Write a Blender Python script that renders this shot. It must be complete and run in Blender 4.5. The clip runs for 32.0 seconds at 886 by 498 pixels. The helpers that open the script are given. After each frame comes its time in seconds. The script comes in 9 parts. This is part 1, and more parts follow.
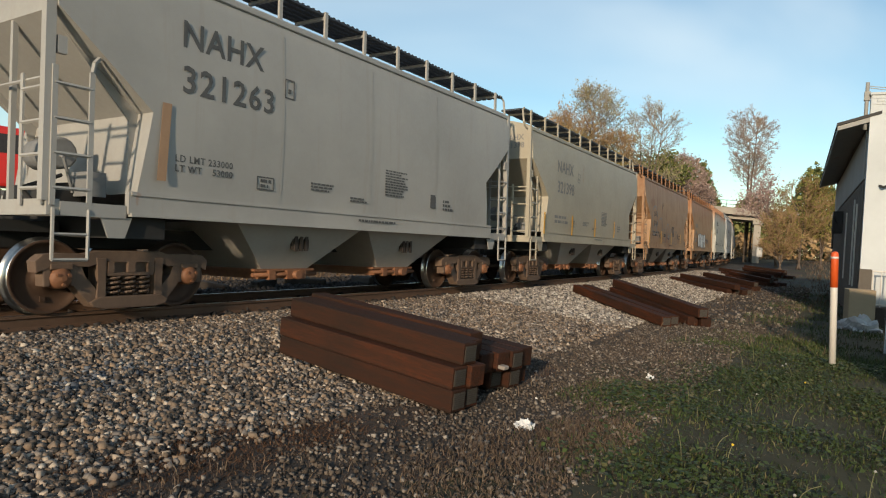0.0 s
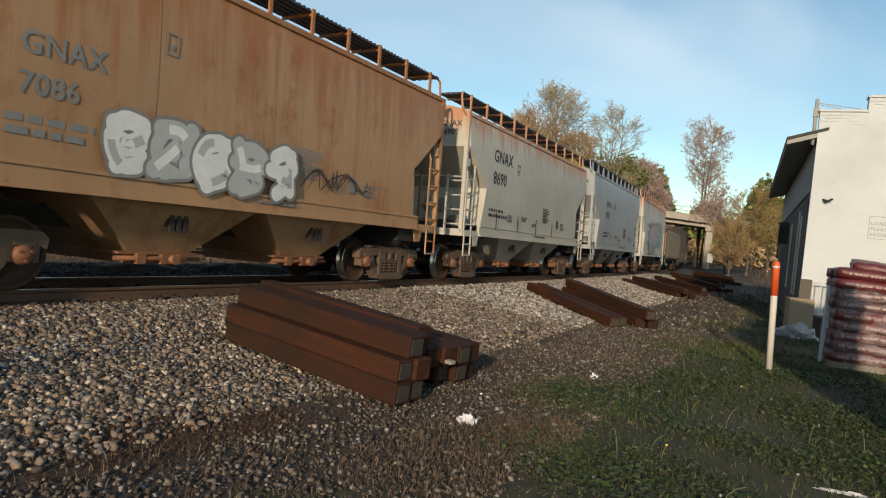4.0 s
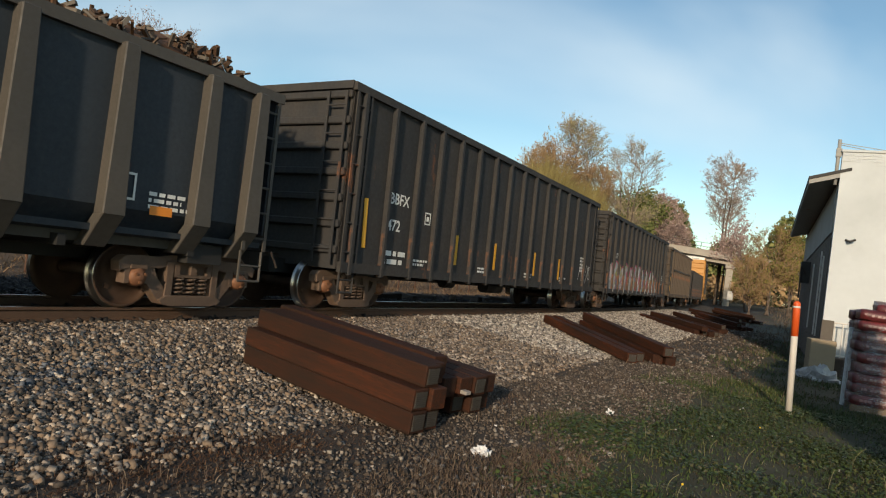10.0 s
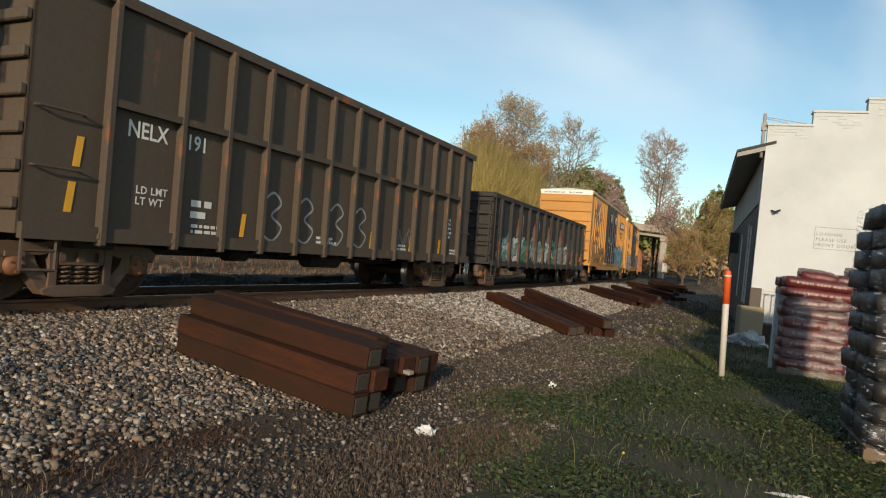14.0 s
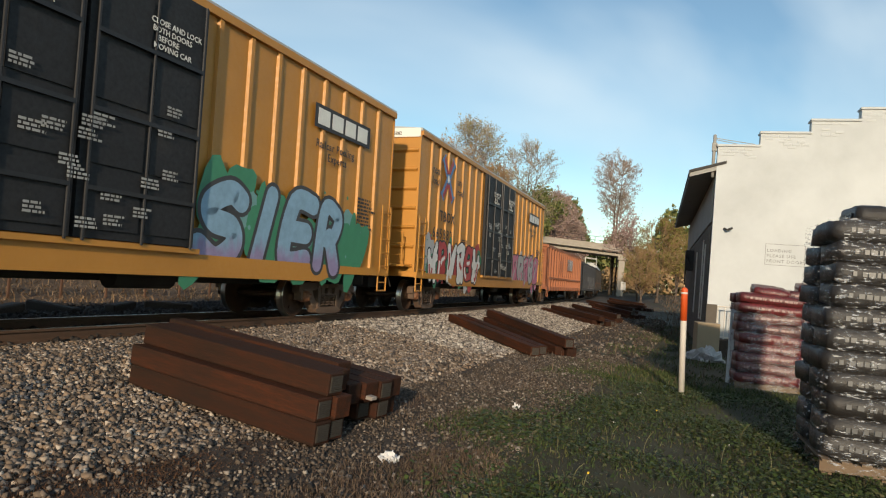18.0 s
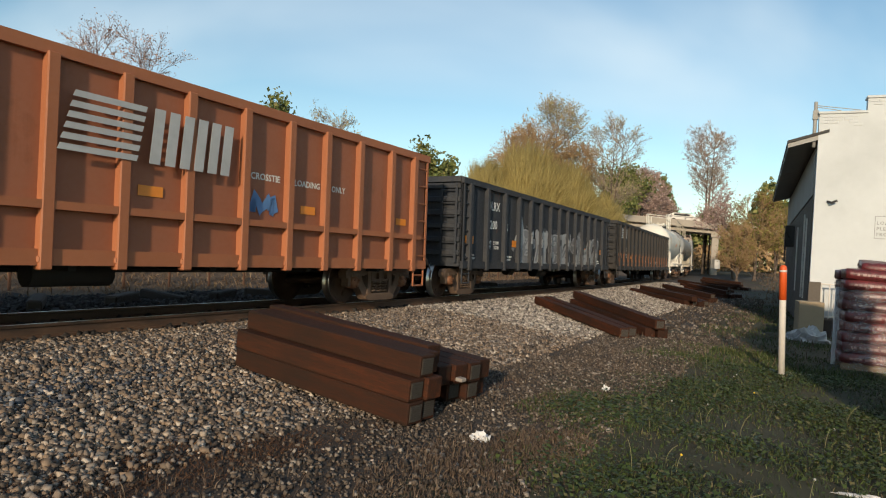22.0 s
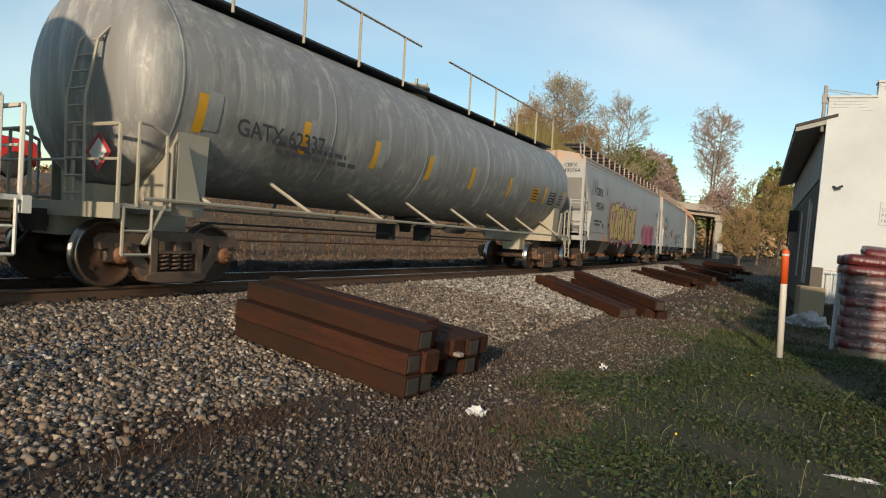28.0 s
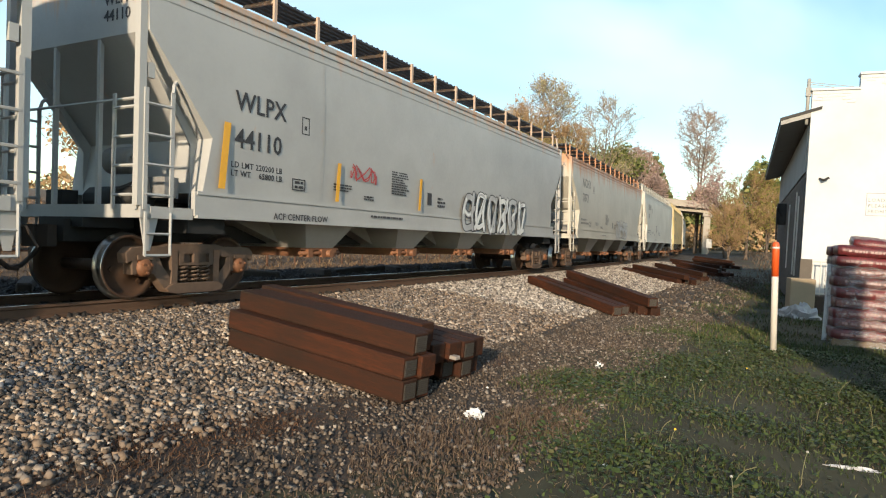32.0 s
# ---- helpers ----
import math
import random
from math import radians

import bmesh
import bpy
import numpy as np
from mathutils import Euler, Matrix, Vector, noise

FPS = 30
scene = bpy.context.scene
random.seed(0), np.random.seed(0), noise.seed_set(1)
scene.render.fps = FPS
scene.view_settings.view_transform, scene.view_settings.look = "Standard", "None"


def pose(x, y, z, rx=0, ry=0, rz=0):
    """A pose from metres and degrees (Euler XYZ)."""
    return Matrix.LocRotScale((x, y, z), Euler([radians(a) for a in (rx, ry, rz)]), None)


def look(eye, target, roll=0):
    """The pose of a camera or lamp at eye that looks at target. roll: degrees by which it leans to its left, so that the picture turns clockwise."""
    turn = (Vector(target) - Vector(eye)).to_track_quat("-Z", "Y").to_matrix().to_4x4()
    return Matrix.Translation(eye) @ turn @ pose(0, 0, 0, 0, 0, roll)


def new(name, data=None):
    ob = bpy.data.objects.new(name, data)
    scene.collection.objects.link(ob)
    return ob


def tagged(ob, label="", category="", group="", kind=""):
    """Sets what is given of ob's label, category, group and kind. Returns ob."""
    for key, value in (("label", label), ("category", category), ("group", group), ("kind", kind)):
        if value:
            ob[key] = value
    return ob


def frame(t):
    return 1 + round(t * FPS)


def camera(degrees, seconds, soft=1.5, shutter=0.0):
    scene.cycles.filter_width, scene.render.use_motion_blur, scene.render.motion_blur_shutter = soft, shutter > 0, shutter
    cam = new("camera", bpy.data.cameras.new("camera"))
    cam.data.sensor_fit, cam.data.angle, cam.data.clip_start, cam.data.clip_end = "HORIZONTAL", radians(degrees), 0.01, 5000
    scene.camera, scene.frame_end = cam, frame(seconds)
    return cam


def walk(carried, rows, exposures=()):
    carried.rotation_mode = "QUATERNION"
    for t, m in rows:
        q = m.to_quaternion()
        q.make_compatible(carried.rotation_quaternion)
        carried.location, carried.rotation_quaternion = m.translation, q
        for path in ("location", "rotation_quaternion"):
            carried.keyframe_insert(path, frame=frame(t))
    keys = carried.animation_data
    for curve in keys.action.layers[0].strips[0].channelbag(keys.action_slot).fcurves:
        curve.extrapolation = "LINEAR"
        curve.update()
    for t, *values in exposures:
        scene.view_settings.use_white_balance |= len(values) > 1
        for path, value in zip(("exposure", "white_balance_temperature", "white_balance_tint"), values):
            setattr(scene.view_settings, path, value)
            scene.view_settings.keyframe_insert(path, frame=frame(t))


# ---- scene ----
cam = camera(67.94, 32.0, soft=1.15)
EYE = 1.65
# seconds, x, y, z, yaw, pitch, roll of the hand-held camera
ROWS = [
    (0.0, -0.097, 0.027, 1.626, 0.22, -1.01, -3.18),
    (0.5, -0.033, -0.134, 1.632, 2.39, -0.40, -2.61),
    (1.0, -0.022, -0.063, 1.647, 0.18, -0.96, -4.12),
    (1.5, -0.018, -0.002, 1.639, -1.78, -1.28, -5.05),
    (2.0, -0.026, -0.010, 1.637, -1.48, -1.31, -5.88),
    (2.5, -0.027, 0.008, 1.638, -2.21, -1.73, -6.33),
    (3.0, -0.012, 0.033, 1.631, -3.44, -1.91, -6.41),
    (3.5, -0.014, 0.039, 1.631, -3.20, -2.13, -6.05),
    (4.0, -0.020, 0.027, 1.638, -3.27, -1.33, -5.82),
    (4.5, -0.016, 0.018, 1.646, -3.82, -0.60, -5.36),
    (6.5, -0.027, -0.029, 1.635, -1.82, 0.02, -6.68),
    (7.0, -0.036, -0.024, 1.627, -1.57, -0.12, -6.66),
    (7.5, -0.031, -0.016, 1.633, -1.54, -0.51, -6.28),
    (8.0, -0.036, -0.012, 1.637, -2.25, -0.56, -6.83),
    (8.5, -0.032, -0.019, 1.632, -1.50, -0.80, -6.62),
    (9.0, -0.033, -0.001, 1.637, -2.93, 0.26, -7.18),
    (9.5, -0.033, -0.018, 1.643, -2.73, 0.98, -6.99),
    (10.0, -0.044, -0.045, 1.648, -1.75, 1.02, -7.47),
    (10.5, -0.074, -0.107, 1.638, 0.86, 1.06, -7.50),
    (11.0, -0.072, -0.133, 1.642, 1.70, 1.25, -7.27),
    (11.5, -0.041, -0.093, 1.641, -0.09, 1.23, -5.80),
    (12.0, -0.027, -0.021, 1.633, -2.80, 0.67, -5.55),
    (12.5, -0.014, 0.029, 1.632, -4.76, 0.08, -5.69),
    (13.0, -0.011, 0.048, 1.634, -5.80, 0.12, -5.84),
    (13.5, -0.004, 0.061, 1.631, -6.44, -0.01, -5.84),
    (14.0, -0.002, 0.066, 1.634, -6.78, -0.13, -5.88),
    (14.5, -0.007, 0.070, 1.626, -6.70, -0.48, -5.98),
    (16.5, 0.004, 0.057, 1.642, -7.36, 1.26, -5.50),
    (17.0, 0.013, 0.073, 1.639, -8.85, 1.85, -5.42),
    (17.5, 0.017, 0.076, 1.638, -9.98, 2.38, -5.17),
    (18.0, 0.006, 0.088, 1.638, -10.13, 2.12, -4.84),
    (18.5, -0.003, 0.080, 1.629, -8.61, 1.55, -5.30),
    (19.0, -0.008, 0.045, 1.638, -5.82, 0.67, -5.36),
    (19.5, -0.013, 0.022, 1.636, -4.83, 0.76, -5.52),
    (20.0, -0.008, 0.023, 1.639, -4.87, 1.11, -5.49),
    (20.5, -0.012, 0.031, 1.642, -5.41, 1.31, -5.26),
    (21.0, -0.007, 0.038, 1.651, -3.92, -0.04, -3.75),
    (21.5, -0.020, -0.000, 1.643, -2.41, -0.18, -3.04),
    (22.0, -0.024, -0.013, 1.651, -2.79, 0.10, -3.50),
    (22.5, -0.023, -0.012, 1.645, -2.73, 0.04, -3.90),
    (23.0, -0.028, -0.014, 1.642, -2.68, -0.29, -3.83),
    (23.5, -0.025, -0.009, 1.635, -2.44, -0.05, -3.89),
    (24.0, -0.031, -0.010, 1.640, -2.34, -0.08, -4.14),
    (24.5, -0.020, -0.000, 1.647, -2.55, -0.08, -3.93),
    (25.0, -0.020, -0.001, 1.639, -3.28, -0.24, -3.55),
    (25.5, -0.021, 0.009, 1.640, -3.58, -0.21, -3.61),
    (27.5, -0.006, 0.038, 1.628, -3.44, -1.69, -4.17),
    (28.0, -0.001, 0.016, 1.625, -2.55, -1.89, -4.87),
    (28.5, 0.005, -0.028, 1.617, 0.40, -2.12, -3.82),
    (29.0, -0.007, -0.001, 1.609, 2.89, -3.39, -3.46),
    (29.5, -0.003, -0.064, 1.631, 3.68, -2.55, -2.89),
    (30.0, 0.014, -0.031, 1.640, 1.20, -1.54, -3.47),
    (30.5, 0.014, -0.019, 1.625, 0.23, -1.89, -2.75),
    (31.0, -0.005, -0.005, 1.618, -0.93, -2.29, -1.77),
    (31.5, -0.015, 0.032, 1.617, -3.33, -2.02, -2.47),
    (32.0, -0.022, 0.034, 1.615, -3.42, -1.50, -3.11),
]
walk(cam, [(t, pose(x, y, z, 90 + pitch, roll, yaw)) for t, x, y, z, yaw, pitch, roll in ROWS],
     exposures=[(0.0, 0.15), (4.5, 0.1), (9.0, 0.1), (26.0, 0.15), (28.0, 0.12), (29.0, 0.62), (30.0, 0.62), (31.0, 0.75), (32.0, 0.75)])

# ---- world and light ----
SUN_AZ, SUN_EL = 197.0, 15.0          # compass degrees from +Y clockwise, height
world = bpy.data.worlds.new("sky")
scene.world = world
world.use_nodes = True
wn, wl = world.node_tree.nodes, world.node_tree.links
bg = wn["Background"]
sky = wn.new("ShaderNodeTexSky")
sky.sky_type = 'NISHITA'
sky.sun_disc = False
sky.sun_elevation = radians(SUN_EL)
sky.sun_rotation = radians(SUN_AZ)
sky.air_density, sky.dust_density, sky.ozone_density = 1.0, 0.25, 0.5
# thin cirrus drawn out in streaks over the blue
tc = wn.new("ShaderNodeTexCoord")
mp = wn.new("ShaderNodeMapping")
mp.inputs["Rotation"].default_value = (radians(30), radians(-48), radians(35))
mp.inputs["Scale"].default_value = (0.7, 5.6, 3.0)
cn = wn.new("ShaderNodeTexNoise")
cn.inputs["Scale"].default_value, cn.inputs["Detail"].default_value, cn.inputs["Roughness"].default_value = 1.25, 4.0, 0.42
cr = wn.new("ShaderNodeValToRGB")
cr.color_ramp.elements[0].position, cr.color_ramp.elements[1].position = 0.45, 0.80
cr.color_ramp.elements[0].color, cr.color_ramp.elements[1].color = (0.0, 0.0, 0.0, 1), (0.70, 0.70, 0.70, 1)
cm = wn.new("ShaderNodeMix")
cm.data_type = 'RGBA'
cm.inputs[7].default_value = (6.1, 6.9, 7.2, 1)
wl.new(tc.outputs["Generated"], mp.inputs["Vector"])
wl.new(mp.outputs["Vector"], cn.inputs["Vector"])
wl.new(cn.outputs["Fac"], cr.inputs["Fac"])
wl.new(cr.outputs["Color"], cm.inputs[0])
tint = wn.new("ShaderNodeMix")
tint.data_type, tint.blend_type = 'RGBA', 'MULTIPLY'
tint.inputs[0].default_value = 1.0
tint.inputs[7].default_value = (0.84, 1.0, 1.04, 1)
wl.new(sky.outputs["Color"], tint.inputs[6])
wl.new(tint.outputs[2], cm.inputs[6])
wl.new(cm.outputs[2], bg.inputs["Color"])
bg.inputs["Strength"].default_value = 0.13
sun_data = bpy.data.lights.new("sun", 'SUN')
sun_data.energy, sun_data.angle, sun_data.color = 4.0, radians(2.0), (1.0, 0.81, 0.58)
sun = new("sun", sun_data)
_a, _e = radians(SUN_AZ), radians(SUN_EL)
sun_dir = Vector((math.sin(_a) * math.cos(_e), math.cos(_a) * math.cos(_e), math.sin(_e)))
sun.matrix_world = look((0, 0, 60), Vector((0, 0, 60)) - sun_dir)

# ---- the railway line ----
RAIL_Z = 0.40                # top of the rails on the centre line
TRACK_D, HEADING, CURVE, CANT = 9.18, 32.38, 0.001538, 1.78
H0 = radians(HEADING)
L0 = Vector((-math.cos(H0), math.sin(H0)))
F0 = Vector((math.sin(H0), math.cos(H0)))


def centre(s):
    """Plan point and heading of the track's centre line, s metres past the point abeam of the camera."""
    th = CURVE * s
    p = L0 * TRACK_D + F0 * (math.sin(th) / CURVE) + L0 * ((1 - math.cos(th)) / CURVE)
    return p, H0 - th


def beside(s, off, z=0.0):
    """A point off metres to the right of the centre line."""
    p, a = centre(s)
    return Vector((p.x + off * math.cos(a), p.y - off * math.sin(a), z))


def on_track(s, off=0.0, z=0.0):
    """The same on the canted plane of the rails, z above the rail tops."""
    c = radians(CANT)
    return beside(s, off * math.cos(c) - z * math.sin(c), RAIL_Z + off * math.sin(c) + z * math.cos(c))


def car_pose(s, half):
    """Pose of a car whose middle is at s and whose trucks stand half metres from it: x along the line, y to the far side."""
    a, b = on_track(s - half), on_track(s + half)
    x = (b - a).normalized()
    z = (on_track(s, 0, 1) - on_track(s, 0, 0)).normalized()
    y = z.cross(x).normalized()
    z = x.cross(y)
    m = Matrix((x, y, z)).transposed().to_4x4()
    m.translation = (a + b) / 2
    return m


SPEED = 10.0

# ---- materials ----
def nodes_of(name):
    m = bpy.data.materials.new(name)
    m.use_nodes = True
    nt = m.node_tree
    return m, nt, nt.nodes["Principled BSDF"]


def ramp(nt, src, stops):
    r = nt.nodes.new("ShaderNodeValToRGB")
    r.color_ramp.elements[0].position, r.color_ramp.elements[0].color = stops[0][0], (*stops[0][1], 1)
    r.color_ramp.elements[1].position, r.color_ramp.elements[1].color = stops[-1][0], (*stops[-1][1], 1)
    for p, c in stops[1:-1]:
        e = r.color_ramp.elements.new(p)
        e.color = (*c, 1)
    nt.links.new(src, r.inputs["Fac"])
    return r.outputs["Color"]


def coords(nt, scale=(1, 1, 1), kind="Object"):
    tc = nt.nodes.new("ShaderNodeTexCoord")
    mp = nt.nodes.new("ShaderNodeMapping")
    mp.inputs["Scale"].default_value = scale
    nt.links.new(tc.outputs[kind], mp.inputs["Vector"])
    return mp.outputs["Vector"]


def noise_tex(nt, vec, scale, detail=4.0, rough=0.6):
    n = nt.nodes.new("ShaderNodeTexNoise")
    n.inputs["Scale"].default_value, n.inputs["Detail"].default_value, n.inputs["Roughness"].default_value = scale, detail, rough
    nt.links.new(vec, n.inputs["Vector"])
    return n.outputs["Fac"]


def mixed(nt, fac, a, b, mode='MIX'):
    x = nt.nodes.new("ShaderNodeMix")
    x.data_type, x.blend_type = 'RGBA', mode
    for sock, val in ((x.inputs[0], fac), (x.inputs[6], a), (x.inputs[7], b)):
        if hasattr(val, "is_linked"):
            nt.links.new(val, sock)
        elif isinstance(val, (int, float)):
            sock.default_value = val
        else:
            sock.default_value = (*val, 1)
    return x.outputs[2]


def bumped(nt, b, height, strength=0.3, dist=0.02):
    bp = nt.nodes.new("ShaderNodeBump")
    bp.inputs["Strength"].default_value, bp.inputs["Distance"].default_value = strength, dist
    nt.links.new(height, bp.inputs["Height"])
    nt.links.new(bp.outputs["Normal"], b.inputs["Normal"])


def painted(name, base, rust=0.2, streak=0.3, dirt=0.35, rough=0.55, rust_col=(0.16, 0.055, 0.018), dirt_col=(0.11, 0.085, 0.06), seed=0.0, pale=None, runs=None):
    """Weathered paint on steel: fading, vertical run-off streaks, rust blooms and a film of road dirt; runs: (top, length, share) of rust run down from the roof."""
    m, nt, b = nodes_of(name)
    v = coords(nt)
    off = nt.nodes.new("ShaderNodeVectorMath")
    off.operation = 'ADD'
    off.inputs[1].default_value = (seed * 7.3, seed * 3.1, seed)
    nt.links.new(v, off.inputs[0])
    vv = off.outputs["Vector"]
    st = nt.nodes.new("ShaderNodeMapping")
    st.inputs["Scale"].default_value = (2.6, 2.6, 0.16)
    nt.links.new(vv, st.inputs["Vector"])
    big = noise_tex(nt, vv, 0.55, 5)
    fine = noise_tex(nt, vv, 14, 4, 0.7)
    run = noise_tex(nt, st.outputs["Vector"], 1.6, 6, 0.65)
    col = mixed(nt, ramp(nt, big, [(0.35, (0, 0, 0)), (0.7, (1, 1, 1))]), tuple(c * 0.88 for c in base), tuple(min(1, c * 1.08) for c in base))
    k = max(0.0, 0.72 - 0.45 * dirt)
    col = mixed(nt, ramp(nt, big, [(k, (0, 0, 0)), (min(k + 0.3, 1), (dirt, dirt, dirt))]), col, dirt_col)
    k = 0.70 - 0.30 * streak
    col = mixed(nt, ramp(nt, run, [(k, (0, 0, 0)), (k + 0.16, (0.75 * streak + 0.1, 0.75 * streak + 0.1, 0.75 * streak + 0.1))]), col, tuple(0.55 * c + 0.45 * d for c, d in zip(base, dirt_col)))
    if pale:
        s2 = nt.nodes.new("ShaderNodeMapping")
        s2.inputs["Scale"].default_value = (4.0, 4.0, 0.35)
        nt.links.new(vv, s2.inputs["Vector"])
        col = mixed(nt, ramp(nt, noise_tex(nt, s2.outputs["Vector"], 1.2, 7, 0.7), [(0.50, (0, 0, 0)), (0.66, (0.8, 0.8, 0.8))]), col, pale)
    if rust > 0:
        mul = nt.nodes.new("ShaderNodeMath")
        mul.operation = 'MULTIPLY'
        nt.links.new(noise_tex(nt, st.outputs["Vector"], 0.7, 8, 0.7), mul.inputs[0])
        nt.links.new(noise_tex(nt, vv, 1.3, 6, 0.65), mul.inputs[1])
        k = 0.40 - 0.20 * rust
        f = ramp(nt, mul.outputs[0], [(k, (0, 0, 0)), (k + 0.10, (0.9, 0.9, 0.9))])
        col = mixed(nt, f, col, mixed(nt, fine, rust_col, tuple(2.1 * c for c in rust_col)))
    if runs:
        sep = nt.nodes.new("ShaderNodeSeparateXYZ")
        nt.links.new(v, sep.inputs[0])
        fade = nt.nodes.new("ShaderNodeMapRange")
        fade.inputs["From Min"].default_value, fade.inputs["From Max"].default_value = runs[0] - runs[1], runs[0]
        fade.inputs["To Min"].default_value, fade.inputs["To Max"].default_value = -0.30, 0.18 * runs[2] + 0.02
        nt.links.new(sep.outputs["Z"], fade.inputs["Value"])
        s3 = nt.nodes.new("ShaderNodeMapping")
        s3.inputs["Scale"].default_value = (1.5, 1.5, 0.10)
        nt.links.new(vv, s3.inputs["Vector"])
        add = nt.nodes.new("ShaderNodeMath")
        add.operation = 'ADD'
        nt.links.new(noise_tex(nt, s3.outputs["Vector"], 2.4, 6, 0.68), add.inputs[0])
        nt.links.new(fade.outputs[0], add.inputs[1])
        f = ramp(nt, add.outputs[0], [(0.50, (0, 0, 0)), (0.72, (0.88, 0.88, 0.88))])
        col = mixed(nt, f, col, mixed(nt, fine, rust_col, tuple(2.4 * c for c in rust_col)))
    nt.links.new(col, b.inputs["Base Color"])
    rr = ramp(nt, fine, [(0.3, (rough - 0.1,) * 3), (0.7, (rough + 0.15,) * 3)])
    nt.links.new(rr, b.inputs["Roughness"])
    bumped(nt, b, fine, 0.12, 0.01)
    return m


def plain(name, base, rough=0.6, metal=0.0, var=0.25, scale=9.0, bump=0.1):
    m, nt, b = nodes_of(name)
    v = coords(nt)
    n = noise_tex(nt, v, scale, 5, 0.65)
    n2 = noise_tex(nt, v, scale * 0.13, 3)
    c = mixed(nt, n, tuple(x * (1 - var) for x in base), tuple(min(1, x * (1 + var)) for x in base))
    c = mixed(nt, ramp(nt, n2, [(0.35, (0, 0, 0)), (0.7, (0.5, 0.5, 0.5))]), c, tuple(x * (1 - 1.4 * var) if var < 0.6 else x * .3 for x in base))
    nt.links.new(c, b.inputs["Base Color"])
    b.inputs["Roughness"].default_value, b.inputs["Metallic"].default_value = rough, metal
    if bump:
        bumped(nt, b, n, bump, 0.01)
    return m


def per_island(name, stops, rough=0.8, grain=0.3, spec=0.3):
    """Joined small pieces, each with a colour of its own."""
    m, nt, b = nodes_of(name)
    geo = nt.nodes.new("ShaderNodeNewGeometry")
    c = ramp(nt, geo.outputs["Random Per Island"], stops)
    n = noise_tex(nt, coords(nt), 30, 3)
    c = mixed(nt, mixed(nt, n, (0, 0, 0), (grain,) * 3), c, (0.03, 0.025, 0.02))
    nt.links.new(c, b.inputs["Base Color"])
    b.inputs["Roughness"].default_value = rough
    b.inputs["Specular IOR Level"].default_value = spec
    return m


def per_object(name, stops, rough=0.8, scale=6.0, stretch=(1, 1, 1), var=0.35, grime=0.7, spec=.5):
    """Pieces that are objects of their own, varied from one to the next."""
    m, nt, b = nodes_of(name)
    oi = nt.nodes.new("ShaderNodeObjectInfo")
    c = ramp(nt, oi.outputs["Random"], stops)
    n = noise_tex(nt, coords(nt, stretch), scale, 5, 0.7)
    c = mixed(nt, ramp(nt, n, [(0.35, (var,) * 3), (0.7, (0, 0, 0))]), c, (0.015, 0.012, 0.01))
    g = noise_tex(nt, coords(nt, tuple(3 * q for q in stretch)), scale * 3.0, 6, 0.75)
    c = mixed(nt, ramp(nt, g, [(0.40, (grime,) * 3), (0.58, (0, 0, 0))]), c, (0.02, 0.014, 0.010))
    nt.links.new(c, b.inputs["Base Color"])
    b.inputs["Roughness"].default_value = rough
    b.inputs["Specular IOR Level"].default_value = spec
    bumped(nt, b, g, 0.45, 0.012)
    return m


M = {}
M["truck"] = plain("cast_steel_rusty", (0.125, 0.080, 0.054), 0.75, 0.0, 0.5, 7, 0.35)
M["wheel"] = plain("wheel_disc_rust", (0.085, 0.045, 0.026), 0.7, 0.2, 0.5, 6, 0.2)
M["tread"] = plain("polished_tread", (0.45, 0.44, 0.42), 0.28, 1.0, 0.2, 20, 0.03)
M["bearing"] = plain("bearing_cap_rust", (0.22, 0.095, 0.045), 0.65, 0.1, 0.4, 12, 0.15)
M["black"] = plain("underframe_black", (0.018, 0.017, 0.016), 0.75, 0.0, 0.5, 5, 0.2)
M["grate"] = plain("galvanised_grate", (0.05, 0.055, 0.065), 0.6, 0.3, 0.3, 20, 0.1)
M["coupler"] = plain("coupler_steel", (0.045, 0.033, 0.026), 0.7, 0.2, 0.4, 10, 0.2)
M["ink"] = plain("stencil_black", (0.035, 0.035, 0.04), 0.7, 0, 0.2, 18, 0)
M["inkgrey"] = plain("stencil_faded_grey", (0.20, 0.20, 0.20), 0.75, 0, 0.25, 18, 0)
M["inkwhite"] = plain("stencil_white", (0.72, 0.71, 0.67), 0.6, 0, 0.15, 18, 0)
M["yellow"] = plain("reflector_yellow", (0.72, 0.36, 0.02), 0.4, 0, 0.15, 14, 0)
M["orange"] = plain("reflector_orange", (0.75, 0.24, 0.02), 0.45, 0, 0.15, 14, 0)
for _n, _c in (("white", (.70, .70, .68)), ("pink", (.55, .16, .26)), ("red", (.42, .05, .05)), ("teal", (.16, .33, .32)), ("mint", (.30, .45, .42)), ("green", (.05, .24, .13)),
               ("blue", (.10, .22, .45)), ("sky", (.28, .42, .58)), ("lilac", (.36, .30, .50)), ("gold", (.58, .42, .12)), ("lime", (.38, .40, .08)), ("silver", (.42, .42, .42)), ("skin", (.45, .22, .12))):
    M["g_" + _n] = plain("spray_" + _n, _c, 0.55, 0, 0.22, 5, 0)

# ---- mesh helpers ----
def box(bm, x0, x1, y0, y1, z0, z1, mi=0):
    v = [bm.verts.new((x, y, z)) for x in (x0, x1) for y in (y0, y1) for z in (z0, z1)]
    for q in ((0, 1, 3, 2), (4, 6, 7, 5), (0, 4, 5, 1), (2, 3, 7, 6), (0, 2, 6, 4), (1, 5, 7, 3)):
        bm.faces.new([v[i] for i in q]).material_index = mi


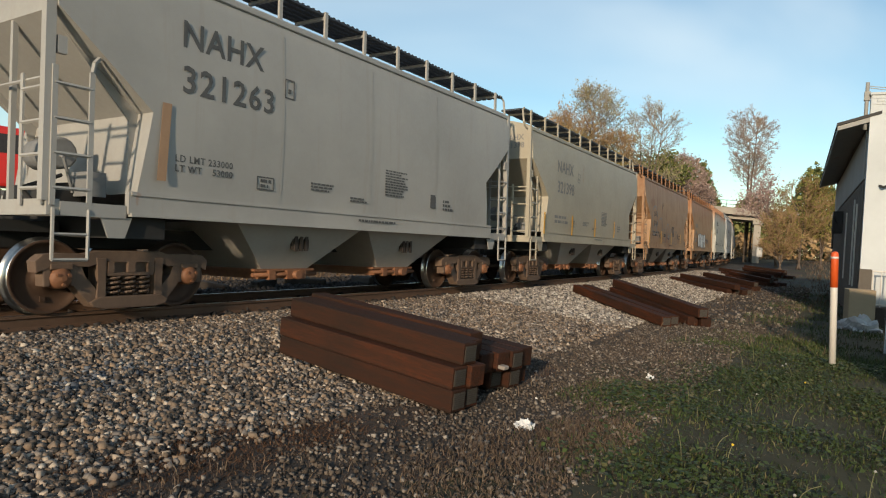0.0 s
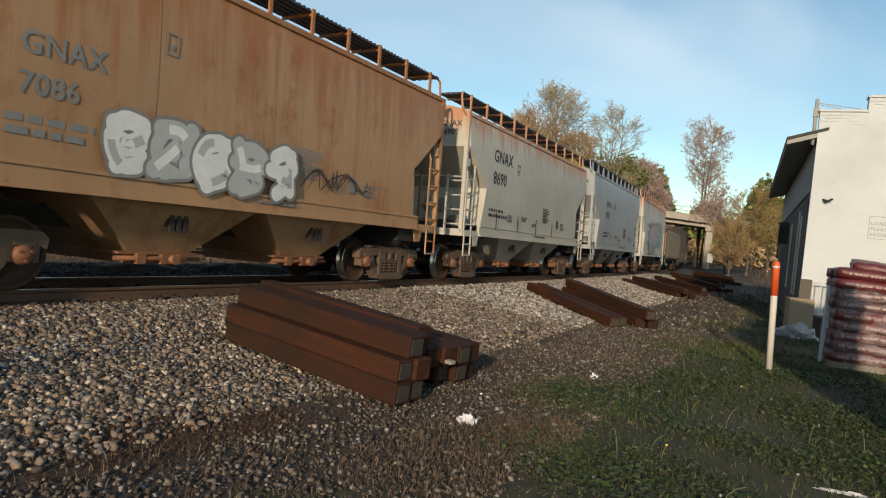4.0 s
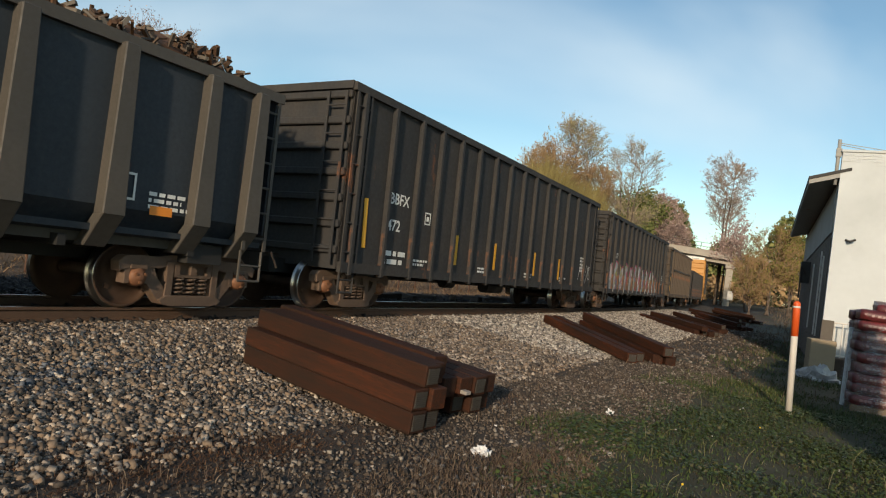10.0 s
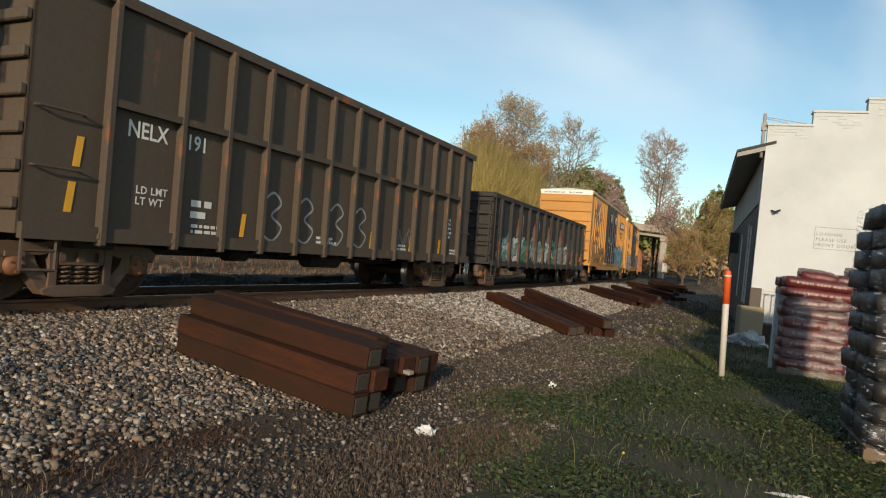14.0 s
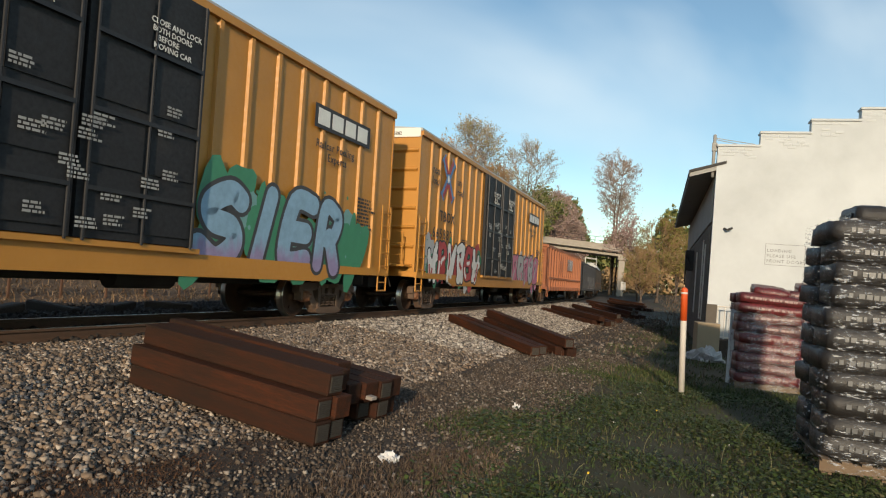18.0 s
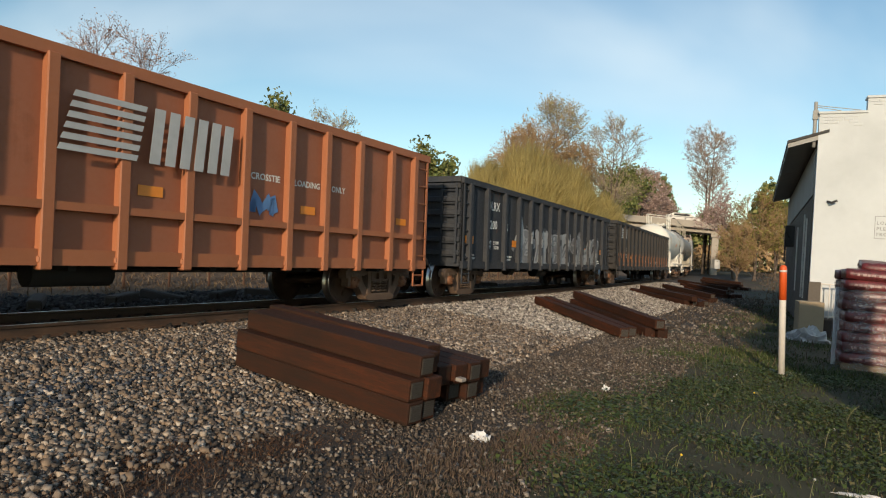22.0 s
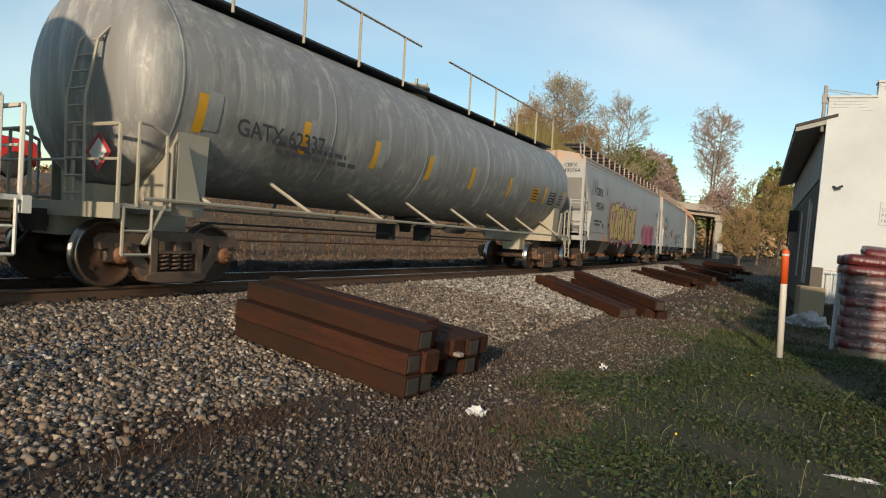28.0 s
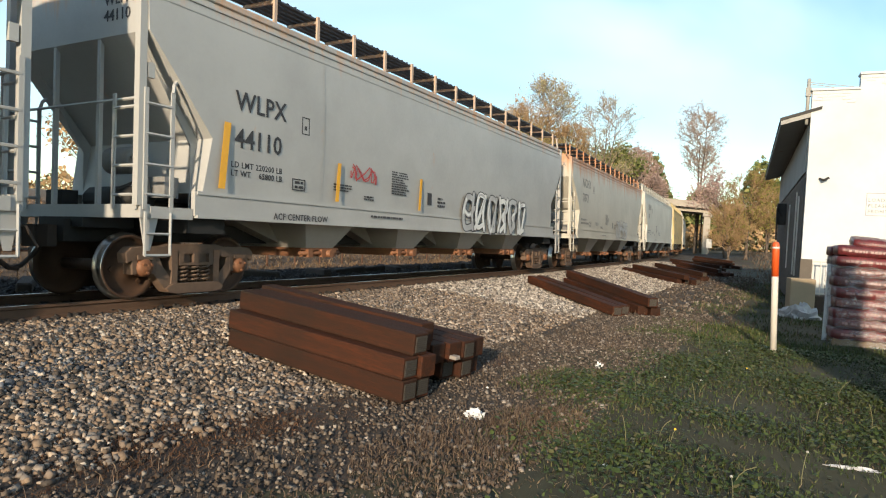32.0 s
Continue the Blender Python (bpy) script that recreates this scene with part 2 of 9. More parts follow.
def prism(bm, pts, a, b, axis="y", mi=0):
    """A polygon swept along an axis: pts are (x, z) for y, (y, z) for x, (x, y) for z."""
    def at(p, w):
        return (p[0], w, p[1]) if axis == "y" else (w, p[0], p[1]) if axis == "x" else (p[0], p[1], w)
    va = [bm.verts.new(at(p, a)) for p in pts]
    vb = [bm.verts.new(at(p, b)) for p in pts]
    n = len(pts)
    fs = [bm.faces.new(va), bm.faces.new(vb[::-1])] + [bm.faces.new((va[i], vb[i], vb[(i + 1) % n], va[(i + 1) % n])) for i in range(n)]
    for f in fs:
        f.material_index = mi


def tube(bm, p, q, r, n=6, mi=0, r2=None):
    p, q = Vector(p), Vector(q)
    d = (q - p).normalized()
    u = d.orthogonal().normalized()
    w = d.cross(u)
    r2 = r if r2 is None else r2
    ra = [bm.verts.new(p + (u * math.cos(2 * math.pi * i / n) + w * math.sin(2 * math.pi * i / n)) * r) for i in range(n)]
    rb = [bm.verts.new(q + (u * math.cos(2 * math.pi * i / n) + w * math.sin(2 * math.pi * i / n)) * r2) for i in range(n)]
    for i in range(n):
        f = bm.faces.new((ra[i], ra[(i + 1) % n], rb[(i + 1) % n], rb[i]))
        f.material_index, f.smooth = mi, n > 6
    bm.faces.new(ra[::-1]).material_index = mi
    bm.faces.new(rb).material_index = mi


def pipe(bm, pts, r, n=5, mi=0):
    for a, b in zip(pts, pts[1:]):
        tube(bm, a, b, r, n, mi)


def lathe(bm, prof, n=24, axis="y", mi=None, c=(0, 0, 0)):
    """prof: (radius, position on the axis) in turn; mi: material of each band."""
    rings = []
    for r, w in prof:
        ring = []
        for i in range(n):
            a = 2 * math.pi * i / n
            p = (r * math.cos(a), w, r * math.sin(a)) if axis == "y" else (w, r * math.cos(a), r * math.sin(a)) if axis == "x" else (r * math.cos(a), r * math.sin(a), w)
            ring.append(bm.verts.new((p[0] + c[0], p[1] + c[1], p[2] + c[2])))
        rings.append(ring)
    for k in range(len(rings) - 1):
        for i in range(n):
            f = bm.faces.new((rings[k][i], rings[k][(i + 1) % n], rings[k + 1][(i + 1) % n], rings[k + 1][i]))
            f.smooth = True
            if mi:
                f.material_index = mi[k]
    for ring, k in ((rings[0], 0), (rings[-1], -1)):
        f = bm.faces.new(ring)
        if mi:
            f.material_index = mi[k]


def to_mesh(name, bm, mats):
    bmesh.ops.recalc_face_normals(bm, faces=bm.faces[:])
    me = bpy.data.meshes.new(name)
    bm.to_mesh(me)
    bm.free()
    for m in (mats if isinstance(mats, (list, tuple)) else [mats]):
        me.materials.append(m)
    return me


def put(name, me, parent=None, m=None, label=""):
    ob = new(name, me)
    if parent is not None:
        ob.parent = parent
    if m is not None:
        ob.matrix_local = m
    return tagged(ob, label=label)


def part(name, bm, mats, parent, label=""):
    return put(name, to_mesh(name, bm, mats), parent, None, label)


def bevel(bm, w, seg=1):
    bmesh.ops.bevel(bm, geom=bm.edges[:], offset=w, segments=seg, affect='EDGES', profile=0.6)


def lettering(name, text, size, parent, x, y, z, mat, side="near", align="LEFT", label="", stretch=1.0, spacing=1.0, bold=.014):
    """Stencilled text on the near side of a car; x is the left end as it is read."""
    cu = bpy.data.curves.new(name, 'FONT')
    cu.body, cu.size, cu.align_x, cu.extrude, cu.resolution_u = text, size, align, 0.001, 2
    cu.space_character, cu.offset = spacing, bold * size
    x -= parent.get("shift", 0.0) if side == "near" else 0.0
    tmp = new("tmp_text", cu)
    me = bpy.data.meshes.new_from_object(tmp.evaluated_get(bpy.context.evaluated_depsgraph_get()))
    bpy.data.objects.remove(tmp)
    me.name = name
    me.materials.clear()
    me.materials.append(mat)
    if side == "near":
        m = pose(x, y, z, 90, 0, 0) @ Matrix.Diagonal((stretch, 1, 1, 1))
    else:
        m = pose(x, y, z, 90, 0, -90) @ Matrix.Diagonal((stretch, 1, 1, 1))
    ob = new(name, me)
    ob.parent = parent
    me.transform(m)
    return tagged(ob, label=label)


def bars(bm, x0, z0, w, rows, h, y, rnd, mi=0, gap=1.7):
    """Rows of small unreadable stencilling."""
    for r in range(rows):
        x = x0
        end = x0 + w * rnd.uniform(0.6, 1.0)
        while x < end:
            l = rnd.uniform(0.5, 2.2) * h * 1.6
            box(bm, x, min(x + l, end), y - 0.003, y, z0 - r * h * gap - h, z0 - r * h * gap, mi)
            x += l + h * 0.7


# ---- running gear, shared by every car ----
def wheelset_mesh():
    bm = bmesh.new()
    for sg in (1, -1):
        prof = [(0.12, 0.86), (0.13, 0.80), (0.20, 0.775), (0.36, 0.755), (0.40, 0.80), (0.42, 0.825), (0.452, 0.825), (0.460, 0.80), (0.462, 0.70), (0.487, 0.690), (0.487, 0.672), (0.40, 0.672), (0.36, 0.70), (0.19, 0.71), (0.12, 0.66)]
        lathe(bm, [(r, sg * w) for r, w in prof], 36, mi=[0, 0, 0, 0, 0, 0, 1, 1, 1, 1, 0, 0, 0, 0])
        for k in range(3):
            a = 2.1 * k + 0.4
            box(bm, 0.27 * math.cos(a) - 0.03, 0.27 * math.cos(a) + 0.03, sg * 0.775 - 0.012, sg * 0.775 + 0.012, 0.27 * math.sin(a) - 0.03, 0.27 * math.sin(a) + 0.03)
    tube(bm, (0, -0.9, 0), (0, 0.9, 0), 0.085, 12)
    return to_mesh("wheelset", bm, [M["wheel"], M["tread"]])


def sideframe_mesh():
    """Cast side frame, near side at y = 0, outer face towards -y: arched top, slanting tension bars, columns round the springs, pedestals."""
    bm = bmesh.new()
    y0, y1 = -0.15, 0.05
    prism(bm, [(-1.17, 0.52), (-1.19, 0.66), (-1.10, 0.74), (-0.86, 0.755), (-0.60, 0.735), (-0.40, 0.79), (0.40, 0.79), (0.60, 0.735), (0.86, 0.755), (1.10, 0.74), (1.19, 0.66), (1.17, 0.52),
               (1.02, 0.60), (0.76, 0.60), (0.55, 0.585), (0.40, 0.66), (-0.40, 0.66), (-0.55, 0.585), (-0.76, 0.60), (-1.02, 0.60)], y0, y1)
    for sg in (1, -1):
        # tension bar from the pedestal down to the spring seat, wider at its foot
        prism(bm, [(sg * 0.80, 0.62), (sg * 0.64, 0.62), (sg * 0.60, 0.46), (sg * 0.40, 0.26), (sg * 0.40, 0.10), (sg * 0.52, 0.11), (sg * 0.72, 0.34)], y0 + .015, y1)
        # column beside the bolster
        prism(bm, [(sg * 0.335, 0.70), (sg * 0.47, 0.70), (sg * 0.43, 0.40), (sg * 0.46, 0.20), (sg * 0.335, 0.18)], y0 - 0.015, y1)
        # pedestal jaws either side of the bearing
        for d in (-.155, .155):
            prism(bm, [(sg * 0.889 + d - .05, 0.64), (sg * 0.889 + d + .05, 0.64), (sg * 0.889 + d + .038, 0.36), (sg * 0.889 + d - .038, 0.36)], y0 + .01, y1)
        box(bm, sg * 0.889 - 0.13, sg * 0.889 + 0.13, y0 - 0.02, y1, 0.56, 0.63)
    prism(bm, [(-0.50, 0.09), (-0.54, 0.15), (-0.42, 0.215), (0.42, 0.215), (0.54, 0.15), (0.50, 0.09), (0.36, 0.06), (-0.36, 0.06)], y0 - 0.03, y1)
    bevel(bm, 0.014, 2)
    return to_mesh("sideframe", bm, M["truck"])


def spring_mesh():
    """Three coil springs abreast under the bolster's boxed end."""
    bm = bmesh.new()
    n = 44
    for x in (-0.205, 0, 0.205):
        for y, r in ((-0.085, .082), (0.09, .08)):
            pts = []
            for k in range(n + 1):
                a = 2 * math.pi * 4.2 * k / n
                pts.append((x + r * math.cos(a), y + r * math.sin(a), 0.225 + 0.25 * k / n))
            pipe(bm, pts, .017, 5)
    box(bm, -0.32, 0.32, -0.16, 0.12, 0.475, 0.515)
    box(bm, -0.32, 0.32, -0.10, 0.12, 0.515, 0.65)
    for x0, x1 in ((-.32, -.24), (-.05, .05), (.24, .32)):
        box(bm, x0, x1, -.17, -.10, .515, .65)
    return to_mesh("spring_nest", bm, M["truck"])


def bearing_mesh():
    bm = bmesh.new()
    lathe(bm, [(0.115, 0.10), (0.135, 0.04), (0.13, -0.09), (0.105, -0.13), (0.07, -0.14), (0.03, -0.17)], 16)
    for k in range(3):
        a = 2.09 * k + .5
        tube(bm, (0.075 * math.cos(a), -0.12, 0.075 * math.sin(a)), (0.075 * math.cos(a), -0.17, 0.075 * math.sin(a)), 0.022, 6)
    return to_mesh("bearing_cap", bm, M["bearing"])


def bolster_mesh():
    bm = bmesh.new()
    prism(bm, [(-1.05, 0.50), (-1.05, 0.60), (-0.5, 0.68), (0.5, 0.68), (1.05, 0.60), (1.05, 0.50), (0.5, 0.34), (-0.5, 0.34)], -0.22, 0.22, "x")
    box(bm, -0.7, 0.7, -0.6, -0.5, 0.38, 0.46)
    box(bm, -0.7, 0.7, 0.5, 0.6, 0.38, 0.46)
    for sg in (1, -1):
        box(bm, sg * 0.38 - 0.06, sg * 0.38 + 0.06, -0.78, 0.78, 0.40, 0.50)
        for w in (1, -1):
            box(bm, sg * 0.40 - 0.05, sg * 0.40 + 0.05, w * 0.75 - 0.06, w * 0.75 + 0.06, 0.32, 0.62)
    return to_mesh("bolster", bm, M["black"])


GEAR = {"wheelset": wheelset_mesh(), "sideframe": sideframe_mesh(), "spring": spring_mesh(), "bearing": bearing_mesh(), "bolster": bolster_mesh()}
WHEELS = []          # (wheelset, its x on the car, car index)


def truck(car, x, index):
    t = put("truck", GEAR["bolster"], car, pose(x, 0, 0), "dirty cast-steel railway truck")
    for sg in (1, -1):
        turn = pose(0, sg * -0.98, 0) if sg == 1 else pose(0, 0.98, 0, 0, 0, 180)
        put("sideframe", GEAR["sideframe"], t, turn)
        put("spring_nest", GEAR["spring"], t, turn)
        for w in (1, -1):
            put("bearing_cap", GEAR["bearing"], t, turn @ pose(w * 0.889, -0.06, 0.457))
    for w in (1, -1):
        ws = put("wheelset", GEAR["wheelset"], t, pose(w * 0.889, 0, 0.457), "rusty steel wheelset with bright treads")
        WHEELS.append((ws, w * 0.889, x + w * 0.889, index))
    return t


def coupler_mesh():
    bm = bmesh.new()
    box(bm, -0.75, 0.1, -0.09, 0.09, 0.78, 0.97)
    prism(bm, [(0.1, -0.12), (0.36, -0.16), (0.45, -0.04), (0.38, 0.10), (0.30, 0.02), (0.22, 0.16), (0.08, 0.14)], 0.72, 1.02, "z")
    pipe(bm, [(0.0, -0.28, 0.80), (0.18, -0.26, 0.58), (0.36, -0.2, 0.45), (0.5, -0.16, 0.43)], 0.032, 6)
    tube(bm, (-0.1, -1.45, 0.98), (-0.1, 0.1, 0.98), 0.018, 5)
    tube(bm, (-0.1, -1.45, 0.98), (0.02, -1.48, 0.74), 0.018, 5)
    return to_mesh("coupler", bm, M["coupler"])


GEAR["coupler"] = coupler_mesh()


def couplers(car, half):
    put("coupler", GEAR["coupler"], car, pose(half - 0.55, 0, 0))
    put("coupler", GEAR["coupler"], car, pose(-half + 0.55, 0, 0, 0, 0, 180))


def ladder(bm, x0, x1, y, z0, z1, n, r=0.030, axis="x", rr=0.019):
    """Ladder with two stiles; along x at a side, along y at an end (then y is the x of the plane)."""
    def P(a, z, d=0.0):
        return (a, y + d, z) if axis == "x" else (y + d, a, z)
    for a in (x0, x1):
        w = 0.030
        if axis == "x":
            box(bm, a - w, a + w, y - 0.012, y + 0.012, z0, z1)
        else:
            box(bm, y - 0.012, y + 0.012, a - w, a + w, z0, z1)
    return [(P(x0, z), P(x1, z), rr) for z in (z0 + (k + 0.5) * (z1 - z0) / n for k in range(n))]


def with_rungs(stiles, rungs, mat):
    """Hang the rungs, each a part of its own, on a ladder's stiles."""
    for p, q, r in rungs:
        bm = bmesh.new()
        tube(bm, p, q, r, 5)
        part("rung", bm, mat, stiles)


def sill_step(bm, x, y, z1, w=0.42, drop=0.45):
    pipe(bm, [(x - w / 2, y, z1), (x - w / 2, y, z1 - drop), (x + w / 2, y, z1 - drop), (x + w / 2, y, z1)], 0.022, 5)
    tube(bm, (x - w / 2, y, z1 - drop * 0.5), (x + w / 2, y, z1 - drop * 0.5), 0.018, 5)


def new_car(label, category, index, half, trucks):
    car = tagged(new(category.replace(" ", "_")), label, category, "freight cars of the passing train")
    car["half"] = half
    for x in (-trucks, trucks):
        truck(car, x, index)
    couplers(car, half)
    CARS.append((car, index, trucks))
    return car


CARS = []
HOP_SHIFT = .2        # hopper bodies stand this much further on than the middle between their couplings
# positions of the coupling points along the line, metres ahead of the abeam point at the start
GAPS = [2.78, 15.62, 28.47, 41.3, 54.13, 66.97, 79.8, 93.0, 108.3, 126.2, 143.8, 159.1, 176.35, 195.9, 215.7, 233.7, 250.9, 272.0, 284.6, 304.3, 324.7, 344.0, 361.7, 381.4, 399.0, 417.0]


def half_of(i):
    return (GAPS[i + 1] - GAPS[i]) / 2


# ---- graffiti: sprayed letters as thin layers on the paint ----
def blob(rnd, cx, cz, w, h, lean, n=22, sq=3.2, wob=0.10):
    pts = []
    ph = [rnd.uniform(0, 6.28) for _ in range(3)]
    for i in range(n):
        a = 2 * math.pi * i / n
        c, s = math.cos(a), math.sin(a)
        r = (abs(c) ** sq + abs(s) ** sq) ** (-1 / sq)
        r *= 1 + wob * (math.sin(2 * a + ph[0]) + 0.7 * math.sin(3 * a + ph[1]) + 0.5 * math.sin(5 * a + ph[2])) / 1.6
        pts.append((cx + r * c * w / 2 + lean * r * s * h / 2, cz + r * s * h / 2))
    return pts


def flat(bm, pts, y, mi):
    f = bm.faces.new([bm.verts.new((x, y, z)) for x, z in pts])
    f.material_index = mi


def stroke(bm, pts, w, y, mi):
    """A flat band of width w along a run of points on the side's plane, mitred at the bends."""
    p = [Vector((a, b)) for a, b in pts]
    p = [q for k, q in enumerate(p) if k == 0 or (q - p[k - 1]).length > 1e-4]
    if len(p) < 2:
        return
    prev = None
    for k, q in enumerate(p):
        d = (p[min(k + 1, len(p) - 1)] - p[max(k - 1, 0)]).normalized()
        n = Vector((-d.y, d.x)) * (w / 2)
        pair = [bm.verts.new((q.x + n.x, y, q.y + n.y)), bm.verts.new((q.x - n.x, y, q.y - n.y))]
        if prev:
            f = bm.faces.new((prev[0], prev[1], pair[1], pair[0]))
            f.material_index = mi
        prev = pair


def rounded(pts, n=6):
    """A smooth run of points through the given ones."""
    q = [pts[0], *pts, pts[-1]]
    out = []
    for a, b, c, d in zip(q, q[1:], q[2:], q[3:]):
        for k in range(n):
            t = k / n
            out.append(tuple(.5 * (2 * b[m] + (c[m] - a[m]) * t + (2 * a[m] - 5 * b[m] + 4 * c[m] - d[m]) * t * t + (3 * b[m] - a[m] - 3 * c[m] + d[m]) * t ** 3) for m in (0, 1)))
    return out + [pts[-1]]


SWEEPS = (((-.34, -.5), (-.26, 0), (-.38, .5)), ((-.36, .40), (.08, .50), (.36, .18), (-.02, -.06), (.34, -.28), (-.12, -.5)), ((-.36, -.46), (.0, .05), (.36, .5)),
          ((.30, .42), (-.20, .46), (-.40, .0), (-.16, -.46), (.32, -.40)), ((-.40, .1), (.0, -.02), (.42, .12)), ((.36, .5), (.26, .0), (.38, -.5)), ((-.3, .2), (.0, -.5), (.3, .3)))


GLYPHS = {
    "O": [[(.0, .44), (-.30, .30), (-.38, -.05), (-.22, -.40), (.16, -.42), (.38, -.10), (.30, .28), (.0, .44)]],
    "H": [[(-.32, .46), (-.34, -.46)], [(.30, .46), (.34, -.46)], [(-.32, .0), (.32, .02)]],
    "A": [[(-.38, -.46), (-.14, .42), (.12, .42), (.38, -.46)], [(-.24, -.12), (.26, -.10)]],
    "B": [[(-.30, -.42), (-.32, .42), (.14, .42), (.32, .22), (.12, .04), (-.2, .02)], [(.10, .02), (.40, -.20), (.16, -.42), (-.30, -.42)]],
    "C": [[(.34, .32), (.02, .45), (-.34, .16), (-.34, -.18), (.0, -.45), (.36, -.30)]],
    "N": [[(-.34, -.46), (-.32, .44), (.32, -.44), (.34, .46)]],
    "E": [[(.34, .42), (-.30, .42), (-.32, -.42), (.36, -.40)], [(-.30, .0), (.22, .02)]],
    "S": [[(.36, .34), (.0, .46), (-.34, .28), (-.22, .06), (.22, -.06), (.34, -.28), (.02, -.46), (-.40, -.34)]],
    "I": [[(.06, .48), (-.06, -.48)]],
    "R": [[(-.30, -.46), (-.32, .42), (.14, .42), (.34, .20), (.12, -.02), (-.22, -.02)], [(.02, -.02), (.40, -.46)]]}


def disc(bm, x, z, r, y, mi, n=12):
    flat(bm, [(x + r * math.cos(2 * math.pi * k / n), z + r * math.sin(2 * math.pi * k / n)) for k in range(n)], y, mi)


def graffiti(car, x0, x1, z0, z1, y, letters, fills, line, seed, cloud=None, lean=0.12, weight=0.30, label="", over=1.6, ribs=None, word="", spread=1.0):
    """A sprayed piece: a cloud of colour under fat outlined letters; ribs (places, half width, front) carry the paint too."""
    x0, x1 = x0 - car.get("shift", 0.0), x1 - car.get("shift", 0.0)
    rnd = random.Random(seed)
    names = list(dict.fromkeys([line, *fills, *(cloud or [])]))
    ix = {n: k for k, n in enumerate(names)}
    mats = [M[n] for n in names]
    letters = len(word) or letters
    cell = (x1 - x0) / letters
    hh = z1 - z0
    bm = bmesh.new()
    if cloud:
        n = letters * 5 + 2
        for i in range(n):
            px = x0 + (x1 - x0) * spread * (i + .3) / n + rnd.uniform(-.1, .1) * cell
            flat(bm, blob(rnd, px, (z0 + z1) / 2 + rnd.uniform(-.28, .24) * hh, cell * rnd.uniform(.4, .9), hh * rnd.uniform(.45, .95), lean, sq=2.0, wob=.28), y - 0.0005 * (i % 6), ix[rnd.choice(cloud)])
        for i in range(n * 3):
            disc(bm, rnd.uniform(x0 - .1, x0 + (x1 - x0) * spread + .1), rnd.uniform(z0, z1 + .12), rnd.uniform(.012, .05), y - .0035, ix[rnd.choice(cloud)], 7)
    else:
        flat(bm, blob(rnd, (x0 + x1) / 2, z0 + .06, (x1 - x0) * .2, .05, 0), y, ix[line])
    for x in (ribs[0] if ribs else ()):
        if x0 < x < x1:
            z = z0
            while z < z1 - .15:
                dz = rnd.uniform(.12, .4) * hh
                top = min(z + dz, z1 - rnd.uniform(0, .25))
                prism(bm, [(x - ribs[1], z), (x + ribs[1], z), (x + ribs[1], top + rnd.uniform(-.05, .05)), (x - ribs[1], top)], ribs[2] - .003, ribs[2], mi=ix[rnd.choice(list(fills) + list(cloud or []))])
                z = top + .004
    piece = part("graffiti", bm, mats, car, label or "sprayed graffiti lettering")
    thin = over < 1.2
    for i in range(letters):
        bm = bmesh.new()
        yy = y - 0.005 - 0.004 * i
        cx, cz = x0 + (i + .5) * cell, (z0 + z1) / 2 + rnd.uniform(-.04, .04) * hh
        size = weight / .30 * .24 * min(cell * 1.15, hh)
        edge = max(.022, .20 * size)
        w, h = cell * rnd.uniform(1.0, 1.15) - .5 * size, hh * rnd.uniform(.90, 1.0) - size
        shapes = GLYPHS[word[i]] if word else rnd.sample(SWEEPS, 3)
        jig = .03 if word else .06
        runs = [rounded([(cx + (a + rnd.uniform(-jig, jig)) * w + lean * b * h, cz + (b + rnd.uniform(-jig, jig)) * h) for a, b in shape], 7) for shape in shapes]
        wide = [size * rnd.uniform(.85, 1.12) for _ in runs]
        if thin:
            for k, pts in enumerate(runs):
                stroke(bm, pts, max(.03, .16 * size), yy - .0003 * k, ix[line])
        else:
            for lay, (extra, dy) in enumerate(((2 * edge, 0), (0, -.0016))):
                for k, (pts, wd) in enumerate(zip(runs, wide)):
                    m = ix[line] if lay == 0 else ix[fills[i % len(fills)]]
                    stroke(bm, pts, wd + extra, yy + dy - .0002 * k, m)
                    for q in (pts[0], pts[-1], *pts[7:-7:7]):
                        disc(bm, q[0], q[1], (wd + extra) / 2, yy + dy - .0002 * k - .0001, m, 14)
            # streaks of the second colour inside the fat strokes
            if len(fills) > 1 and not word:
                for k, (pts, wd) in enumerate(zip(runs, wide)):
                    a = rnd.randrange(0, max(1, len(pts) - 8))
                    stroke(bm, pts[a:a + 8], wd * .5, yy - .0026 - .0002 * k, ix[fills[(i + 1 + k) % len(fills)]])
        part("letter_shape", bm, mats, piece)
    return piece


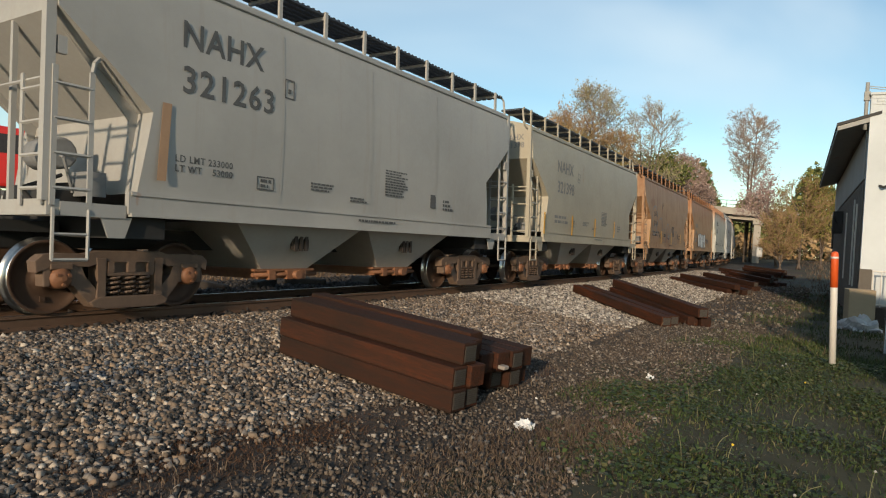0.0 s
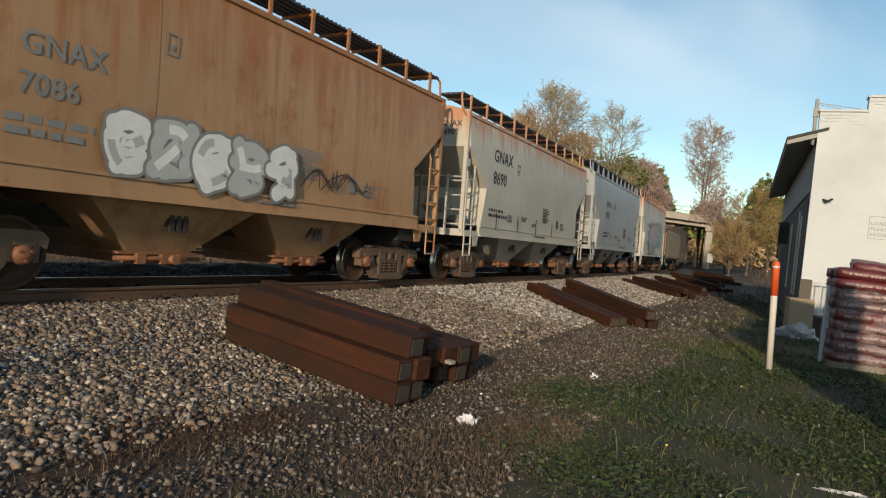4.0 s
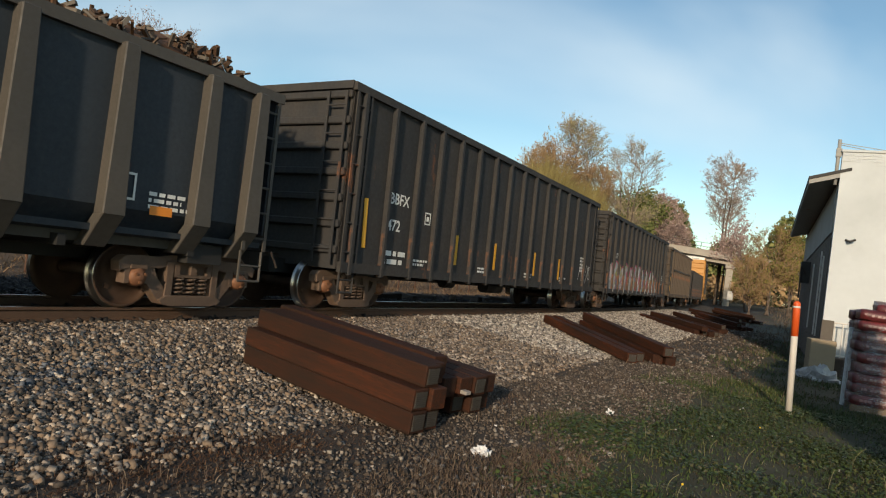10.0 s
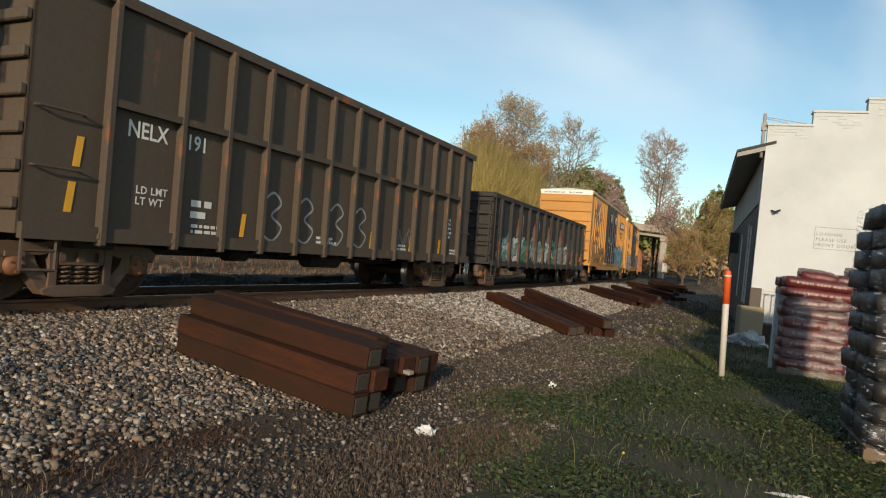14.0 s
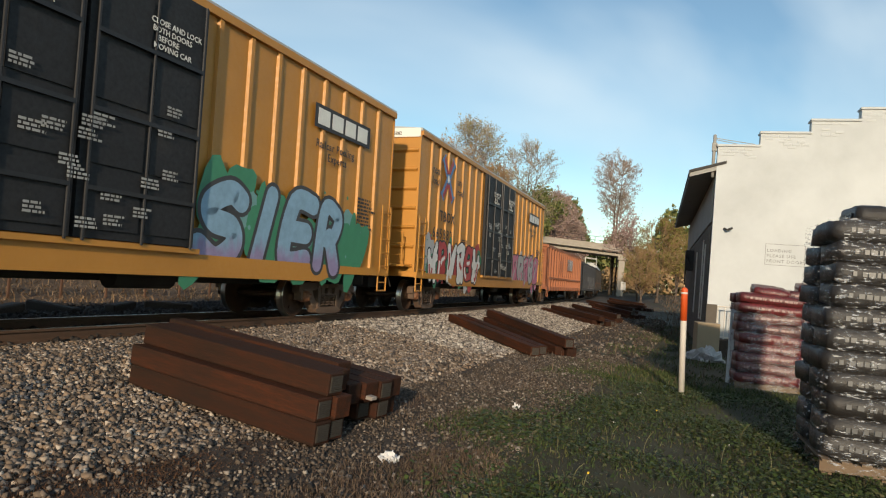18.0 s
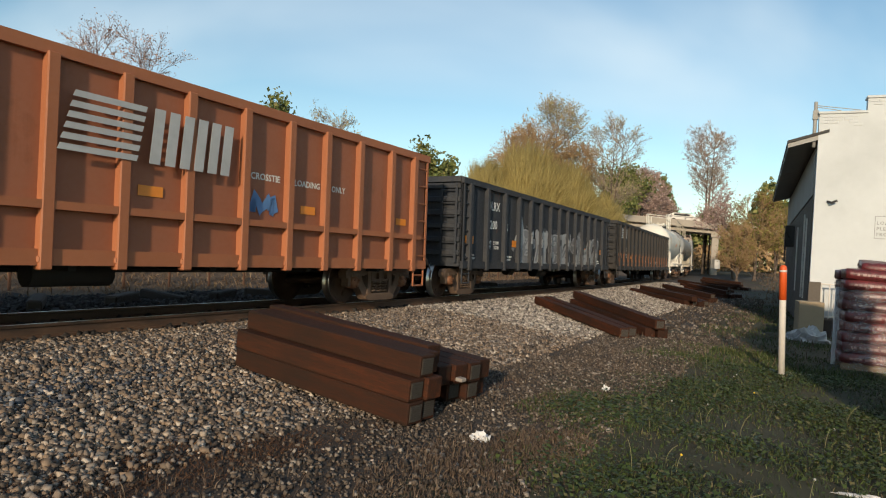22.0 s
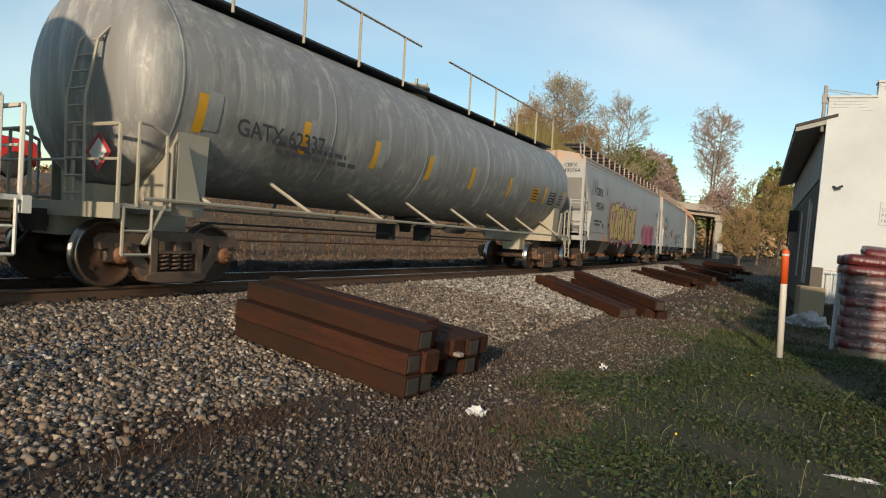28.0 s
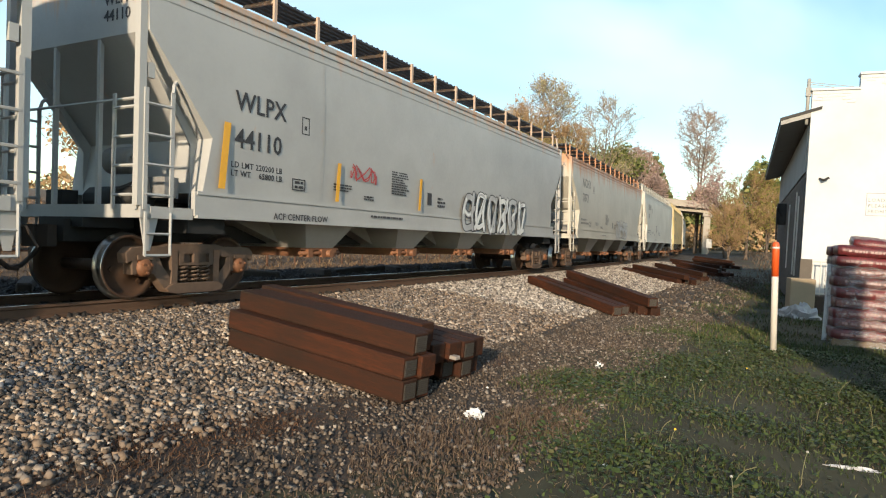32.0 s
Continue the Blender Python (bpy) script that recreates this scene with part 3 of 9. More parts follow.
def mural(car, tops, floor, y, colours, line, seed, ribs, label):
    """A long sprayed piece: patches of many colours under one wavy contour, over panels and ribs alike."""
    rnd = random.Random(seed)
    xs, zs = [a for a, b in tops], [b for a, b in tops]

    def top(x):
        return float(np.interp(x, xs, zs))
    mats = [M[n] for n in (*colours, line)]
    li = len(colours)
    bm = bmesh.new()
    n = 120
    edge = [xs[0] + (xs[-1] - xs[0]) * k / n for k in range(n + 1)]
    for a, b in zip(edge, edge[1:]):
        f = bm.faces.new([bm.verts.new(q) for q in ((a, y, floor), (b, y, floor), (b, y, max(floor + .01, top(b))), (a, y, max(floor + .01, top(a))))])
        f.material_index = 0
    k = 0
    for _ in range(150):
        x = rnd.uniform(xs[0] + .2, xs[-1] - .3)
        h = rnd.uniform(.18, .75)
        room = top(x) - floor - .06
        if room < h * .9:
            continue
        z = rnd.uniform(floor + h * .45, max(floor + h * .46, top(x) - h * .55))
        k += 1
        flat(bm, blob(rnd, x, z, rnd.uniform(.15, .50), h, rnd.uniform(-.5, .6), sq=2.2, wob=.30), y - .0006 - .0003 * (k % 14), rnd.randrange(1, li))
    piece = part("graffiti", bm, mats, car, label)
    runs = [[(x, top(x)) for x in np.arange(xs[0], xs[-1] + .01, .12)]]
    x = xs[0] + .5
    while x < xs[-1] - .6:
        z = top(x)
        runs.append(rounded([(x, z), (x + rnd.uniform(-.25, .25), z - .4), (x + rnd.uniform(-.1, .5), (z + floor) / 2 - .1), (x + rnd.uniform(-.2, .3), floor + .05)]))
        if rnd.random() < .7:
            w = rnd.uniform(.4, .8)
            runs.append(rounded([(x - .1, floor + .45), (x + w * .5, floor + rnd.uniform(.45, .75)), (x + w, floor + rnd.uniform(.6, .95))]))
        x += rnd.uniform(.55, .95)
    for j, pts in enumerate(runs):
        bm = bmesh.new()
        stroke(bm, pts, .085 if j == 0 else rnd.uniform(.035, .065), y - .007 - .0002 * (j % 9), li)
        part("outline", bm, mats, piece)
    for xr in ribs[0]:
        if xs[0] < xr < xs[-1] - .1:
            bm = bmesh.new()
            z, end = floor + .04, top(xr)
            while z < end - .03:
                up = min(end, z + rnd.uniform(.18, .5))
                prism(bm, [(xr - ribs[1], z), (xr + ribs[1], z), (xr + ribs[1], up - .002), (xr - ribs[1], up - .002)], ribs[2] - .003, ribs[2], mi=li if up > end - .02 and rnd.random() < .5 else rnd.choice((0, 0, 1, rnd.randrange(1, li))))
                z = up
            part("rib_paint", bm, mats, piece)
    return piece


def scrawl(car, x0, x1, z0, z1, y, mat, seed, w=0.03, n=3, label="sprayed graffiti tag"):
    x0, x1 = x0 - car.get("shift", 0.0), x1 - car.get("shift", 0.0)
    rnd = random.Random(seed)
    bm = bmesh.new()
    for k in range(n):
        pts = []
        m = 14
        ph, f = rnd.uniform(0, 6), rnd.uniform(1.5, 3.5)
        for i in range(m):
            u = i / (m - 1)
            pts.append((x0 + (x1 - x0) * (u * .9 + .1 * math.sin(9 * u + ph)), z0 + (z1 - z0) * (.5 + .45 * math.sin(f * 6.28 * u + ph) * rnd.uniform(.5, 1))))
        stroke(bm, pts, w, y - .002 * k, 0)
    return part("graffiti", bm, M[mat], car, label)


# ---- covered hopper cars ----
def covered_hopper(i, paint, label, bays=2, wave=False, top=4.37, sill_z=1.25, cut=1.24, trim=None, trim2=None, round_side=0.10, hop_paint=None, seams=True):
    half = half_of(i)
    tr = half - 2.0
    car = new_car(label, "hopper car", i, half, tr)
    car["shift"] = HOP_SHIFT
    sill_h = .28 if bays == 2 else .36
    trim = trim or paint
    trim2 = trim2 or trim
    rnd = random.Random(i * 11 + 3)
    Le = half - 0.72
    # body shell: side sheets bowed outwards, ends cut back under the top
    zs = [sill_z + sill_h - 0.02, 1.85, 2.3, 2.9, 3.5, top - 0.22, top, top + 0.10, top + 0.22, top + 0.30]
    ys = [1.50 + round_side * math.sin(math.pi * min(1, max(0, (z - 1.2) / (top - 1.2)))) for z in zs]
    ys[6], ys[7], ys[8], ys[9] = 1.46, 1.36, 0.9, 0.35

    FOLD = (2.55, 3.52) if bays == 2 else (2.35, 3.62)

    def xe(z):
        if z <= FOLD[0]:
            return Le - cut + .16 * (FOLD[0] - z)
        if z >= FOLD[1]:
            return Le - 0.06
        return Le - cut + (z - FOLD[0]) / (FOLD[1] - FOLD[0]) * (cut - 0.06)
    # a fold line needs its own heights
    zz = sorted(set(zs + list(FOLD)))
    yy = [float(np.interp(z, zs, ys)) for z in zz]
    bm = bmesh.new()
    nx = 9
    rows = []
    for sg in (-1, 1):
        grid = []
        for z, y in zip(zz, yy):
            e = xe(z)
            grid.append([bm.verts.new((-e + 2 * e * k / nx, sg * y, z)) for k in range(nx + 1)])
        for a, b in zip(grid, grid[1:]):
            for k in range(nx):
                bm.faces.new((a[k], a[k + 1], b[k + 1], b[k])).smooth = True
        rows.append(grid)
    for k in range(len(zz) - 1):
        for e in (0, nx):
            f = bm.faces.new((rows[0][k][e], rows[1][k][e], rows[1][k + 1][e], rows[0][k + 1][e]))
            for edge in f.edges:
                edge.smooth = False
    for k in range(nx):
        bm.faces.new((rows[0][-1][k], rows[0][-1][k + 1], rows[1][-1][k + 1], rows[1][-1][k])).smooth = True
        bm.faces.new((rows[0][0][k], rows[0][0][k + 1], rows[1][0][k + 1], rows[1][0][k]))
    part("body", bm, paint, car)
    # eave and weld seams
    for sg in (-1, 1):
        bm = bmesh.new()
        box(bm, -Le + .03, Le - .03, sg * 1.465 - .045, sg * 1.465 + .045, top - .07, top + .03)
        bevel(bm, .015)
        rail = part("eave_rail", bm, trim, car)
        for dz in ((.16, .30) if bays > 2 else ()):
            bm = bmesh.new()
            box(bm, -Le + .2, Le - .2, sg * 1.51 - .02, sg * 1.51 + .02, top - dz - .03, top - dz)
            part("eave_bead", bm, trim, rail)
    if seams:
        for k in range(1, 4 if bays == 2 else 6):
            x = -Le + cut + (2 * (Le - cut)) * k / (4 if bays == 2 else 6)
            for sg in (-1, 1):
                bm = bmesh.new()
                prev = None
                for z, y in zip(zs[:6], ys[:6]):
                    pair = [bm.verts.new((x + d, sg * (y + .006), z)) for d in (-.02, .02)]
                    if prev:
                        bm.faces.new((prev[0], prev[1], pair[1], pair[0]))
                    prev = pair
                part("weld_seam", bm, paint, car)
    # side sills
    for sg in (-1, 1):
        bm = bmesh.new()
        e2 = cut - .30
        prism(bm, [(-Le + e2, sill_z), (Le - e2, sill_z), (Le - e2, sill_z + sill_h), (-Le + e2, sill_z + sill_h)], sg * 1.49, sg * 1.57)
        sill = part("side_sill", bm, trim, car)
        bm = bmesh.new()
        box(bm, -Le + e2 + .02, Le - e2 - .02, min(sg * 1.53, sg * 1.61), max(sg * 1.53, sg * 1.61), sill_z - .03, sill_z + .012)
        part("sill_flange", bm, trim, sill)
        bm = bmesh.new()
        box(bm, -Le + e2 + .03, Le - e2 - .03, sg * 1.57 - .02, sg * 1.57 + .02, sill_z + sill_h - .05, sill_z + sill_h - .004)
        part("sill_bead", bm, trim, sill)
    # discharge hoppers: flat sheets drawn in to an outlet gate
    span = 2 * (half - 3.35)
    bw = span / bays
    for b in range(bays):
        cx = -span / 2 + (b + .5) * bw
        bm = bmesh.new()
        if bays == 2:
            w0, w1, ya, yb, z1, z0 = bw * .47, .52, 1.44, .98, sill_z - .01, .52
        else:
            w0, w1, ya, yb, z1, z0 = (.98, .45, 1.42, 1.12, sill_z - .01, .62) if bays == 3 else (.74, .40, 1.42, 1.16, sill_z - .01, .74)
        rings = [[bm.verts.new((cx + a * w, c * y, z)) for a, c in ((-1, -1), (1, -1), (1, 1), (-1, 1))] for w, y, z in ((w0, ya, z1), (w1, yb, z0))]
        for k in range(4):
            bm.faces.new((rings[0][k], rings[0][(k + 1) % 4], rings[1][(k + 1) % 4], rings[1][k]))
        bm.faces.new(rings[0])
        bm.faces.new(rings[1])
        if bays > 2:
            # the sloping sheets between the outlets
            for sg in (-1, 1):
                prism(bm, [(cx + sg * w0 * .9, z1), (cx + sg * bw * .5, z1), (cx + sg * w1 * .9, z0 + .05)], -.55, .55)
        hop = part("discharge_hopper", bm, hop_paint or trim2, car)
        bm = bmesh.new()
        box(bm, cx - w1 - .16, cx + w1 + .16, -yb - .02, yb + .02, z0 - .035, z0 + .004)
        box(bm, cx - w1 - .02, cx + w1 - .1, -yb + .06, yb - .06, z0 - .16, z0 - .035)
        for sg in (-1, 1):
            tube(bm, (cx - w1 - .22, sg * (yb + .03), z0 - .09), (cx + w1 + .18, sg * (yb + .03), z0 - .09), .035, 8)
            tube(bm, (cx + .18, sg * (yb + .16), z0 - .10), (cx + .18, sg * (yb - .1), z0 - .10), .075, 8)
            for a in (-.34, .06, .36):
                box(bm, cx + a - .07, cx + a + .07, sg * (yb + .02) - .05, sg * (yb + .02) + .05, z0 - .17, z0 - .02)
        part("outlet_gate", bm, M["bearing"], hop, "rusty sliding outlet gate")
        if bays == 2:
            # dark opener bracket on the near sheet
            zc = (z0 + z1) / 2 + .08
            yc = yb + (ya - yb) * (zc - z0) / (z1 - z0) + .02
            bm = bmesh.new()
            box(bm, cx - .16, cx + .22, -yc - .02, -yc + .03, zc - .10, zc + .10)
            for a in (-.10, .02, .14):
                box(bm, cx + a - .035, cx + a + .035, -yc - .05, -yc - .02, zc - .13, zc + .12)
            part("opener_bracket", bm, M["coupler"], hop, "dark gate opener bracket")
    # centre sill, end platforms, bulkhead braces
    bm = bmesh.new()
    box(bm, -half + .5, half - .5, -.24, .24, .80, 1.10)
    for e in (-1, 1):
        box(bm, e * (half - 1.9) - .35, e * (half - 1.9) + .35, -1.45, 1.45, .95, sill_z - .03)
        box(bm, e * (half - 1.0) - .4, e * (half - 1.0) + .4, -.5, .5, 1.0, 1.14)
        tube(bm, (e * (half - 1.25), -.9, 1.42), (e * (half - 1.25), .2, 1.42), .20, 10)
        box(bm, e * (half - 1.0) - .12, e * (half - 1.0) + .12, .4, .8, 1.15, 1.55)
        pipe(bm, [(e * (half - .9), -1.1, 1.2), (e * (half - .7), -1.0, 1.5), (e * (half - 1.2), -.9, 1.7)], .025, 5)
    part("centre_sill", bm, M["black"], car)
    for e in (-1, 1):
        bm = bmesh.new()
        X = e * Le
        box(bm, min(X, X - e * .14), max(X, X - e * .14), -1.52, 1.52, sill_z - .06, sill_z + .12)
        for sg in (-1, 1):
            box(bm, min(X - e * .14, X - e * (cut - .31)), max(X - e * .14, X - e * (cut - .31)), sg * 1.50 - .04, sg * 1.50 + .04, sill_z - .06, sill_z + .10)
            # bulkhead stiffener down from the end panel
            prism(bm, [(X - e * .09, FOLD[1] + .02), (X - e * .24, FOLD[1] + .02), (X - e * (cut + .02), FOLD[0] - .03), (X - e * (cut + .02), sill_z + .3), (X - e * (cut - .12), sill_z + .1), (X - e * (cut - .13), FOLD[0] - .1)], sg * 1.24 - .015, sg * 1.24 + .015)
            # plates under the corner
            if bays == 2:
                prism(bm, [(X - e * .62, sill_z - .05), (X - e * 1.02, sill_z - .05), (X - e * .93, sill_z - .30), (X - e * .72, sill_z - .30)], sg * 1.51 - .012, sg * 1.51 + .012)
            else:
                prism(bm, [(X - e * .02, sill_z - .05), (X - e * .30, sill_z - .05), (X - e * .18, sill_z - .50), (X - e * .10, sill_z - .50)], sg * 1.48 - .012, sg * 1.48 + .012)
        for y in (-.5, .5):
            box(bm, X - e * .10 - .03, X - e * .10 + .03, y - .03, y + .03, sill_z + .1, FOLD[1])
        part("end_frame", bm, trim, car)
        for sg in (-1, 1):
            bm = bmesh.new()
            box(bm, X - .055, X + .055, sg * 1.47 - .05, sg * 1.47 + .05, sill_z + .10, top + .02)
            box(bm, X - e * .13 - .05, X - e * .13 + .05, sg * 1.49 - .03, sg * 1.49 + .03, 3.0, 3.2)
            part("corner_post", bm, trim, car)
            bm = bmesh.new()
            rungs = ladder(bm, X - e * .05, X - e * .47, sg * 1.53, sill_z + .05, 2.86, 4, rr=.022)
            pipe(bm, [(X - e * .47, sg * 1.53, 2.86), (X - e * .50, sg * 1.51, 2.98), (X - e * .58, sg * 1.48, 3.06)], .028, 5)
            sill_step(bm, X - e * .26, sg * 1.54, sill_z + .02, .40, .58)
            with_rungs(part("side_ladder", bm, trim, car), rungs, trim)
            bm = bmesh.new()
            rungs = ladder(bm, sg * 1.45, sg * 1.0, X + e * .03, sill_z + .05, 2.80, 4, axis="y", rr=.022)
            with_rungs(part("end_ladder", bm, trim, car), rungs, trim)
        bm = bmesh.new()
        tube(bm, (X, -1.45, 2.72), (X, 1.45, 2.72), .022, 5)
        part("hand_rail", bm, trim, car)
        bm = bmesh.new()
        lathe(bm, [(.17, -.30), (.20, -.28), (.20, .28), (.17, .30)], 14, c=(X - e * .62, -.35, 2.0))
        pipe(bm, [(X - e * .62, -.9, 1.5), (X - e * .45, -1.0, 1.9), (X - e * .5, -.6, 2.05)], .022, 5)
        box(bm, X - e * .75 - .12, X - e * .75 + .12, -1.2, -.8, 1.45, 1.75)
        part("brake_cylinder", bm, M["inkgrey"], car)
    # roof: hatches, running boards and their brackets
    bm = bmesh.new()
    box(bm, -.38, .38, -.28, .28, top + .28, top + .40)
    bevel(bm, .03)
    me = to_mesh("roof_hatch", bm, trim)
    for k in range(-int(Le - 1), int(Le), 1):
        put("roof_hatch", me, car, pose(k, 0, 0))
    for sg in (-1, 1):
        bm = bmesh.new()
        for k in range(5):
            y = sg * (.62 + .155 * k)
            box(bm, -Le - .02, Le + .02, y - .05, y + .05, top + .50, top + .535)
        for k in range(90):
            x = -Le + 2 * Le * k / 89
            box(bm, x - .02, x + .02, sg * .94 - .36, sg * .94 + .36, top + .535, top + .55)
        part("running_board", bm, M["grate"], car, "dark steel grating walkway")
        n = int(2 * Le / 1.12)
        bm = bmesh.new()
        if wave:
            prism(bm, [(-.30, top + .03), (.30, top + .03), (.06, top + .49), (-.06, top + .49)], sg * 1.29 - .01, sg * 1.29 + .01)
        else:
            box(bm, -.035, .035, sg * 1.31 - .02, sg * 1.31 + .02, top + .02, top + .56)
            box(bm, -.025, .025, min(sg * .6, sg * 1.29), max(sg * .6, sg * 1.29), top + .44, top + .495)
        me = to_mesh("walkway_bracket", bm, trim)
        for k in range(n + 1):
            put("walkway_bracket", me, car, pose(-Le + .4 + (2 * Le - .8) * k / n, 0, 0))
    for e in (-1, 1):
        bm = bmesh.new()
        pipe(bm, [(e * (Le - .02), -1.25, top + .56), (e * (Le + .12), -1.28, top + .46), (e * (Le + .12), -1.32, top + .12), (e * Le, -1.38, top - .02)], .028, 6)
        part("grab_rail", bm, trim, car)
    return car


def small_stencils(car, seed, ink, half, y=-1.60, extra=()):
    """Blocks of small, unreadable stencilling and data frames."""
    rnd = random.Random(seed)
    bm = bmesh.new()
    for x, z, w, rows, h in extra:
        bars(bm, x, z, w, rows, h, y, rnd)
    return tagged(part("stencil_print", bm, M[ink], car), kind="stuff")


def frame_mark(bm, x, z, w, h, y, t=.018):
    box(bm, x, x + w, y - .003, y, z, z + t)
    box(bm, x, x + w, y - .003, y, z + h - t, z + h)
    box(bm, x, x + t, y - .003, y, z + t, z + h - t)
    box(bm, x + w - t, x + w, y - .003, y, z + t, z + h - t)


def strips(car, spots, y, mat="yellow", w=.10, h=.62, lean=.0):
    for x, z in spots:
        x -= car.get("shift", 0.0)
        bm = bmesh.new()
        prism(bm, [(x, z), (x + w, z), (x + w + lean, z + h), (x + lean, z + h)], y - .004, y)
        part("reflector", bm, M[mat], car, "yellow reflective strip")

# ---- open gondola cars ----
def gondola(i, paint, label, z0=.78, z1=3.27, ribs=12, rib_w=.16, rib_d=.11, rib_mat=None, taper=False, chord_mat=None, load=None, low=False, band=None, end_bars=5, tr_in=2.05, w=1.52, rib_label="", rib_x=None, band_in=.3, grabs=False):
    half = half_of(i)
    car = new_car(label, "gondola car", i, half, half - tr_in)
    Le = half - .92
    rib_mat, chord_mat = rib_mat or paint, chord_mat or paint
    for sg in (-1, 1):
        bm = bmesh.new()
        if taper:
            prism(bm, [(sg * w, z1), (sg * (w - .05), z1), (sg * (w - .05), z0 + .45), (sg * (w - .40), z0), (sg * (w - .34), z0), (sg * w, z0 + .42)], -Le + .35, Le - .35, "x")
        else:
            box(bm, -Le, Le, min(sg * w, sg * (w - .05)), max(sg * w, sg * (w - .05)), z0, z1)
        part("side_wall", bm, paint, car)
    bm = bmesh.new()
    box(bm, -Le + .02, Le - .02, -w + .05, w - .05, z0 + .10, z0 + .18)
    part("floor", bm, paint, car)
    for e in (-1, 1):
        bm = bmesh.new()
        box(bm, min(e * Le, e * (Le - .05)), max(e * Le, e * (Le - .05)), -w, w, z0 + (.3 if taper else 0), z1)
        wall = part("end_wall", bm, paint, car)
        for k in range(end_bars):
            z = z0 + .35 + (z1 - z0 - .55) * k / max(1, end_bars - 1)
            bm = bmesh.new()
            prism(bm, [(-w + .02, z - .07), (w - .02, z - .07), (w - .02, z + .07), (-w + .02, z + .07)], e * Le, e * (Le + .09), "x")
            bevel(bm, .02)
            part("end_rib", bm, rib_mat, wall)
    # top chord
    bm = bmesh.new()
    for sg in (-1, 1):
        prism(bm, [(sg * (w + .08), z1 - .13), (sg * (w + .08), z1 + .02), (sg * (w - .08), z1 + .05), (sg * (w - .08), z1 - .06), (sg * w, z1 - .13)], -Le - .06, Le + .06, "x")
    for e in (-1, 1):
        box(bm, e * Le - .09, e * Le + .09, -w, w, z1 - .10, z1 + .045)
    part("top_chord", bm, chord_mat, car)
    # ribs: one mesh, many pieces
    bm = bmesh.new()
    zb = z0 - .10 if not low else z0
    if taper:
        prism(bm, [(-.5 * rib_w, z1 - .1), (.5 * rib_w, z1 - .1), (.75 * rib_w, z0 + .30), (-.75 * rib_w, z0 + .30)], -w - rib_d, -w + .02)
        prism(bm, [(-w - rib_d, z0 + .32), (-w + .02, z0 + .32), (-w + .40, z0 - .10), (-w + .16, z0 - .10)], -.75 * rib_w, .75 * rib_w, "x")
    else:
        prism(bm, [(-.5 * rib_w, z1 - .1), (.5 * rib_w, z1 - .1), (.5 * rib_w, zb), (-.5 * rib_w, zb)], -w - rib_d, -w + .01)
        box(bm, -.5 * rib_w - .02, .5 * rib_w + .02, -w - rib_d + .01, -w + .01, z0 - .02, z0 + .06)
    bevel(bm, .014)
    me = to_mesh("rib", bm, rib_mat)
    for x in rib_x or [-Le + .62 + (2 * Le - 1.24) * k / (ribs - 1) for k in range(ribs)]:
        put("rib", me, car, pose(x, 0, 0), rib_label)
        put("rib", me, car, pose(x, 0, 0, 0, 0, 180), rib_label)
    # sill and band
    for sg in (-1, 1):
        bm = bmesh.new()
        y = sg * (w + .035) if not taper else sg * (w - .33)
        box(bm, -Le + (.0 if not taper else .35), Le - (.0 if not taper else .35), y - .045, y + .045, z0 - .05, z0 + .14)
        part("side_sill", bm, chord_mat, car)
        if band:
            bm = bmesh.new()
            y = sg * (w + .05)
            box(bm, -Le + band_in, Le - band_in, y - .06, y + .06, band - .05, band + .05)
            part("side_band", bm, chord_mat, car)
    bm = bmesh.new()
    box(bm, -half + .5, half - .5, -.26, .26, .62, z0 + .10)
    for e in (-1, 1):
        box(bm, e * (half - tr_in) - .3, e * (half - tr_in) + .3, -1.35, 1.35, .70, z0 + .05)
    for k in range(7):
        x = -half * .72 + half * 1.44 * k / 6
        box(bm, x - .05, x + .05, -1.4, 1.4, z0 - .12, z0 + .02)
    tube(bm, (-.2, -.75, z0 - .18), (.9, -.75, z0 - .18), .17, 12)
    tube(bm, (-2.4, -.6, z0 - .14), (-1.9, -.6, z0 - .14), .14, 10)
    tube(bm, (-half + 3, -.5, z0 - .12), (half - 3, -.5, z0 - .12), .02, 5)
    part("underframe", bm, M["black"], car)
    for e in (-1, 1):
        for sg in (-1, 1):
            bm = bmesh.new()
            if grabs:
                # two bent grab irons and a step in place of the ladder
                sill_step(bm, e * (Le - .25), sg * (w + .03), z0 + .04, .42, .46)
                part("sill_step", bm, chord_mat, car)
                for z in (1.66, 2.36):
                    bm = bmesh.new()
                    tube(bm, (e * (Le - .08), sg * w, z), (e * (Le - .08), sg * (w + .09), z), .016, 6)
                    tube(bm, (e * (Le - .08), sg * (w + .09), z), (e * (Le - .68), sg * (w + .09), z), .016, 6)
                    tube(bm, (e * (Le - .68), sg * (w + .09), z), (e * (Le - .68), sg * w, z), .016, 6)
                    part("grab_iron", bm, chord_mat, car)
                continue
            rungs = ladder(bm, e * (Le - .03), e * (Le - .45), sg * (w + .06), z0 + .05, z1 - .12, 6)
            sill_step(bm, e * (Le - .25), sg * (w + .03), z0 + .04, .42, .46)
            with_rungs(part("side_ladder", bm, chord_mat, car), rungs, chord_mat)
        if grabs:
            continue
        bm = bmesh.new()
        rungs = ladder(bm, -w + .10, -w + .52, e * (Le + .12), z0 + .1, z1 - .15, 6, axis="y")
        with_rungs(part("end_ladder", bm, chord_mat, car), rungs, chord_mat)
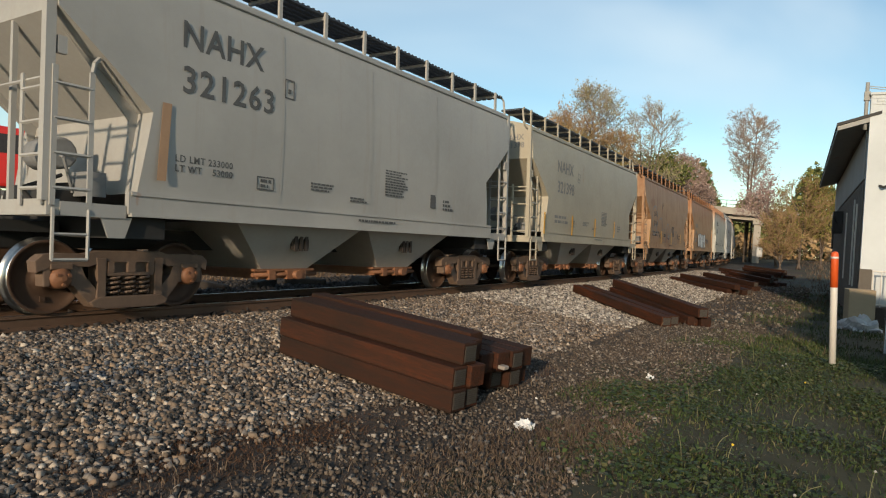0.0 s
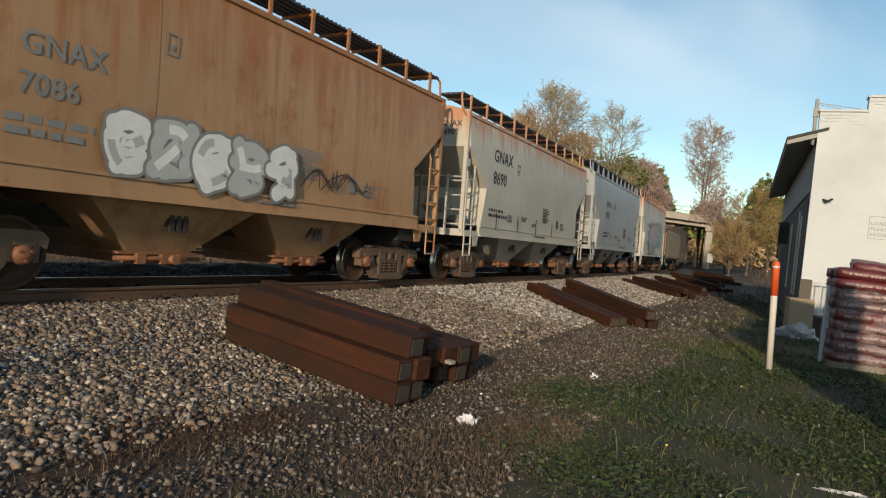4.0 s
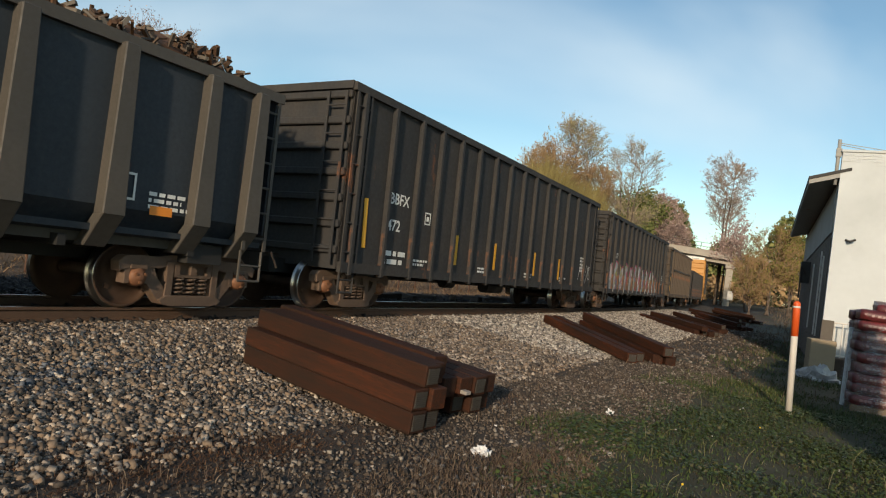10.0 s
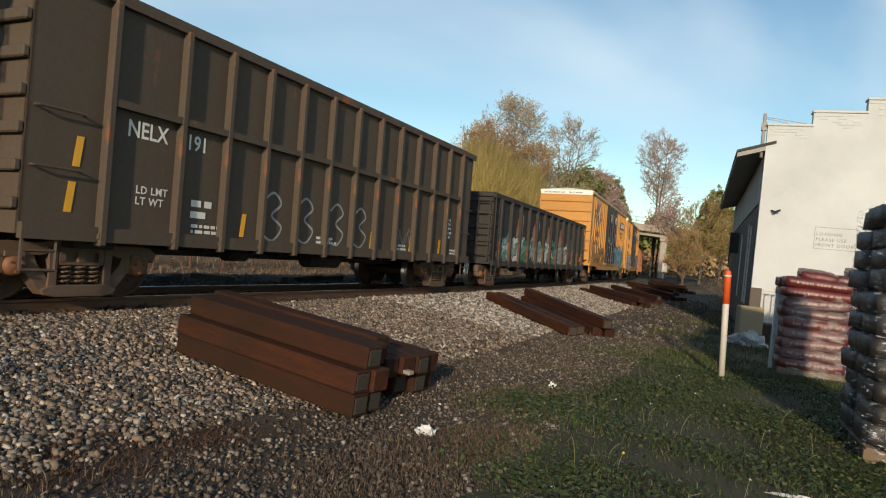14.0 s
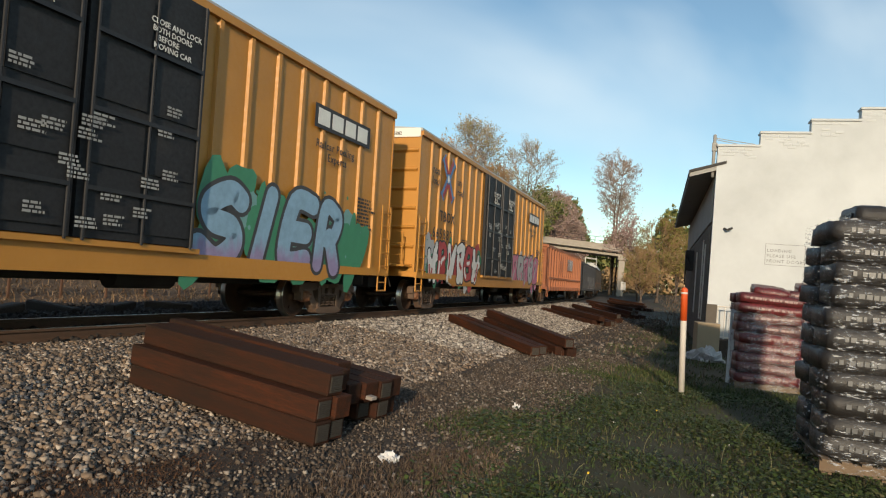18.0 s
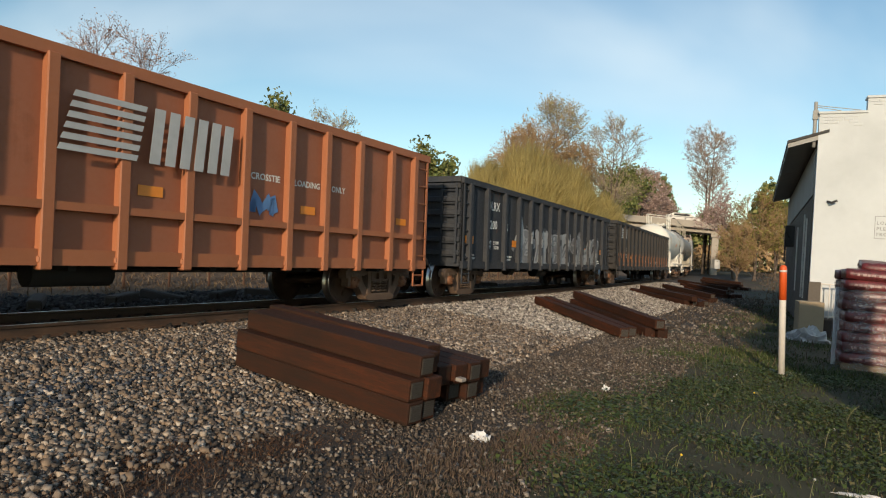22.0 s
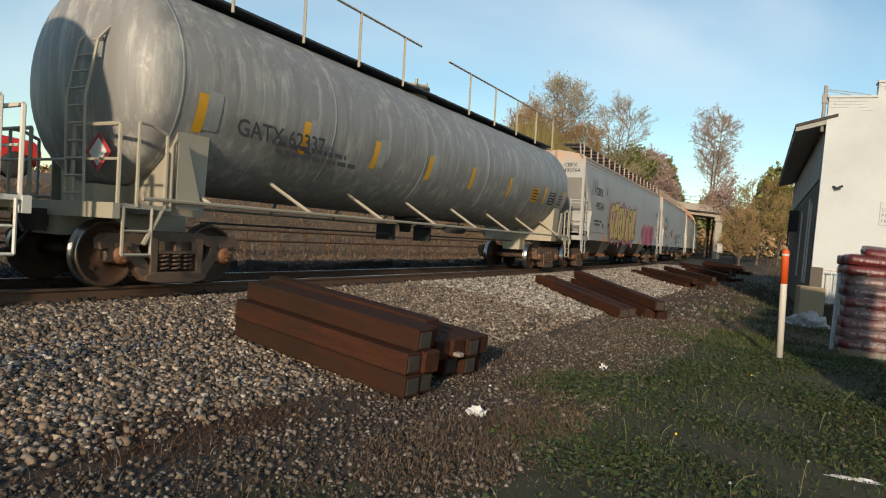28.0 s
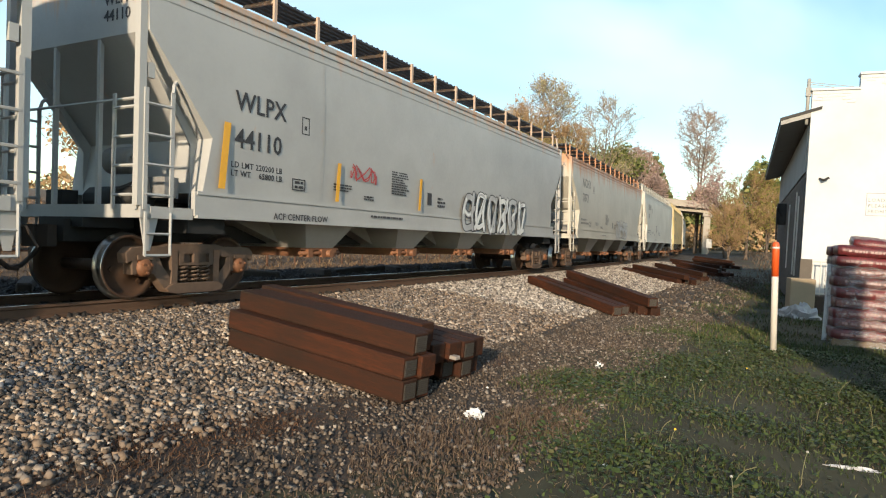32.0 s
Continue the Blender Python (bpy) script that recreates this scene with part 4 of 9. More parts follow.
    if load:
        rnd = random.Random(i)
        bm = bmesh.new()
        nx, ny = 60, 8

        def heap(u):
            return min(1, max(0, (u + .80) / .42), (1 - u) / .10) * (.86 + .14 * math.sin(u * 9))
        g = [[bm.verts.new((-Le + .15 + (2 * Le - .3) * a / nx, -w + .1 + (2 * w - .2) * b / ny,
              z1 - .25 + load * heap(-1 + 2 * a / nx) * math.sin(math.pi * b / ny) ** .6 + rnd.uniform(-.06, .08))) for b in range(ny + 1)] for a in range(nx + 1)]
        for a in range(nx):
            for b in range(ny):
                bm.faces.new((g[a][b], g[a + 1][b], g[a + 1][b + 1], g[a][b + 1]))
        for k in range(1500):
            a = rnd.uniform(-Le + .3, Le - .3)
            b = rnd.uniform(-w + .15, w - .15)
            c = Vector((a, b, z1 - .25 + load * heap(a / Le) * math.cos(b / w * 1.5) ** .6 + rnd.uniform(-.04, .10)))
            d = Vector((rnd.uniform(-1, 1), rnd.uniform(-1, 1), rnd.uniform(-.5, .8))).normalized() * rnd.uniform(.08, .35)
            tube(bm, c - d * .5, c + d * .5, rnd.uniform(.012, .05), 4)
        part("scrap_load", bm, M["scrap"], car, "heap of rusty shredded scrap metal")
    return car


# ---- box cars ----
def box_car(i, paint, label, seed):
    half = half_of(i)
    car = new_car(label, "box car", i, half, half - 3.0)
    sh = car["shift"] = .25
    Le, w, z0, z1 = half - .90, 1.50, 1.02, 5.27
    Lm = half - 1.12 + sh      # where the lettering is measured from
    bm = bmesh.new()
    box(bm, -Le, Le, -w, w, z0, z1)
    part("body", bm, paint, car)
    bm = bmesh.new()
    prism(bm, [(-w - .05, z1 - .04), (-w - .05, z1 + .04), (0, z1 + .16), (w + .05, z1 + .04), (w + .05, z1 - .04)], -Le - .04, Le + .04, "x")
    part("roof", bm, M["galv"], car, "pale galvanised roof")
    # vertical side posts either side of the doorway
    dx0, dx1 = -2.30 - sh, 2.08 - sh
    bm = bmesh.new()
    prism(bm, [(-.075, -w + .01), (-.045, -w - .055), (.045, -w - .055), (.075, -w + .01)], z0 + .08, z1 - .10, "z")
    me = to_mesh("side_post", bm, paint)
    xs = [-Lm + .91 + .755 * k for k in range(8)] + [dx1 + .38 + (Le - .9 - dx1 - .38) * k / 7 for k in range(8)]
    for x in xs:
        put("side_post", me, car, pose(x, 0, 0))
        put("side_post", me, car, pose(x, 0, 0, 0, 0, 180))
    bm = bmesh.new()
    for sg in (-1, 1):
        box(bm, -Le, Le, sg * (w + .03) - .05, sg * (w + .03) + .05, z1 - .16, z1 - .02)
        prism(bm, [(-Le, z0 - .02), (-Le + 2.6, z0 - .04), (-Le + 3.2, z0 - .22), (Le - 3.2, z0 - .22), (Le - 2.6, z0 - .04), (Le, z0 - .02), (Le, z0 + .14), (-Le, z0 + .14)], sg * (w + .05) - .04, sg * (w + .05) + .04)
        box(bm, dx0 - .1, dx1 + .1, sg * (w + .12) - .05, sg * (w + .12) + .05, z0 + .14, z0 + .22)
    part("side_sill", bm, paint, car)
    # two plug doors
    dw = (dx1 - dx0) / 2
    for sg in (-1, 1):
        for k in range(2):
            a = dx0 + k * dw + .03
            b = a + dw - .06
            y = sg * (w + .085)
            bm = bmesh.new()
            box(bm, a, b, y - .05, y + .05, z0 + .24, z1 - .18)
            door = part("plug_door", bm, M["door"], car, "dark blue plug door")
            for r in range(4):
                for c in range(2):
                    xa, xb = a + .12 + c * (b - a - .12) / 2, a + (c + 1) * (b - a - .12) / 2
                    za = z0 + .36 + r * (z1 - z0 - .75) / 4
                    zb = za + (z1 - z0 - .75) / 4 - .12
                    bm = bmesh.new()
                    prism(bm, [(xa, za), (xb, za), (xb, zb), (xa, zb)], y - sg * .0, y + sg * .075)
                    part("door_panel", bm, M["door"], door)
            for xr in (a + .10, (a + b) / 2, b - .10):
                bm = bmesh.new()
                tube(bm, (xr, y + sg * .10, z0 + .2), (xr, y + sg * .10, z1 - .2), .022, 6)
                part("lock_rod", bm, M["rod"], door)
            for r in range(3):
                z = z0 + .9 + r * 1.05
                bm = bmesh.new()
                box(bm, a + .1, b - .1, y + sg * .10 - .02, y + sg * .10 + .02, z - .03, z + .03)
                part("cross_bar", bm, M["rod"], door)
    # ends: broad pressed ribs
    for e in (-1, 1):
        bm = bmesh.new()
        box(bm, e * Le - .02, e * Le + .02, -w - .02, w + .02, z0, z1)
        wall = part("end_wall", bm, paint, car)
        for k in range(7):
            z = z0 + .32 + k * .555
            bm = bmesh.new()
            prism(bm, [(e * (Le + .02), z - .07), (e * (Le + .085), z - .015), (e * (Le + .085), z + .015), (e * (Le + .02), z + .04)], -w + .04, w - .04)
            part("end_rib", bm, paint, wall)
        bm = bmesh.new()
        box(bm, e * (Le + .02), e * (Le + .06), -w, w, z1 - .22, z1 + .04)
        part("end_panel", bm, M["whitepaint"], car, "white painted height panel")
        for sg in (-1, 1):
            bm = bmesh.new()
            rungs = ladder(bm, e * (Le - .05), e * (Le - .50), sg * (w + .09), z0 + .05, z0 + 1.75, 5)
            sill_step(bm, e * (Le - .28), sg * (w + .05), z0 + .02, .45, .42)
            with_rungs(part("side_ladder", bm, paint, car), rungs, paint)
        bm = bmesh.new()
        box(bm, e * (Le + .05), e * (Le + .50), -w + .1, w - .1, z0 + .28, z0 + .33)
        for y in (-1.3, -.8):
            tube(bm, (e * (Le + .48), y, z0 + .3), (e * (Le + .48), y, z0 + 1.25), .02, 5)
        for z in (.6, .92, 1.25):
            tube(bm, (e * (Le + .48), -1.3, z0 + z), (e * (Le + .48), -.8, z0 + z), .018, 5)
        part("brake_platform", bm, paint, car)
    bm = bmesh.new()
    box(bm, -half + .5, half - .5, -.28, .28, .66, z0)
    for e in (-1, 1):
        box(bm, e * (half - 3) - .35, e * (half - 3) + .35, -1.4, 1.4, .74, z0)
    for k in range(9):
        x = -half * .6 + half * 1.2 * k / 8
        box(bm, x - .05, x + .05, -1.45, 1.45, z0 - .14, z0)
    tube(bm, (1, -.8, .74), (2.2, -.8, .74), .18, 12)
    part("underframe", bm, M["black"], car)
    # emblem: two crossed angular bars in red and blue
    bm = bmesh.new()
    y = -w - .064
    cx, cz, s = -Lm + 2.35, 4.20, .62
    for a in ((-1, 1), (1, 1), (-1, -1), (1, -1)):
        ex, ez = a[0] * s * .80, a[1] * s * .98
        d = Vector((ex, ez)).normalized()
        o = Vector((-d.y, d.x)) * (a[0] * a[1]) * .075
        stroke(bm, [(cx + o.x, cz + o.y), (cx + ex + o.x, cz + ez + o.y)], .15, y, 0)
        stroke(bm, [(cx - o.x, cz - o.y), (cx + ex - o.x, cz + ez - o.y)], .13, y - .002, 1)
        stroke(bm, [(cx + ex - d.y * .20, cz + ez + d.x * .20), (cx + ex + d.y * .20, cz + ez - d.x * .20)], .07, y - .004, 1)
    flat(bm, blob(random.Random(1), cx, cz, .34, .34, 0, sq=2, wob=0), y - .006, 1)
    flat(bm, blob(random.Random(1), cx, cz, .20, .24, 0, sq=2, wob=0), y - .008, 2)
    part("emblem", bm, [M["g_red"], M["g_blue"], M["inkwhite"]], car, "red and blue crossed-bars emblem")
    bm = bmesh.new()
    Lr = half - 1.12 - sh
    box(bm, Lr - 3.3, Lr - .9, y - .004, y, 4.02, 4.52, 0)
    for k in range(4):
        x = Lr - 3.18 + k * .56
        box(bm, x, x + .46, y - .008, y - .004, 4.10, 4.44, 1)
    part("logo_panel", bm, [M["ink"], M["inkwhite"]], car, "black and white logo panel")
    return car


# ---- tank cars ----
def tank_car(i, paint, label, R=1.42, zc=2.55, tube_brackets=6, long_rail=True, dome_x=0.0, frame_mat=None, head=1.15, inset=2.15):
    half = half_of(i)
    car = new_car(label, "tank car", i, half, half - inset)
    fm = frame_mat or paint
    Lt = half - head
    kb = zc - R - 1.13
    bm = bmesh.new()
    prof = [(0.02, -Lt)]
    for k in range(1, 9):
        a = math.pi / 2 * k / 8
        prof.append((R * math.sin(a), -Lt + .62 * (1 - math.cos(a))))
    prof += [(R, -Lt + .62 + (2 * Lt - 1.24) * k / 8) for k in range(1, 9)]
    for k in range(7, -1, -1):
        a = math.pi / 2 * k / 8
        prof.append((max(.02, R * math.sin(a)), Lt - .62 * (1 - math.cos(a))))
    lathe(bm, prof, 40, axis="x", c=(0, 0, zc))
    tank = part("tank", bm, paint, car)
    for k in range(6):
        x = -Lt + .75 + (2 * Lt - 1.5) * k / 5
        bm = bmesh.new()
        lathe(bm, [(R + .001, x - .025), (R + .005, x - .02), (R + .005, x + .02), (R + .001, x + .025)], 40, axis="x", c=(0, 0, zc))
        part("weld_band", bm, paint, tank)
    for e in (-1, 1):
        bm = bmesh.new()
        X = e * (half - inset)
        prism(bm, [(-1.30, 1.02), (1.30, 1.02), (1.36, zc - R * .42), (.9, zc - R * .80), (0, zc - R + .04), (-.9, zc - R * .80), (-1.36, zc - R * .42)], X - .28, X + .28, "x")
        box(bm, X - .8, X + .8, -.32, .32, .66, zc - R + .02)
        part("saddle", bm, fm, car)
        bm = bmesh.new()
        a, b = e * (half - 2.2), e * (half - .52)
        box(bm, min(a, b), max(a, b), -.33, .33, .68, 1.0)
        c = e * (half - 1.35)
        box(bm, min(c, b), max(c, b), -1.50, 1.50, 1.08, 1.14)
        box(bm, b - .05, b + .05, -1.52, 1.52, .94, 1.14)
        part("end_platform", bm, fm, car)
        bm = bmesh.new()
        for y in (-1.46, -.5, .5, 1.46):
            pipe(bm, [(b - e * .05, y, 1.1), (b - e * .05, y, 2.15)], .028, 6)
        pipe(bm, [(b - e * .05, -1.46, 2.15), (b - e * .05, -.5, 2.15)], .028, 6)
        pipe(bm, [(b - e * .05, .5, 2.15), (b - e * .05, 1.46, 2.15)], .028, 6)
        pipe(bm, [(b - e * .05, -1.46, 1.7), (b - e * .05, 1.46, 1.7)], .02, 6)
        for sg in (-1, 1):
            pipe(bm, [(c + e * .1, sg * 1.49, 1.1), (c + e * .1, sg * 1.49, 2.1), (c + e * .35, sg * 1.49, 2.2), (b - e * .3, sg * 1.49, 2.2), (b - e * .3, sg * 1.49, 1.1)], .025, 6)
        part("safety_railing", bm, fm, car)
        for sg in (-1, 1):
            bm = bmesh.new()
            sill_step(bm, b - e * .32, sg * 1.5, 1.1, .42, .62)
            pipe(bm, [(b - e * .7, sg * 1.48, 1.08), (b - e * .42, sg * 1.5, .62)], .03, 5)
            part("sill_step", bm, fm, car)
            bm = bmesh.new()
            prism(bm, [(c - e * .55, 1.12), (c - e * .1, 1.12), (c - e * .1, 2.05), (c - e * .25, 2.05)], sg * 1.46 - .015, sg * 1.46 + .015)
            part("shear_plate", bm, fm, car)
    # ladder up the head, walkway, dome
    bm = bmesh.new()
    for sg in (-1, 1):
        y = -.42 if sg < 0 else -.02
        pts = [(-Lt - .12, y - .35, 1.1), (-Lt - .16, y - .35, 2.5), (-Lt - .02, y - .35, 3.3), (-Lt + .45, y - .35, 3.9), (-Lt + .9, y - .35, zc + R + .08)]
        pipe(bm, pts, .022, 5)
    for k in range(12):
        u = k / 11
        z = 1.25 + u * 2.55
        x = -Lt - .14 + max(0, z - 2.5) ** 2 * .30
        tube(bm, (x, -.77, z), (x, -.37, z), .018, 5)
    part("ladder", bm, fm, car)
    bm = bmesh.new()
    a, b = (-Lt + .5, Lt - .5) if long_rail else (dome_x - 1.5, dome_x + 1.5)
    box(bm, a, b, -.78, -.30, zc + R - .02, zc + R + .02)
    part("walkway", bm, M["grate"], car, "steel grating walkway")
    bm = bmesh.new()
    n = max(2, int((b - a) / 1.7))
    for k in range(n + 1):
        x = a + (b - a) * k / n
        if long_rail and abs(x - dome_x) < .4:
            continue
        tube(bm, (x, -.80, zc + R - .12), (x, -.80, zc + R + 1.0), .03, 5)
    if long_rail:
        for p, q in ((a, dome_x - .7), (dome_x + .7, b)):
            tube(bm, (p, -.80, zc + R + 1.0), (q, -.80, zc + R + 1.0), .028, 5)
    else:
        for y in (-.80, .80):
            for z in (.55, 1.05):
                tube(bm, (a, y, zc + R + z), (b, y, zc + R + z), .022, 5)
            for k in range(4):
                x = a + (b - a) * k / 3
                tube(bm, (x, y, zc + R - .2), (x, y, zc + R + 1.05), .032, 5)
        for x in (a, b):
            tube(bm, (x, -.8, zc + R + .85), (x, .8, zc + R + 1.05), .032, 5)
    part("top_railing", bm, fm, car)
    bm = bmesh.new()
    lathe(bm, [(.55, zc + R - .12), (.55, zc + R + .16), (.60, zc + R + .17), (.60, zc + R + .22), (.35, zc + R + .28), (.02, zc + R + .30)], 18, axis="z", c=(dome_x, 0, 0))
    for k in range(6):
        a2 = k * 1.05
        tube(bm, (dome_x + .5 * math.cos(a2), .5 * math.sin(a2), zc + R + .2), (dome_x + .5 * math.cos(a2), .5 * math.sin(a2), zc + R + .36), .04, 6)
    part("manway", bm, fm, car)
    # lower side rail on brackets
    bm = bmesh.new()
    for sg in (-1, 1):
        tube(bm, (-Lt + .2, sg * 1.53, 1.22), (Lt - .2, sg * 1.53, 1.22), .028, 6)
        for k in range(tube_brackets):
            x = -Lt + 1.2 + (2 * Lt - 2.6) * k / (tube_brackets - 1)
            tube(bm, (x + .12, sg * 1.53, 1.22), (x - .28, sg * R * .58, zc - R * .80), .035, 5)
    part("side_railing", bm, fm, car)
    bm = bmesh.new()
    tube(bm, (1.4, -.5, .92 + kb), (2.3, -.5, .92 + kb), .13, 12)
    box(bm, .2, .6, -.5, -.2, .90 + kb, 1.1 + kb)
    for e in (-1, 1):
        tube(bm, (e * 1.0, -.2, .95), (e * (half - 3), -.2, .95), .02, 5)
        box(bm, e * .9 - .05, e * .9 + .05, -.25, .25, .8, 1.2)
    part("brake_gear", bm, M["black"], car)
    # outlet under the belly
    bm = bmesh.new()
    lathe(bm, [(.30, zc - R + .05), (.30, zc - R - .12), (.16, zc - R - .2), (.14, zc - R - .38)], 14, axis="z")
    part("outlet_valve", bm, M["black"], car)
    return car


def tank_patch(bm, R, zc, x0, x1, a0, a1, mi=0, lift=.006, n=5):
    """A patch on the tank's near side, between angles below the horizontal (degrees)."""
    for k in range(n):
        pa, pb = radians(a0 + (a1 - a0) * k / n), radians(a0 + (a1 - a0) * (k + 1) / n)
        r = R + lift
        v = [bm.verts.new(p) for p in ((x0, -r * math.cos(pa), zc + r * math.sin(pa)), (x1, -r * math.cos(pa), zc + r * math.sin(pa)), (x1, -r * math.cos(pb), zc + r * math.sin(pb)), (x0, -r * math.cos(pb), zc + r * math.sin(pb)))]
        bm.faces.new(v).material_index = mi


# ---- paints of the cars ----
M["galv"] = plain("galvanised_roof", (0.45, 0.45, 0.44), 0.5, 0.3, 0.2, 4, 0.05)
M["whitepaint"] = painted("white_panel", (0.72, 0.70, 0.64), 0.05, 0.2, 0.2)
M["plate"] = plain("weathered_plate", (0.34, 0.34, 0.33), 0.5, 0, 0.3, 12, 0.05)
M["g_ash"] = plain("spray_ash", (0.24, 0.24, 0.245), 0.6, 0, 0.6, 3, 0)


def faded(name, upper, lower, z0, z1):
    """Spray paint that turns from one colour to another up the side, with an uneven border."""
    m, nt, b = nodes_of(name)
    v = coords(nt)
    sep = nt.nodes.new("ShaderNodeSeparateXYZ")
    nt.links.new(v, sep.inputs[0])
    rg = nt.nodes.new("ShaderNodeMapRange")
    rg.inputs["From Min"].default_value, rg.inputs["From Max"].default_value = z0, z1
    nt.links.new(sep.outputs["Z"], rg.inputs["Value"])
    add = nt.nodes.new("ShaderNodeMath")
    add.operation = 'MULTIPLY_ADD'
    nt.links.new(noise_tex(nt, coords(nt, (3, 3, .8)), 1.6, 5), add.inputs[0])
    add.inputs[1].default_value = .9
    nt.links.new(rg.outputs[0], add.inputs[2])
    c = ramp(nt, add.outputs[0], [(0.70, lower), (1.0, upper)])
    n = ramp(nt, noise_tex(nt, v, 6, 5), [(.3, (.78, .78, .78)), (.7, (1, 1, 1))])
    nt.links.new(mixed(nt, 1.0, c, n, 'MULTIPLY'), b.inputs["Base Color"])
    b.inputs["Roughness"].default_value = .6
    return m


M["f_bubble"] = faded("spray_lilac_to_teal", (.40, .34, .36), (.17, .27, .29), 1.5, 2.6)
M["f_cone"] = faded("spray_grey_to_mint", (.36, .40, .39), (.22, .33, .32), 1.7, 2.7)
M["f_sky"] = faded("spray_sky_to_lilac", (.25, .41, .56), (.30, .25, .42), 1.0, 1.9)
M["g_faded"] = plain("faded_strip", (0.36, 0.22, 0.13), 0.7, 0, 0.2, 8, 0)
M["g_rose"] = plain("spray_rose", (0.38, 0.06, 0.11), 0.55, 0, 0.3, 5, 0)
M["g_olive"] = plain("spray_olive", (0.38, 0.37, 0.09), 0.6, 0, 0.3, 5, 0)
M["g_bluegrey"] = plain("spray_blue_grey", (0.14, 0.19, 0.26), 0.6, 0, 0.3, 5, 0)
M["g_tan"] = plain("spray_tan", (0.28, 0.21, 0.14), 0.6, 0, 0.3, 5, 0)
M["g_ochre"] = plain("spray_ochre", (0.45, 0.205, 0.040), 0.55, 0, 0.2, 5, 0)
M["g_umber"] = plain("spray_umber", (0.10, 0.055, 0.028), 0.6, 0, 0.3, 5, 0)
M["g_dark"] = plain("spray_dark", (0.05, 0.05, 0.055), 0.6, 0, 0.3, 5, 0)
M["rustor"] = painted("corner_rust_orange", (0.46, 0.17, 0.035), 0.4, 0.4, 0.4, seed=40)
M["door"] = painted("door_dark_blue", (0.012, 0.0125, 0.015), 0.1, 0.25, 0.3, 0.7, seed=5)
M["rod"] = plain("door_hardware", (0.026, 0.026, 0.029), 0.5, 0.3, 0.3, 12, 0.1)
M["scrap"] = per_island("scrap_metal", [(0, (0.05, 0.028, 0.016)), (0.4, (0.12, 0.06, 0.03)), (0.75, (0.09, 0.075, 0.06)), (1, (0.20, 0.17, 0.14))], 0.8)
M["inkslate"] = plain("stencil_slate_grey", (0.085, 0.085, 0.085), 0.7, 0, 0.3, 18, 0)
P_GREY = painted("hopper_grey", (0.33, 0.318, 0.298), 0.08, 0.45, 0.25, seed=1, dirt_col=(0.22, 0.16, 0.11))
P_GREY_HOP = painted("hopper_grey_lower", (0.33, 0.31, 0.28), 0.2, 0.3, 0.5, seed=2)
P_CREAM = painted("hopper_cream", (0.367, 0.328, 0.257), 0.15, 0.35, 0.35, seed=3)
P_TAN = painted("hopper_dusty_brown", (0.345, 0.205, 0.110), 0.74, 0.7, 0.45, seed=4, dirt_col=(0.20, 0.13, 0.085), rust_col=(0.145, 0.066, 0.028), runs=(4.35, 2.8, .75))
P_RUST = painted("hopper_rust_stained", (0.38, 0.220, 0.110), 0.70, 0.75, 0.35, seed=5, dirt_col=(0.21, 0.12, 0.07), rust_col=(0.17, 0.064, 0.020), runs=(4.35, 3.2, 1.15))
P_WRUST = painted("hopper_white_rust_runs", (0.44, 0.416, 0.36), 0.12, 0.40, 0.22, seed=6, rust_col=(0.26, 0.11, 0.045), runs=(4.35, 1.3, 1.0))
P_BLUEG = painted("hopper_pale_blue_grey", (0.3, 0.315, 0.323), 0.0, 0.12, 0.15, seed=7)
P_OLDW = painted("hopper_old_white", (0.46, 0.44, 0.40), 0.30, 0.4, 0.22, seed=8.5, rust_col=(0.22, 0.085, 0.03), runs=(4.66, 2.0, 1.0))
P_LGREY = painted("hopper_light_grey", (0.367, 0.367, 0.359), 0.05, 0.2, 0.2, seed=9, rust_col=(0.30, 0.17, 0.09), runs=(4.42, .9, .5))
P_LWHITE = painted("hopper_off_white", (0.48, 0.464, 0.416), 0.12, 0.2, 0.18, seed=10)
P_YELL = painted("hopper_pale_yellow", (0.493, 0.383, 0.187), 0.15, 0.2, 0.2, seed=11)
P_BLK = painted("gondola_black", (0.026, 0.0255, 0.026), 0.22, 0.7, 0.6, 0.82, dirt_col=(0.055, 0.042, 0.031), seed=12)
P_BLUEBLK = painted("gondola_blue_black", (0.022, 0.029, 0.038), 0.10, 0.4, 0.35, 0.68, dirt_col=(0.055, 0.042, 0.031), seed=13)
P_RIBGREY = painted("rib_dusty_grey", (0.062, 0.054, 0.045), 0.1, 0.4, 0.4, 0.65, seed=14)
P_BRN = painted("gondola_brown_black_hopper_shade", (0.078, 0.057, 0.040), 0.32, 0.7, 0.6, 0.78, dirt_col=(0.045, 0.034, 0.025), seed=15)
P_ORG = painted("gondola_oxide_orange", (0.29, 0.100, 0.048), 0.4, 0.4, 0.35, 0.65, rust_col=(0.13, 0.045, 0.018), dirt_col=(0.14, 0.085, 0.055), seed=16)
P_ORGRIB = painted("rib_oxide_orange", (0.33, 0.115, 0.048), 0.2, 0.3, 0.2, 0.65, seed=17)
P_NAVY = painted("gondola_faded_navy", (0.026, 0.030, 0.038), 0.2, 0.65, 0.55, 0.82, dirt_col=(0.07, 0.058, 0.045), seed=18)
P_YBOX = painted("box_car_yellow", (0.47, 0.212, 0.034), 0.08, 0.3, 0.3, 0.5, dirt_col=(0.22, 0.13, 0.055), seed=19)
P_TWHITE = painted("tank_white", (0.673, 0.642, 0.571), 0.03, 0.2, 0.2, 0.5, seed=20)
